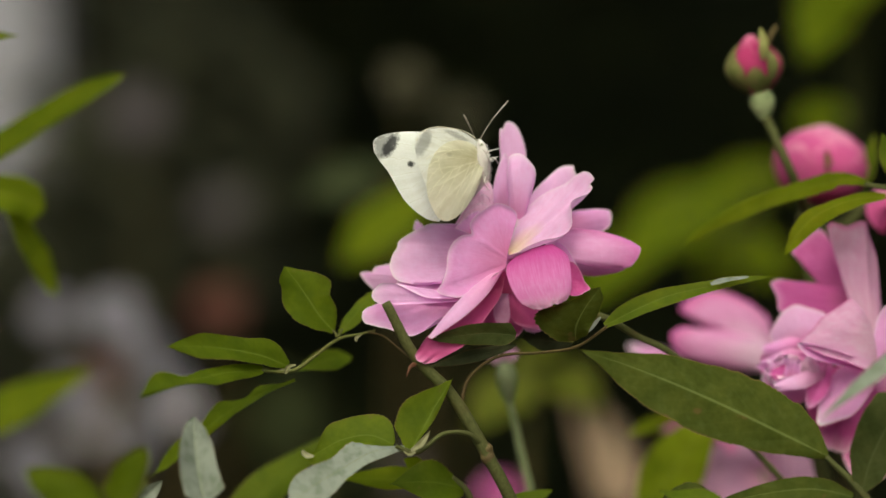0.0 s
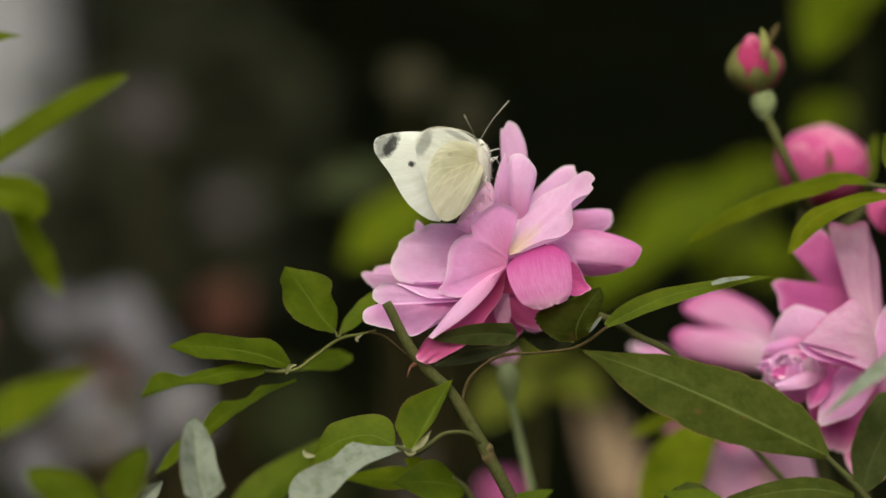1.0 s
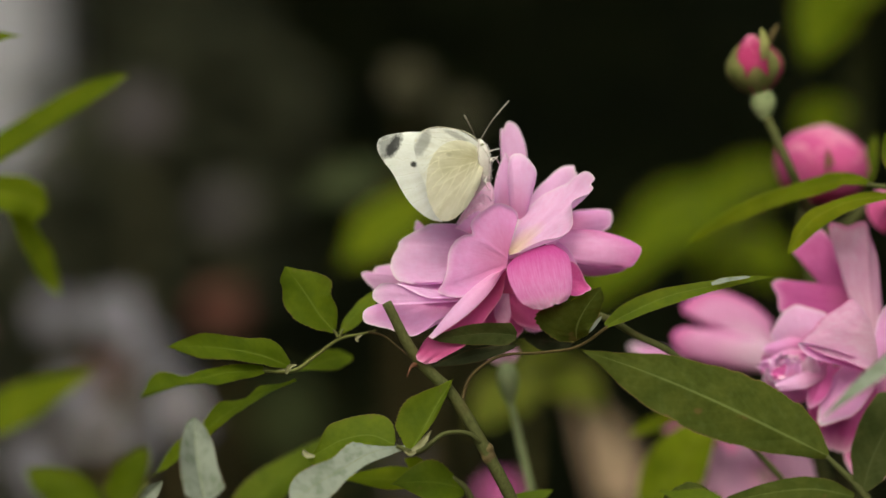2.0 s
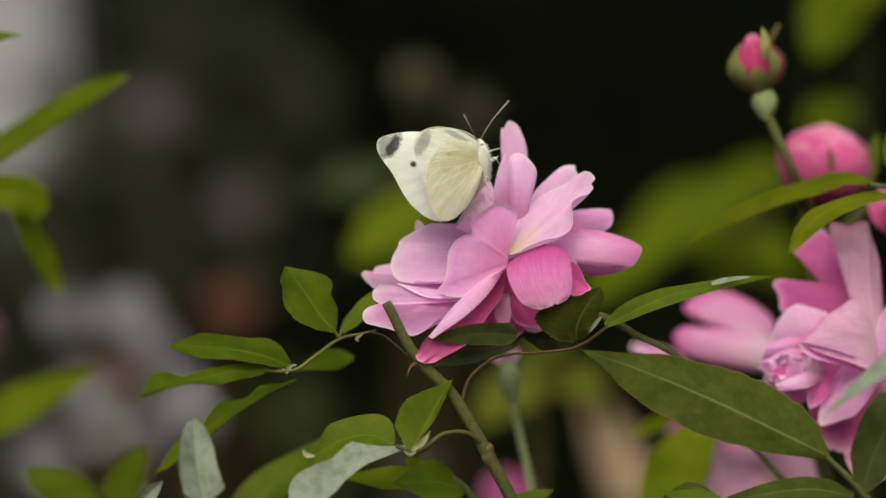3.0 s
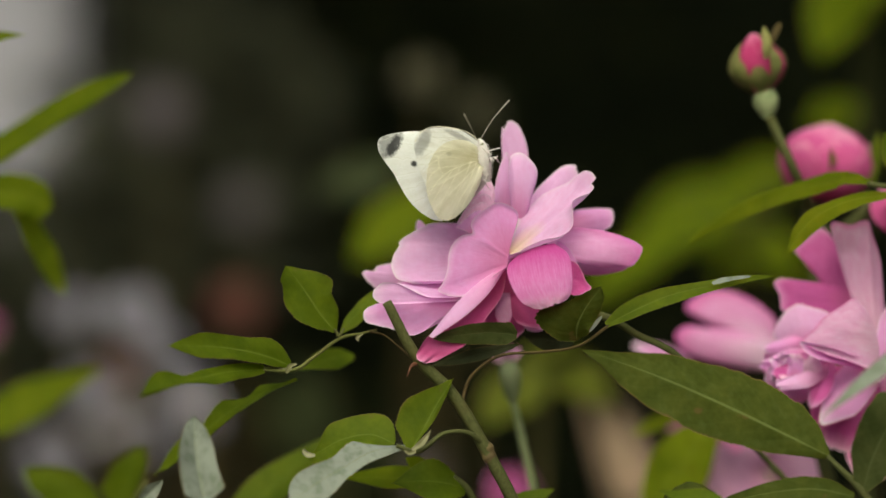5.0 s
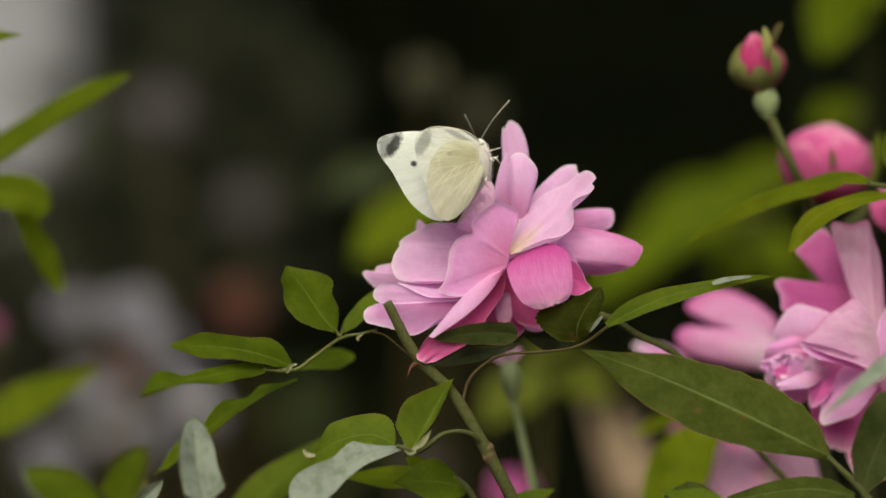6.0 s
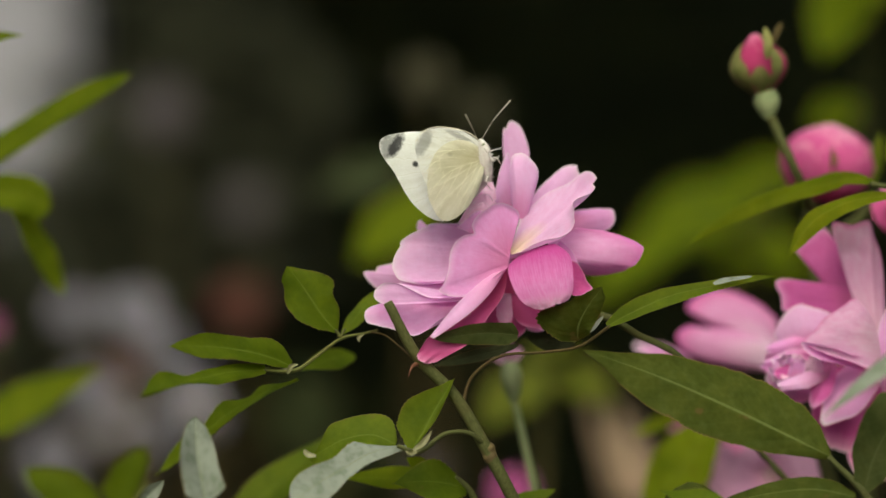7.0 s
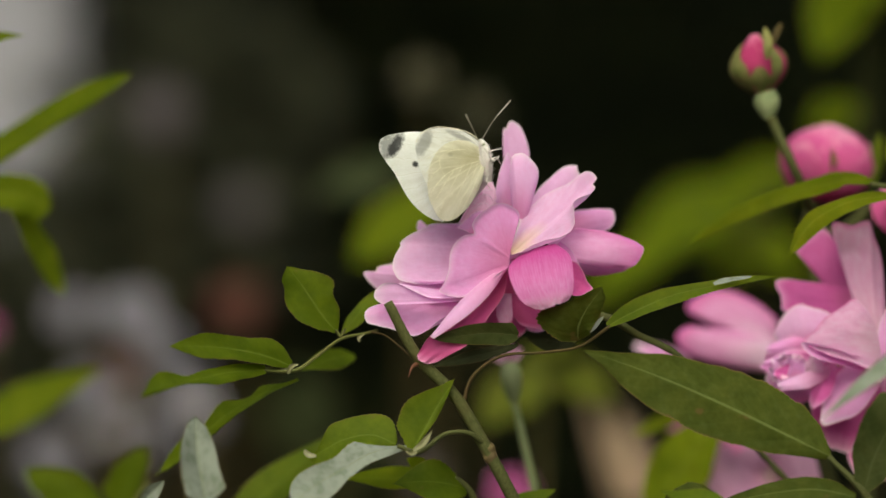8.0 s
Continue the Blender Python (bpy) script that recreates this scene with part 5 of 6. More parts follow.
def arched_leaves():
    root, stem = cane((0.16, 0.63), "rose shoot with long arching bright green leaflets", [
        (0.16, 0.63, 0.4), (0.15, 0.62, 0.85), (0.11744, 0.6100, 0.99465), (0.11258, 0.6060, 1.01240), (0.10134, 0.6040, 1.01562)], [0.004, 0.003, 0.0014, 0.0009, 0.0006])
    blade(root, LIME, [(0.10161, 0.6040, 1.01603), (0.09718, 0.6120, 1.01679), (0.08590, 0.6200, 1.01380), (0.07288, 0.6280, 1.00833), (0.06022, 0.6360, 0.99986)], [0.0008, 0.00269, 0.00342, 0.00373, 0.00369, 0.00334, 0.0029, 0.00258, 0.00248, 0.00205, 0.00122, 0.00055, 0.0], [0.0008, 0.00157, 0.00229, 0.0028, 0.0033, 0.00296, 0.00276, 0.00253, 0.00246, 0.00257, 0.00212, 0.00169, 0.0], face=(0, -0.8, 0.6), fold=0.1, wave=0.03, teeth=32, bite=0.045, seed=71)
    blade(root, LIME, [(0.10615, 0.6020, 1.01273), (0.09686, 0.6015, 1.01136), (0.08867, 0.6010, 1.00757), (0.08455, 0.6005, 1.00351), (0.08164, 0.6000, 0.99852)], [0.0008, 0.00166, 0.00223, 0.00302, 0.00334, 0.00366, 0.00373, 0.00358, 0.00325, 0.00282, 0.00226, 0.00138, 0.0], [0.0008, 0.00129, 0.00158, 0.00161, 0.00178, 0.00215, 0.00261, 0.00237, 0.002, 0.00175, 0.00103, 0.00058, 0.0], face=(-0.1, -0.8, 0.6), fold=0.2, wave=0.03, teeth=27, bite=0.045, seed=72)
    leaf(root, GREEN, (0.11122, 0.6060, 1.01513), (0.10576, 0.6060, 1.02808), 0.00675, face=(0, -0.9, 0.3), seed=73)
    return root


def second_rose():
    root, stem = cane((0.13, 0.68), "rose cane carrying a full pink rose beside the first", [
        (0.13, 0.68, 0.4), (0.115, 0.66, 0.82), (0.09806, 0.6450, 0.93922), (0.09371, 0.6450, 0.95663), (0.09295, 0.6300, 0.96614)], [0.005, 0.004, 0.0022, 0.002, 0.0018])
    bloom = part("rose_bloom", lathe((0.09516, 0.6450, 0.96243), (0.09192, 0.6230, 0.97352), [0.00202, 0.00374, 0.00345, 0.00173]), HIP, root, "full pink rose bloom with a ruffled heart")
    B = bloom
    fan_petal(B, BLUSH, [(0.08427, 0.6620, 0.97633), (0.08874, 0.6620, 0.96888)], [(0.07377, 0.6680, 0.97611), (0.06851, 0.6680, 0.97987), (0.06310, 0.6680, 0.98392), (0.06520, 0.6680, 0.98678), (0.07001, 0.6680, 0.98888), (0.07527, 0.6680, 0.98843), (0.08203, 0.6680, 0.98558), (0.08684, 0.6680, 0.98137)], swell=0.0005, ruffle=0.1, lip=0.0, seed=101)
    fan_petal(B, BLUSH, [(0.08598, 0.6580, 0.97499), (0.08598, 0.6580, 0.96759)], [(0.07855, 0.6640, 0.97805), (0.06959, 0.6640, 0.97879), (0.06287, 0.6640, 0.97924), (0.06018, 0.6640, 0.97685), (0.06212, 0.6640, 0.97297), (0.06810, 0.6640, 0.97013), (0.07706, 0.6640, 0.96804)], swell=0.0008, ruffle=0.1, lip=0.0, seed=102)
    fan_petal(B, DEEP, [(0.09698, 0.6240, 0.98611), (0.10189, 0.6240, 0.98681)], [(0.09262, 0.6230, 0.99201), (0.08841, 0.6230, 0.99664), (0.08617, 0.6230, 1.00014), (0.08841, 0.6230, 1.00252), (0.09276, 0.6230, 1.00504), (0.09500, 0.6230, 1.00350), (0.09752, 0.6230, 0.99874)], swell=0.002, ruffle=0.1, seed=103)
    fan_petal(B, DEEP, [(0.10168, 0.6210, 0.98966), (0.10140, 0.6210, 0.98478)], [(0.09411, 0.6190, 0.99137), (0.08645, 0.6190, 0.99220), (0.08200, 0.6190, 0.99248), (0.08075, 0.6190, 0.99137), (0.08214, 0.6190, 0.98844), (0.08283, 0.6190, 0.98469), (0.08993, 0.6190, 0.98343)], swell=0.0015, ruffle=0.08, seed=104)
    fan_petal(B, PALE, [(0.10216, 0.6130, 0.97670), (0.10699, 0.6130, 0.97670)], [(0.09924, 0.6120, 0.98569), (0.09704, 0.6120, 0.99298), (0.09497, 0.6120, 1.00014), (0.09373, 0.6120, 1.00551), (0.09442, 0.6120, 1.00647), (0.09855, 0.6120, 1.00564), (0.10309, 0.6120, 1.00674), (0.10420, 0.6120, 1.00289), (0.10585, 0.6120, 0.99738), (0.10640, 0.6120, 0.99147), (0.10681, 0.6120, 0.98500)], swell=-0.002, crease=0.1, crease_at=0.62, ruffle=0.08, seed=105)
    fan_petal(B, SOFT, [(0.08340, 0.6170, 0.97447), (0.09242, 0.6170, 0.97447)], [(0.07995, 0.6150, 0.97856), (0.08161, 0.6150, 0.98271), (0.08382, 0.6150, 0.98548), (0.08603, 0.6150, 0.98658), (0.08963, 0.6150, 0.98561), (0.09350, 0.6150, 0.98409), (0.09378, 0.6150, 0.97939)], swell=0.003, ruffle=0.12, seed=106)
    fan_petal(B, PALE, [(0.10467, 0.6060, 0.97288), (0.10304, 0.6060, 0.98174)], [(0.10134, 0.6000, 0.97085), (0.09538, 0.6007, 0.97298), (0.09007, 0.6013, 0.97444), (0.08611, 0.6020, 0.97617), (0.08512, 0.6027, 0.97764), (0.08793, 0.6033, 0.98005), (0.09020, 0.6040, 0.98275), (0.09397, 0.6047, 0.98531), (0.09830, 0.6053, 0.98775), (0.10099, 0.6060, 0.98583)], swell=0.004, ruffle=0.12, lip=0.05, seed=107)
    fan_petal(B, PINK, [(0.10378, 0.6040, 0.96957), (0.10378, 0.6040, 0.97297)], [(0.09511, 0.5990, 0.97211), (0.08905, 0.5990, 0.97360), (0.08622, 0.5990, 0.97508), (0.08460, 0.5990, 0.97750), (0.08972, 0.5990, 0.97696), (0.09646, 0.5990, 0.97481)], swell=-0.002, ruffle=0.06, seed=114)
    fan_petal(B, PINK, [(0.10595, 0.6110, 0.96441), (0.11076, 0.6110, 0.96441)], [(0.10372, 0.6060, 0.97151), (0.10345, 0.6060, 0.97833), (0.10467, 0.6060, 0.98378), (0.10658, 0.6060, 0.98651), (0.10917, 0.6060, 0.98378), (0.11013, 0.6060, 0.97560)], swell=0.003, ruffle=0.1, seed=108)
    fan_petal(B, PINK, [(0.08252, 0.6115, 0.96796), (0.08664, 0.6115, 0.96796)], [(0.08166, 0.6102, 0.96967), (0.08275, 0.6102, 0.97187), (0.08495, 0.6102, 0.97269), (0.08701, 0.6102, 0.97173), (0.08728, 0.6102, 0.96940)], ruffle=1.6, seed=117)
    fan_petal(B, PINK, [(0.08321, 0.6075, 0.96830), (0.08567, 0.6075, 0.96830)], [(0.08221, 0.6062, 0.96973), (0.08303, 0.6062, 0.97205), (0.08453, 0.6062, 0.97287), (0.08603, 0.6062, 0.97191), (0.08644, 0.6062, 0.96973)], ruffle=1.6, seed=118)
    fan_petal(B, TIPPED, [(0.08555, 0.6125, 0.96818), (0.09037, 0.6125, 0.96818)], [(0.08444, 0.6115, 0.97016), (0.08554, 0.6115, 0.97346), (0.08802, 0.6115, 0.97483), (0.09063, 0.6115, 0.97346), (0.09118, 0.6115, 0.97016)], ruffle=0.5, seed=116)
    fan_petal(B, TIPPED, [(0.08198, 0.6220, 0.96657), (0.09317, 0.6220, 0.96657)], [(0.07797, 0.6180, 0.96956), (0.07867, 0.6180, 0.97443), (0.08284, 0.6180, 0.97721), (0.08840, 0.6180, 0.97748), (0.09257, 0.6180, 0.97373), (0.09326, 0.6180, 0.96678)], ruffle=0.2, seed=115)
    petal(B, PINK, [(0.10440, 0.6140, 0.97252), (0.09791, 0.6080, 0.96595), (0.09080, 0.6080, 0.95747)], [0.00425, 0.00482, 0.00482, 0.00198], seed=112, cup=-0.3)
    # Dark magenta paints shade into these two lower petals.
    petal(B, FOLD_AND_SHADE, [(0.09689, 0.6280, 0.97048), (0.09813, 0.6180, 0.96122), (0.09674, 0.6180, 0.95010)], [0.00708, 0.00850, 0.00850, 0.00623], seed=109, ruffle=0.2)
    petal(B, FOLD_AND_SHADE, [(0.10542, 0.6200, 0.96946), (0.10577, 0.6180, 0.95566), (0.10369, 0.6180, 0.94315)], [0.00567, 0.00793, 0.00793, 0.00623], seed=110, ruffle=0.2)
    petal(B, DEEP, [(0.09373, 0.6120, 0.97261), (0.09107, 0.6080, 0.96732), (0.08834, 0.6080, 0.96158)], [0.00112, 0.00251, 0.00167], fold=0.5, seed=111)
    # folded heart
    rail_petal(B, PINK, [(0.09257, 0.6180, 0.98040), (0.08507, 0.6140, 0.97860), (0.07844, 0.6140, 0.97666)], [(0.09257, 0.6180, 0.97651), (0.08493, 0.6130, 0.97505), (0.07858, 0.6130, 0.97422)], lobe=0.00081, swell=0.001, ruffle=0.6, seed=121)
    rail_petal(B, PINK, [(0.09059, 0.6140, 0.97556), (0.08355, 0.6110, 0.97540), (0.07723, 0.6110, 0.97265)], [(0.09044, 0.6130, 0.97050), (0.08328, 0.6110, 0.96881), (0.07668, 0.6110, 0.97073)], lobe=0.00081, swell=0.001, ruffle=0.8, seed=122)
    rail_petal(B, DEEP, [(0.08892, 0.6120, 0.97261), (0.08218, 0.6080, 0.97197), (0.07931, 0.6080, 0.97060)], [(0.08892, 0.6120, 0.96848), (0.08355, 0.6080, 0.96732), (0.08013, 0.6080, 0.96814)], lobe=0.00054, swell=0.0, ruffle=0.8, seed=123)
    rail_petal(B, SOFT, [(0.09259, 0.6090, 0.97206), (0.08545, 0.6050, 0.96993), (0.07974, 0.6050, 0.96802)], [(0.09259, 0.6090, 0.96891), (0.08667, 0.6040, 0.96645), (0.08123, 0.6040, 0.96590)], lobe=0.00081, swell=0.0005, ruffle=0.8, seed=124)
    rail_petal(B, HEART, [(0.08711, 0.6090, 0.96891), (0.08641, 0.6060, 0.97179), (0.08750, 0.6060, 0.97397)], [(0.09095, 0.6090, 0.96891), (0.09077, 0.6060, 0.97151), (0.08995, 0.6060, 0.97342)], lobe=0.00067, swell=0.001, ruffle=0.3, seed=125)
    petal(B, PINK, [(0.08534, 0.6160, 0.96135), (0.08368, 0.6140, 0.96561), (0.07844, 0.6140, 0.96976)], [0.00405, 0.00540, 0.00324], seed=126)
    rnd = random.Random(12)
    c = Vector((0.08273, 0.6090, 0.97028))
    for k in range(9):
        a = rnd.uniform(0, 6.28)
        r = rnd.uniform(0.0005, 0.0026)
        p = c + Vector((r * math.cos(a) * 1.3, 0.001 * rnd.random(), r * math.sin(a)))
        q = Vector((math.cos(a), -0.7, math.sin(a) * 0.8)) * 0.002
        petal(B, (PINK, SOFT, HEART)[k % 3], [p + Vector((0, 0.004, 0)), p, p + q], [0.0016, 0.003, 0.0024], cup=0.2, ruffle=0.7, seed=127 + k, n=10, m=8, face=(math.cos(a) * 0.6, -1, 0.3))
    return root


def lower_rose():
    root, stem = cane((0.09, 0.70), "drooping pink rose below the larger one", [
        (0.09, 0.70, 0.4), (0.085, 0.68, 0.8), (0.08535, 0.6950, 0.92513), (0.08653, 0.6920, 0.93479)], [0.005, 0.004, 0.002, 0.0018])
    bloom = part("rose_bloom", lathe((0.08756, 0.6940, 0.93148), (0.08706, 0.6900, 0.93963), [0.00202, 0.00374, 0.00345, 0.00173]), HIP, root, "pink rose bloom with its shade painted in")
    # Mauve petals are darkened to paint in the shade below the rose.
    petal(bloom, SHADED_MAUVE, [(0.08784, 0.6900, 0.93498), (0.07761, 0.6820, 0.93880), (0.06861, 0.6840, 0.94247)], [0.00585, 0.00877, 0.00585], seed=131, ruffle=0.2)
    petal(bloom, SHADED_MAUVE, [(0.08706, 0.6900, 0.93653), (0.08399, 0.6840, 0.94477), (0.08115, 0.6860, 0.95078)], [0.00585, 0.00819, 0.00585], seed=132, ruffle=0.2)
    petal(bloom, SHADED_MAUVE, [(0.08784, 0.6900, 0.93653), (0.09421, 0.6800, 0.94051), (0.10186, 0.6800, 0.94280)], [0.00585, 0.00819, 0.00585], seed=133, ruffle=0.2)
    petal(bloom, SHADED_MAUVE, [(0.08758, 0.6880, 0.93671), (0.07892, 0.6800, 0.93133), (0.07280, 0.6800, 0.92674)], [0.00585, 0.00877, 0.00585], seed=134, ruffle=0.2)
    petal(bloom, DEEP, [(0.08100, 0.6980, 0.93893), (0.06688, 0.6980, 0.94914), (0.05903, 0.6980, 0.95275)], [0.00238, 0.00327, 0.00208], seed=135)
    petal(bloom, PINK, [(0.07834, 0.6750, 0.94550), (0.06164, 0.6750, 0.96827), (0.04979, 0.6750, 0.97404)], [0.00178, 0.00327, 0.00208], seed=136)
    s = stalk(root, [(0.087, 0.69, 0.7), (0.06077, 0.7000, 0.91829), (0.05680, 0.6900, 0.92877)], [0.0012, 0.001, 0.0008], STEM, "leaf_stalk")
    leaf(s, LIT_LIME, (0.05307, 0.6900, 0.92489), (0.07329, 0.6650, 0.95797), 0.01750, face=(0.1, -0.85, 0.5), seed=137, fold=0.05)
    leaf(s, LIME, (0.06611, 0.6900, 0.95546), (0.04955, 0.6800, 0.94938), 0.00520, face=(0, -0.8, 0.6), seed=138)
    return root


def front_right_shoot():
    root, stem = cane((0.125, 0.58), "rose shoot at the border with dark green leaves", [
        (0.125, 0.58, 0.4), (0.115, 0.57, 0.85), (0.07632, 0.5600, 0.93463), (0.06499, 0.5600, 0.94156)], [0.004, 0.003, 0.0012, 0.0007])
    leaf(root, GREEN, (0.06499, 0.5600, 0.94156), (0.04850, 0.5660, 0.94539), 0.00756, face=(0, -0.6, 0.8), seed=141)
    leaf(root, SILVER, (0.11228, 0.5450, 0.98541), (0.08089, 0.5400, 0.96308), 0.00413, face=(0, -0.8, 0.5), seed=142, bend=0.03)
    return root


def far_left_leaves():
    root, stem = cane((-0.13, 0.66), "rose shoot with long bright green leaves", [
        (-0.13, 0.66, 0.4), (-0.125, 0.655, 0.9), (-0.11921, 0.6280, 1.00297), (-0.11638, 0.6280, 1.01992), (-0.11497, 0.6280, 1.04816), (-0.11921, 0.6280, 1.05664)], [0.004, 0.003, 0.0016, 0.0014, 0.001, 0.0008])
    blade(root, LIME, [(-0.12380, 0.6640, 1.02255), (-0.11375, 0.6620, 1.02918), (-0.10302, 0.6600, 1.03577), (-0.09234, 0.6580, 1.04129), (-0.08262, 0.6560, 1.04574)], [0.0008, 0.00388, 0.00405, 0.00418, 0.00416, 0.00419, 0.00414, 0.00423, 0.00378, 0.00333, 0.00251, 0.00158, 0.0], [0.0008, 0.00341, 0.00387, 0.00426, 0.00436, 0.00436, 0.00422, 0.00391, 0.00342, 0.00287, 0.00237, 0.00164, 0.0], face=(0, -0.85, 0.5), fold=0.1, teeth=24, bite=0.045, seed=151)
    blade(root, LIT_LIME, [(-0.11489, 0.6600, 1.00980), (-0.11136, 0.6700, 1.00316), (-0.10843, 0.6800, 0.99633), (-0.10584, 0.6900, 0.98743)], [0.0008, 0.00212, 0.00319, 0.00424, 0.00414, 0.00389, 0.00364, 0.00345, 0.00284, 0.00221, 0.00175, 0.00114, 0.0], [0.0008, 0.00156, 0.00242, 0.00315, 0.00366, 0.00391, 0.00413, 0.00426, 0.00428, 0.00383, 0.00323, 0.00211, 0.0], face=(0.1, -0.9, 0.4), fold=0.1, teeth=19, bite=0.045, seed=152)
    blade(root, LIME, [(-0.12083, 0.6600, 1.01425), (-0.11518, 0.6617, 1.01429), (-0.11025, 0.6633, 1.01328), (-0.10559, 0.6650, 1.01032)], [0.0008, 0.00484, 0.00528, 0.00562, 0.00579, 0.00599, 0.00633, 0.0062, 0.00544, 0.00489, 0.00335, 0.00198, 0.0], [0.0008, 0.00542, 0.00601, 0.00644, 0.00673, 0.00688, 0.00695, 0.00696, 0.00694, 0.0068, 0.0064, 0.00551, 0.0], face=(0.1, -0.85, 0.5), fold=0.2, teeth=16, bite=0.045, seed=155, label='lime leaflet with a dark brown spot')
    leaf(root, LIME, (-0.11921, 0.6280, 1.05240), (-0.10565, 0.6280, 1.05339), 0.00351, face=(0, -0.7, 0.7), seed=153)
    leaf(root, LIME, (-0.14185, 0.7300, 0.94516), (-0.10385, 0.7400, 0.96438), 0.01510, face=(0, -0.75, 0.65), seed=154)
    return root


def back_shoot(at, label, leaves, mat, seed):
    """A shoot behind the roses; leaves: (base, tip, width)."""
    top = Vector(leaves[0][0])
    root, stem = cane(at, label, [(at[0], at[1], top.z * 0.5), tuple(top - Vector((0, 0, 0.12))), tuple(top)], [0.003, 0.002, 0.001, 0.0009], TWIG, seed=seed)
    for k, (a, c, w) in enumerate(leaves):
        if k:
            stalk(root, [tuple(top - Vector((0, 0, 0.05))), tuple((top + Vector(a)) / 2), a], [0.001, 0.0009, 0.0008], STEM, "leaf_stalk")
        leaf(root, mat, a, c, w, seed=seed + k, face=(0, -0.7, 0.7), n=24, m=6)
    return root


def far_bloom(at, size, mat, label, seed):
    """A rose further back in the bed, on its own cane."""
    rnd = random.Random(seed)
    c = Vector(at)
    root, stem = cane((c.x + rnd.uniform(-0.05, 0.05), c.y + 0.04), label, [(c.x, c.y + 0.03, c.z * 0.5), tuple(c - Vector((0, -0.01, 0.01)))], [0.003, 0.002, 0.0012], TWIG, seed=seed, group="roses further back")
    bloom = part("rose_bloom", lathe(c - Vector((0, -0.004, 0.012)), c, [0.002, 0.006, 0.005], 8), HIP, root)
    for k in range(11):
        a = k * 2.4
        r = size * (0.55 if k < 6 else 0.32)
        o = Vector((math.cos(a), -0.5 if k > 5 else -0.2, math.sin(a)))
        petal(bloom, mat, [c, c + o * r * 0.55 + Vector((0, -0.006, 0)), c + o * r], [r * 0.2, r * 0.5, r * 0.4], cup=0.2, ruffle=0.2, seed=seed + k, n=8, m=8, face=(o.x * 0.4, -1, o.z * 0.4 + 0.2))
    return root


for build in (low_left_shoot, low_middle_shoot, spent_hip, bud_cane, round_bud_cane, second_rose, lower_rose, front_right_shoot):
    build()
ARCHED, FAR_LEFT = arched_leaves(), far_left_leaves()

back_shoot((-0.02, 0.98), "blurred bright green rose shoot behind the bloom", [((-0.00529, 0.9800, 1.02226), (-0.03973, 0.9600, 0.99374), 0.02618)], LIME, 201)
back_shoot((0.13, 1.2), "cluster of bright green rose leaves behind the bloom", [
    ((0.13694, 1.1800, 1.03211), (0.07456, 1.1200, 0.99018), 0.03880), ((0.12577, 1.2000, 1.02996), (0.15946, 1.1700, 1.03973), 0.02123), ((0.13656, 1.2000, 1.00567), (0.15946, 1.1700, 0.98447), 0.02919), ((0.12238, 1.2200, 1.00302), (0.08798, 1.2000, 1.01376), 0.02159), ((0.17598, 1.2400, 1.03653), (0.11902, 1.2000, 1.02051), 0.01591), ((0.15141, 1.2000, 1.01241), (0.11897, 1.1600, 0.98330), 0.02070), ((0.09921, 1.1000, 1.01138), (0.05269, 1.0600, 0.97401), 0.02235)], LIME, 211)
back_shoot((0.19, 0.98), "tall green rose shoot behind the buds", [
    ((0.16103, 1.0000, 1.05645), (0.13854, 1.0000, 1.04746), 0.02024), ((0.15459, 0.9600, 1.11033), (0.13696, 0.9500, 1.07029), 0.02534), ((0.16971, 0.9600, 1.10817), (0.14230, 0.9500, 1.09209), 0.02350)], LIME, 221)
back_shoot((0.04, 0.93), "low yellow-green rose leaves behind the stalks", [
    ((0.03158, 0.9000, 0.95567), (0.00910, 0.8800, 0.93686), 0.02202), ((0.03642, 0.9200, 0.95675), (0.05587, 0.9000, 0.94353), 0.02047), ((0.02400, 0.9200, 0.95882), (0.04575, 0.9000, 0.96579), 0.01417)], OLIVE, 231)
back_shoot((0.07, 1.12), "young reddish rose shoot in the bed behind", [
    ((0.07199, 1.1000, 0.88521), (0.05368, 1.0800, 0.93952), 0.00834), ((0.07570, 1.1000, 0.88521), (0.07582, 1.1200, 0.92720), 0.00999), ((0.06952, 1.1200, 0.88438), (0.06210, 1.1000, 0.92108), 0.00749), ((0.08065, 1.1000, 0.88521), (0.08560, 1.1000, 0.91366), 0.00742), ((0.07785, 1.1500, 0.87999), (0.07009, 1.1500, 0.93301), 0.00672)], REDLEAF, 241)
back_shoot((-0.05, 1.2), "grey-green leaf of a rose shoot, shade painted in", [((-0.02537, 1.2000, 1.03805), (-0.06741, 1.1800, 1.02415), 0.02409)], SHADED_LEAF, 251)

# Leaves made up to lift the black gap between the canes.
back_shoot((-0.06, 1.36), "added dark leaves filling the gap low in the bed", [
    ((-0.06801, 1.3500, 0.89100), (-0.09393, 1.3300, 0.93748), 0.03200), ((-0.04405, 1.3600, 0.87490), (-0.02833, 1.3400, 0.90085), 0.02000), ((-0.08075, 1.3600, 0.88102), (-0.10970, 1.3400, 0.92194), 0.02800)], SHADED_LEAF, 261)
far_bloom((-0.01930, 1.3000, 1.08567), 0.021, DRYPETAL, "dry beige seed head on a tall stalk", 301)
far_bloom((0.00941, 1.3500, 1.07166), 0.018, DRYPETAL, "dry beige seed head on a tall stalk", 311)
# Darkened red carries the shade of the bed in the petal colour.
far_bloom((-0.13359, 1.5000, 0.96390), 0.028, REDPETAL, "dull red rose further back, shade painted in", 321)
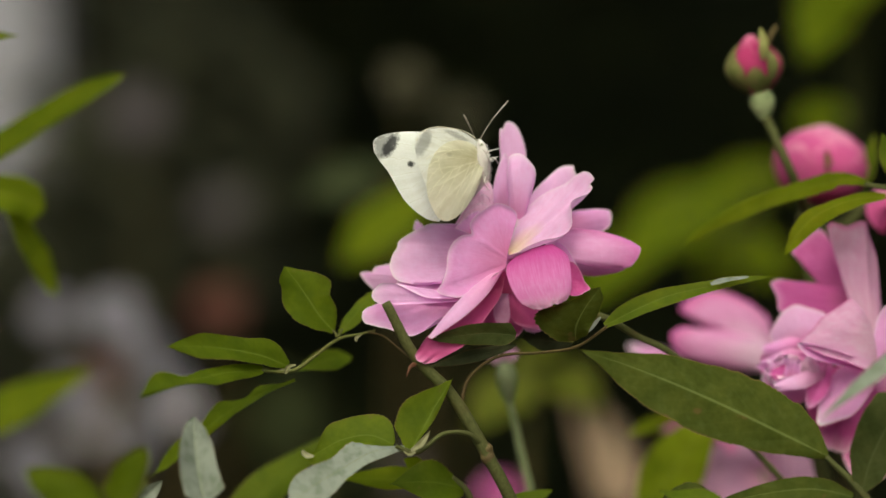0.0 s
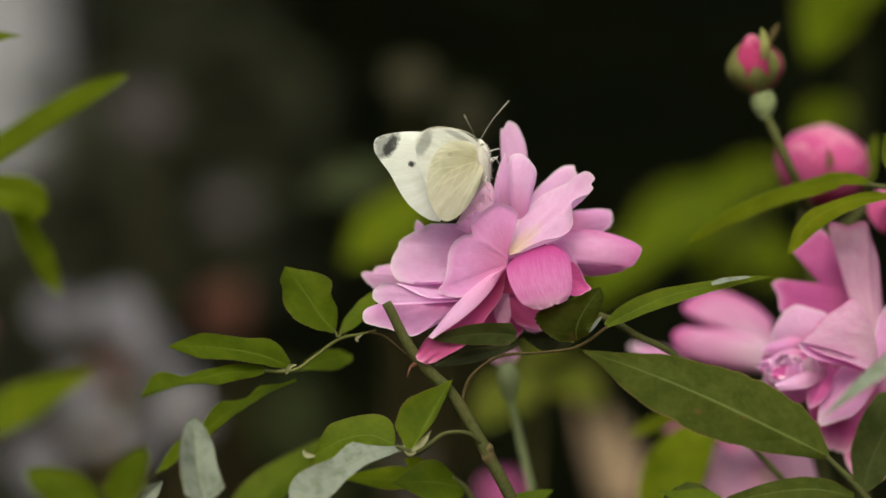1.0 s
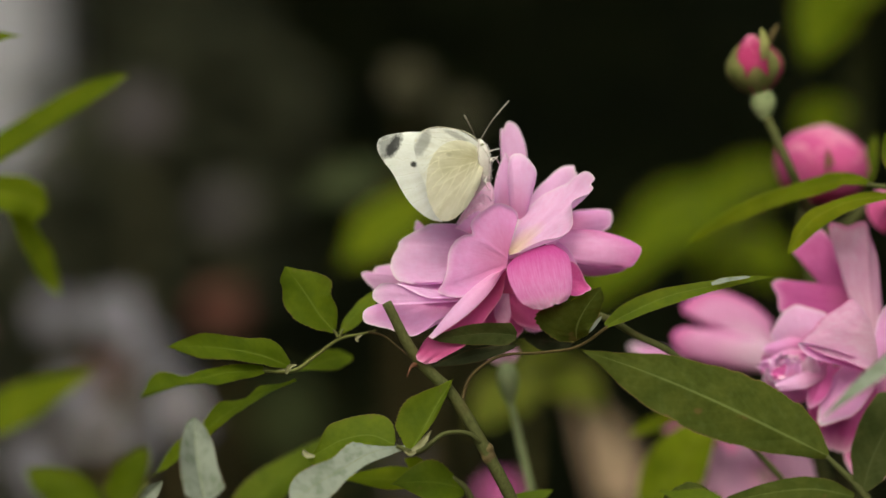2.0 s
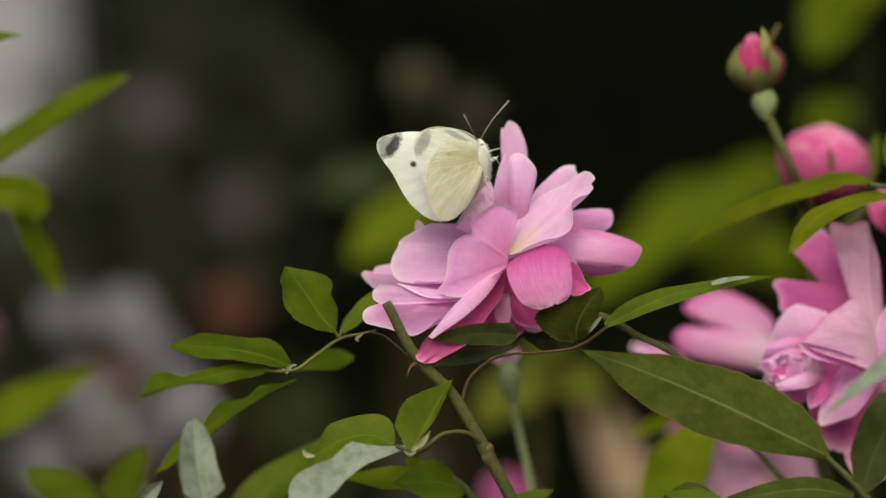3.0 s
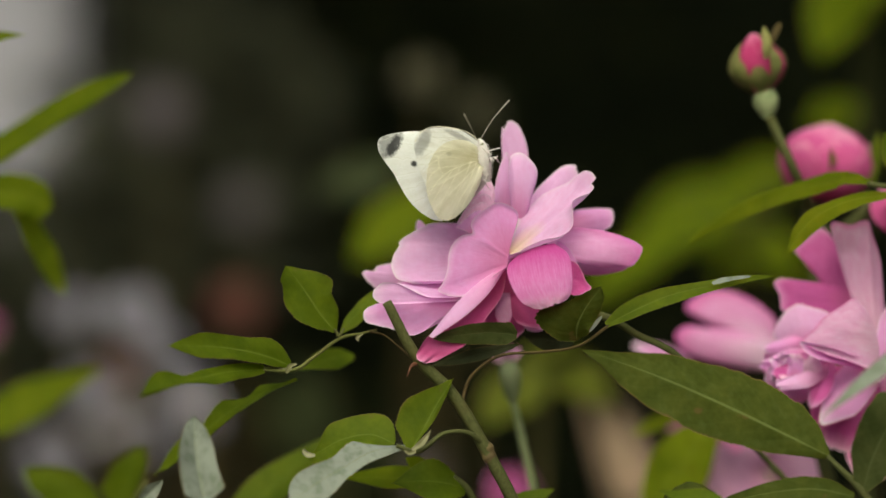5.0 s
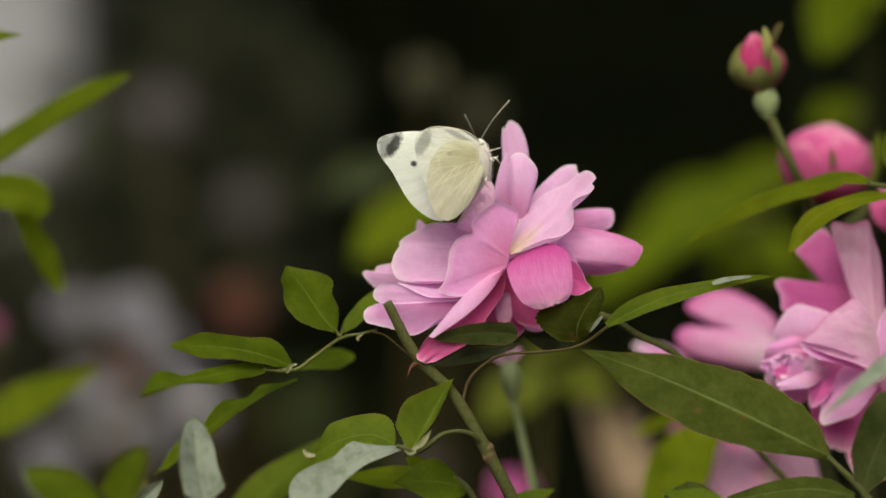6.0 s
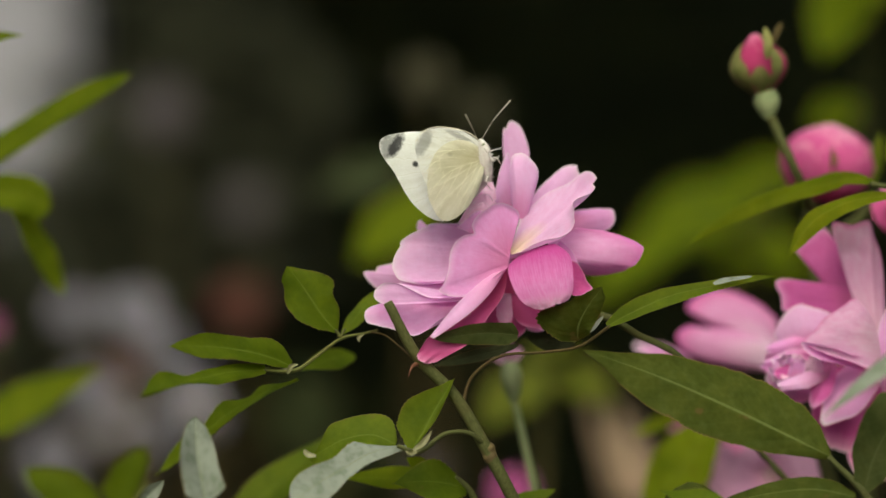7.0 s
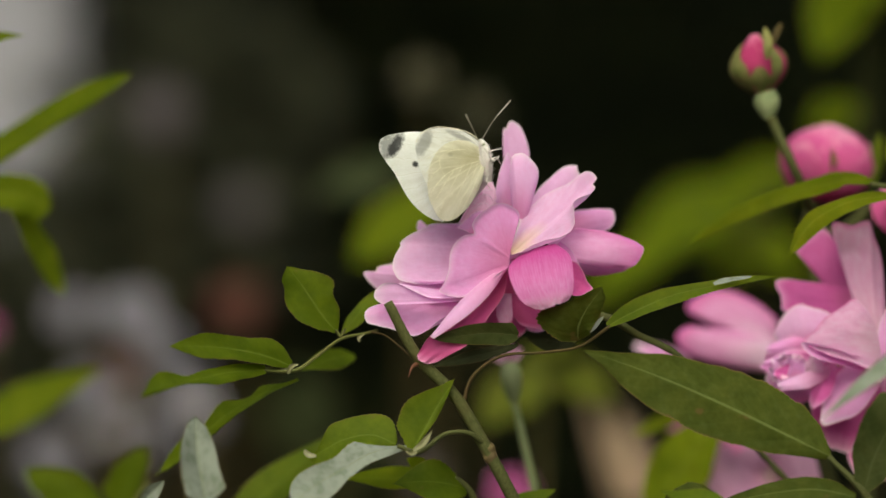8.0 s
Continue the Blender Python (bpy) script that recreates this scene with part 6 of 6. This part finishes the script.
# Grey puts shade into white petals; the last two only brighten a gap.
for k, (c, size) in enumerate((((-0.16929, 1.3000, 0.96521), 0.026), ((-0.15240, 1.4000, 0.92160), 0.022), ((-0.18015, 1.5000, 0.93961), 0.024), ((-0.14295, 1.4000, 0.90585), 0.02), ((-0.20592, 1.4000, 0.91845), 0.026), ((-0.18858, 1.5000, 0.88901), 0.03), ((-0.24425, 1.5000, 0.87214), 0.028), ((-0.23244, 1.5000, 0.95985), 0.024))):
    far_bloom(c, size, SHADED_WHITE, "white rose further back, shade painted in as grey", 331 + 13 * k)
# Paler grey paints light into these copies.
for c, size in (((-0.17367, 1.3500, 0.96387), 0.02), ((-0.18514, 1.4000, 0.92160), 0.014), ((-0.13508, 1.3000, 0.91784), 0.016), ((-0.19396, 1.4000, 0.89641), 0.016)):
    far_bloom(c, size, LIT_WHITE, "white rose further back, light painted in as paler grey", 511 + round(1000 * size))
# Grey blurs built as flower heads; dark petals paint in their shade.
far_bloom((-0.24245, 2.0000, 1.10616), 0.04, SHADED_GREY, "grey blur built as a flower head, shade painted in", 561)
far_bloom((-0.01882, 1.3500, 0.87825), 0.02, SHADED_GREY, "grey blur built as a flower head, shade painted in", 581)
far_bloom((-0.18373, 2.1000, 1.03259), 0.034, SHADED_GREY, "grey blur built as a flower head, shade painted in", 571)
far_bloom((-0.18861, 1.4000, 0.93104), 0.02, REDPETAL, "dull red rose further back, shade painted in", 421)
far_bloom((-0.22600, 1.2000, 0.96114), 0.009, DEEP, "magenta rose further back in the bed", 371)
far_bloom((0.02204, 1.0000, 0.90262), 0.014, DEEP, "magenta rose further back in the bed", 381)


# ---- the butterfly ----
WING_ROOT = (0.00952, 0.5800, 1.02061)


def wing_sheet(root, slope, angles, reach, lift=0.0, n=16, m=64):
    """A wing fanned about its root. angles: first and last, in degrees, from straight left upwards; reach: its radii between them;
    slope: how far it turns towards the viewer per metre across and up. A second map, "flat", holds centimetres from the root."""
    rows, flat = [], []
    for i in range(n + 1):
        v = i / n
        row = []
        for j in range(m + 1):
            u = j / m
            a = radians(angles[0] + (angles[1] - angles[0]) * u)
            r = smooth_values(reach, u) * v
            dx, dz = -r * math.cos(a), r * math.sin(a)
            dy = slope[0] * dx + slope[1] * dz - 0.0007 * math.sin(math.pi * v) + 0.00003 * math.cos(u * 57) * v + lift
            row.append(Vector(root) + Vector((dx, dy, dz)))
            flat.append((-dx * 100, dz * 100))
        rows.append(row)
    bm = sheet(rows)
    layer = bm.loops.layers.uv.new("flat")
    bm.verts.index_update()
    for f in bm.faces:
        for loop in f.loops:
            loop[layer].uv = flat[loop.vert.index]
    return bm


def wing_material(name, ground, disc, marks, share, veins=9.0, vein=0.3, vein_colour=(0.5, 0.47, 0.3), fade=0.0, mottle=0.4):
    """ground: wing colour; disc: colour of the inner field; marks: dark scales as (x, y, long, broad, turn, strength), in centimetres and degrees."""
    mat, n, l, bsdf = material(name, 0.75, 0.15)
    uv, u, v = uv_axes(n, l)
    flat = n.new("ShaderNodeUVMap")
    flat.uv_map = "flat"
    fine, coarse = grain(n, l, 2600, 3), grain(n, l, 420, 3)
    c = blend(n, l, "MIX", ramp(n, l, v, [(0.3, (1, 1, 1)), (0.75, (0.35, 0.35, 0.35)), (1.0, (0, 0, 0))]), ground, disc)
    c = blend(n, l, "MIX", calc(n, l, "MULTIPLY", ramp(n, l, u, [(0.1, (1, 1, 1)), (0.5, (0, 0, 0))]), fade), c, (0.88, 0.87, 0.78))
    c = blend(n, l, "MULTIPLY", mottle, c, ramp(n, l, coarse, [(0.3, (0.86, 0.86, 0.8)), (0.7, (1, 1, 1))]))
    c = blend(n, l, "MULTIPLY", 0.2, c, ramp(n, l, fine, [(0.3, (0.75, 0.75, 0.7)), (0.7, (1, 1, 1))]))
    bent = calc(n, l, "ADD", calc(n, l, "MULTIPLY", u, veins), calc(n, l, "MULTIPLY", coarse, 0.5))
    wave = calc(n, l, "ABSOLUTE", calc(n, l, "SUBTRACT", calc(n, l, "FRACT", bent), 0.5))
    # Cells darken between veins to paint in the shade beside raised ridges.
    c = blend(n, l, "MULTIPLY", calc(n, l, "MULTIPLY", ramp(n, l, v, [(0.3, (0, 0, 0)), (0.75, (1, 1, 1))]), vein * 0.7), c, ramp(n, l, wave, [(0.04, (1, 1, 1)), (0.42, (0.76, 0.74, 0.68))]))
    line = calc(n, l, "LESS_THAN", calc(n, l, "MULTIPLY", wave, calc(n, l, "ADD", v, 0.15)), 0.022)
    c = blend(n, l, "MIX", calc(n, l, "MULTIPLY", line, vein), c, vein_colour)
    rays = n.new("ShaderNodeMapping")
    rays.inputs["Scale"].default_value = (34, 1.6, 1)
    l.new(uv, rays.inputs[0])
    c = blend(n, l, "MULTIPLY", vein, c, ramp(n, l, grain(n, l, 1.0, 4, rays.outputs[0]), [(0.4, (0.8, 0.77, 0.7)), (0.6, (1, 1, 1))]))
    for x, y, long, broad, turn, strength in marks:
        m = n.new("ShaderNodeMapping")
        m.vector_type = "TEXTURE"
        m.inputs["Location"].default_value = (x, y, 0)
        m.inputs["Rotation"].default_value = (0, 0, radians(turn))
        m.inputs["Scale"].default_value = (long, broad, 1)
        l.new(flat.outputs[0], m.inputs[0])
        size = n.new("ShaderNodeVectorMath")
        size.operation = "LENGTH"
        l.new(m.outputs[0], size.inputs[0])
        far = calc(n, l, "ADD", size.outputs["Value"], calc(n, l, "MULTIPLY", calc(n, l, "SUBTRACT", coarse, 0.5), 1.2))
        far = calc(n, l, "ADD", far, calc(n, l, "MULTIPLY", calc(n, l, "SUBTRACT", fine, 0.5), 0.5))
        dark = ramp(n, l, far, [(0.55, (1, 1, 1)), (1.0, (0, 0, 0))])
        c = blend(n, l, "MIX", calc(n, l, "MULTIPLY", dark, strength), c, (0.03, 0.03, 0.034))
    sheer(mat, n, l, bsdf, c, c, share, wave, 0.06, 0.0002)
    return mat


FUR = plain_material("pale fur", (0.86, 0.79, 0.8), (0.96, 0.93, 0.92), 900, 0.95, 0.1, 0.6, 0.00006)
HORN = plain_material("feeler grey", (0.3, 0.27, 0.22), (0.5, 0.47, 0.42), 900, 0.7, dist=0.00003)
EYE = plain_material("eye green", (0.18, 0.22, 0.1), (0.3, 0.32, 0.18), 900, 0.3, 0.5, dist=0.00002)
FORE_TOP = wing_material("forewing upper side", (0.95, 0.97, 1.0), (0.94, 0.96, 0.98), [(2.17, 0.38, 0.36, 0.17, -55, 0.9), (2.34, 0.36, 0.46, 0.27, -55, 0.6), (1.696, -0.091, 0.117, 0.104, 0, 0.96)], 0.3, 8.0, 0.2)
FORE_LOW = wing_material("forewing under side", (0.94, 0.95, 0.96), (0.93, 0.94, 0.92), [(1.42, 0.36, 0.48, 0.17, -62, 0.46), (0.6, 0.53, 0.38, 0.075, 26, 0.45)], 0.45, 8.0, 0.3)
HIND_LOW = wing_material("hindwing under side", (0.77, 0.74, 0.64), (0.67, 0.63, 0.45), [(0.809, 0.104, 0.078, 0.052, 0, 0.18)], 0.42, 9.0, 0.4, (0.93, 0.91, 0.78), 0.6, 0.9)


VEIN = plain_material("vein cream", (0.82, 0.78, 0.6), (0.9, 0.87, 0.72), 900, 0.8, 0.1, dist=0.00002)
FINE_VEIN = plain_material("vein grey", (0.62, 0.6, 0.54), (0.78, 0.77, 0.7), 900, 0.8, 0.1, dist=0.00002)


def furry(bm, count, length, seed):
    """Adds fine hairs that stand out from a body."""
    rnd = random.Random(seed)
    bm.normal_update()
    roots = [(f.calc_center_median(), f.normal.copy()) for f in bm.faces]
    middle = sum((r[0] for r in roots), Vector()) / len(roots)
    for _ in range(count):
        c, nor = rnd.choice(roots)
        if nor.dot(c - middle) < 0:
            nor = -nor
        d = (nor + Vector((rnd.uniform(-0.6, 0.6), rnd.uniform(-0.6, 0.6), rnd.uniform(-0.7, 0.3)))).normalized()
        s = d.cross(Vector((rnd.random(), rnd.random(), rnd.random()))).normalized() * length * 0.07
        p = c + Vector((rnd.uniform(-1, 1), rnd.uniform(-1, 1), rnd.uniform(-1, 1))) * length * 0.25
        bm.faces.new([bm.verts.new(q) for q in (p - s, p + s, p + d * length * rnd.uniform(0.5, 1.1))])
    return bm


def wing_vein(wing, slope, points, radius, lift, mat):
    """A raised vein on a wing, drawn through places (across, up) in units of 0.13 mm from the wing's root."""
    s = 0.00013
    path = []
    for x, z in points:
        v = min(math.hypot(x, z) / 118, 1)
        path.append(Vector(WING_ROOT) + Vector((x * s, slope * x * s - 0.0007 * math.sin(math.pi * v) + lift, z * s)))
    part("vein", tube(path, [radius, 0.8 * radius, 0.5 * radius], 6, count=16), mat, wing)


def butterfly():
    bug = thing("butterfly", (0.01028, 0.5860, 1.01463), "small white butterfly with half-raised wings feeding on the pink rose", "butterfly")
    s = 0.00013
    R = Vector(WING_ROOT)
    part("thorax", furry(lathe((0.01019, 0.5810, 1.01555), (0.00869, 0.5770, 1.02401), [2 * s, 8 * s, 11 * s, 10 * s, 6 * s], 12, 0.08), 1100, 6 * s, 1), FUR, bug, "furry pale thorax")
    part("abdomen", lathe((0.01000, 0.5850, 1.01697), (0.00428, 0.5940, 1.00975), [7 * s, 8 * s, 6 * s, 2 * s], 12, 0.05), FUR, bug, "slender pale abdomen")
    head = part("head", lathe((0.00938, 0.5790, 1.02279), (0.00805, 0.5770, 1.02518), [5 * s, 7 * s, 6 * s, 2 * s], 12, 0.06), FUR, bug)
    part("eye", lathe((0.00896, 0.5775, 1.02377), (0.00856, 0.5768, 1.02400), [3 * s, 3.5 * s, 1 * s], 10), EYE, head)
    for base, mid, tip in (((0.00767, 0.5780, 1.02483), (0.00633, 0.5740, 1.02750), (0.00476, 0.5720, 1.03049)), ((0.00845, 0.5780, 1.02509), (0.01096, 0.5800, 1.02935), (0.01508, 0.5830, 1.03435))):
        part("antenna", tube([base, mid, tip], [0.7 * s, 0.6 * s, 0.8 * s, 1.5 * s], 6), HORN, head)
    for knee in ([(0.00988, 0.5780, 1.02197), (0.01084, 0.5740, 1.02246), (0.01295, 0.5760, 1.02306)], [(0.01040, 0.5780, 1.02041), (0.01162, 0.5740, 1.02091), (0.01278, 0.5800, 1.01970)], [(0.01066, 0.5780, 1.02093), (0.01134, 0.5730, 1.02023), (0.01239, 0.5740, 1.02117)], [(0.00991, 0.5800, 1.01683), (0.00947, 0.5770, 1.01544), (0.01039, 0.5850, 1.01395)]):
        part("leg", tube(knee, [1.3 * s, 1.0 * s, 0.7 * s], 6), FUR, bug)
    part("proboscis", tube([(0.00882, 0.5770, 1.02323), (0.01007, 0.5740, 1.02143), (0.01101, 0.5830, 1.01849)], [0.5 * s, 0.4 * s], 6), HORN, head)
    far = part("forewing", wing_sheet(R, (-0.12, 0.0), (-54, 30), [q * s for q in (136, 144, 149, 153, 157, 160, 163, 167, 174, 187, 199, 197, 163, 126, 92)], 0.002), FORE_TOP, bug, "white forewing with a dark tip and one black spot", hinge=R)
    part("hindwing", wing_sheet(R, (-0.1, 0.0), (-62, -10), [100 * s, 112 * s, 110 * s, 100 * s], 0.003), FORE_LOW, bug, hinge=R)
    near = part("forewing", wing_sheet(R, (0.3, 0.0), (-40, 80), [116 * s, 113 * s, 119 * s, 125 * s, 86 * s, 46 * s, 18 * s], -0.0005), FORE_LOW, bug, "white forewing with a faint grey tip", hinge=R)
    hind = part("hindwing", wing_sheet(R, (0.36, 0.0), (-80, 60), [40 * s, 126 * s, 124 * s, 108 * s, 93 * s, 76 * s, 52 * s, 22 * s], -0.0014), HIND_LOW, bug, "pale yellow hindwing with fine veins", hinge=R)
    # cell and branching veins of the hindwing
    for line in ([(-4, 4), (-30, 16), (-58, 15), (-80, 4)], [(-8, -2), (-34, -10), (-58, -20), (-72, -30)], [(-80, 4), (-80, -12), (-72, -30)],
                 [(-58, 15), (-82, 12), (-102, 0)], [(-80, -2), (-94, -10), (-105, -28)], [(-79, -16), (-92, -28), (-103, -48)],
                 [(-72, -30), (-88, -48), (-99, -68)], [(-56, -20), (-74, -48), (-93, -82)], [(-42, -14), (-62, -52), (-84, -98)],
                 [(-24, -6), (-44, -52), (-73, -109)], [(-14, -6), (-32, -52), (-64, -110)], [(-8, -10), (-24, -54), (-52, -106)]):
        wing_vein(hind, 0.36, line, 0.000068, -0.00142, VEIN)
    # veins and pale front edge of the forewing
    for line in ([(-6, 28), (-28, 46), (-60, 55), (-92, 56), (-112, 46), (-121, 30)],):
        wing_vein(near, 0.3, line, 0.00011, -0.00052, VEIN)
    for line in ([(-12, 24), (-46, 44), (-84, 47), (-106, 48)], [(-40, 36), (-80, 38), (-114, 38)], [(-60, 34), (-94, 26), (-118, 20)],
                 [(-78, 18), (-98, 8), (-116, -4)], [(-78, 4), (-96, -8), (-112, -24)]):
        wing_vein(near, 0.3, line, 0.00006, -0.00054, FINE_VEIN)
    for line in ([(-112, -10), (-140, -22), (-160, -38)], [(-110, -30), (-128, -46), (-146, -58)], [(-118, 6), (-150, 0), (-176, -10)],
                 [(-104, -48), (-120, -64), (-132, -76)], [(-120, 28), (-160, 26), (-190, 14)], [(-118, 44), (-160, 44), (-190, 36)]):
        wing_vein(far, -0.12, line, 0.00006, 0.00190, FINE_VEIN)
    return bug, far, near, hind


BUTTERFLY, FAR_WING, NEAR_WING, HIND_WING = butterfly()


def glassy_wing():
    """A clear insect wing: mostly see-through, with a faint grey film."""
    mat, n, l, bsdf = material("clear wing", 0.3, 0.4)
    l.new(ramp(n, l, grain(n, l, 900, 3), [(0.3, (0.25, 0.24, 0.22)), (0.7, (0.45, 0.44, 0.42))]), bsdf.inputs["Base Color"])
    clear, mix = n.new("ShaderNodeBsdfTransparent"), n.new("ShaderNodeMixShader")
    mix.inputs[0].default_value = 0.72
    l.new(bsdf.outputs[0], mix.inputs[1])
    l.new(clear.outputs[0], mix.inputs[2])
    l.new(mix.outputs[0], n["Material Output"].inputs[0])
    return mat


FLY_WING = glassy_wing()
FLY_BODY = plain_material("fly body", (0.07, 0.066, 0.055), (0.17, 0.155, 0.115), 700, 0.5, 0.4, dist=0.00005)


def hoverfly():
    fly = thing("hoverfly", (0, 0, 0), "tiny grey-brown hoverfly with clear wings in flight", "fly")
    part("body", lathe((0, 0.003, 0), (0, -0.003, 0.0004), [0.0003, 0.0011, 0.0012, 0.0009, 0.0011, 0.0006], 10), FLY_BODY, fly)
    for side in (-1, 1):
        part("wing", leaf_sheet((side * 0.0006, -0.0008, 0.0008), (side * 0.0048, 0.0002, 0.0010), 0.0018, face=(0, -0.6, 0.8), teeth=1, n=10, m=4), FLY_WING, fly)
    return fly


FLY = hoverfly()


def motions():
    # shoots that stir in the air, turning a few hundredths of a degree at the root
    for root, size, beat in ((ARCHED, 0.02, ((0, 0), (0.5, -0.4), (1.0, 1), (2.8, 1.2), (3.5, 0.8), (4.2, -0.4), (5.8, 0.2), (6.5, -0.7), (7.0, 1), (8.0, 1))),
                             (FAR_LEFT, 0.03, ((0, 0), (0.5, 0), (1.0, 1), (2.8, 0.8), (4.0, 0.6), (4.5, 1.2), (5.8, 0.6), (6.5, -0.4), (7.0, 0), (7.5, 1.6), (8.0, 0.2)))):
        at = root.location.copy()
        walk(root, [(t, pose(at.x, at.y, at.z, 0, size * a, 0)) for t, a in beat])
    # the wings sway by a few degrees as it feeds
    R = Vector(WING_ROOT) - Vector(BUTTERFLY.location)
    sway = ((0.0, 0.0), (1.0, 0.0), (1.5, 1.0), (2.8, 0.7), (3.5, 1.1), (4.5, 1.0), (6.0, 0.7), (6.5, 0.9), (7.0, 1.0), (8.0, 0.9))
    for wing, turn in ((FAR_WING, -7.0), (NEAR_WING, -5.0), (HIND_WING, -3.0)):
        walk(wing, [(t, pose(R.x, R.y, R.z, 0, 0, turn * a)) for t, a in sway])
    walk(FLY, [
        (0.0, pose(-0.1208, 0.65, 1.0031)), (5.8, pose(-0.1208, 0.65, 1.0031)), (6.0, pose(*(-0.12199, 0.6000, 0.95695))), (6.1, pose(*(-0.08199, 0.5750, 0.96470))), (6.2, pose(*(-0.05179, 0.5700, 0.97987), 0, 0, -30)),
        (6.3, pose(*(-0.05641, 0.6000, 0.95290), 0, 0, 20)), (6.4, pose(*(-0.04291, 0.6000, 0.94724))), (6.5, pose(*(-0.04448, 0.5650, 0.97166), 0, 0, 40)), (6.6, pose(*(-0.09966, 0.5800, 0.98552), 0, 20, 40)), (6.8, pose(*(-0.11794, 0.6000, 1.00013))), (7.0, pose(-0.1208, 0.65, 1.0031)), (8.0, pose(-0.1208, 0.65, 1.0031))])


motions()
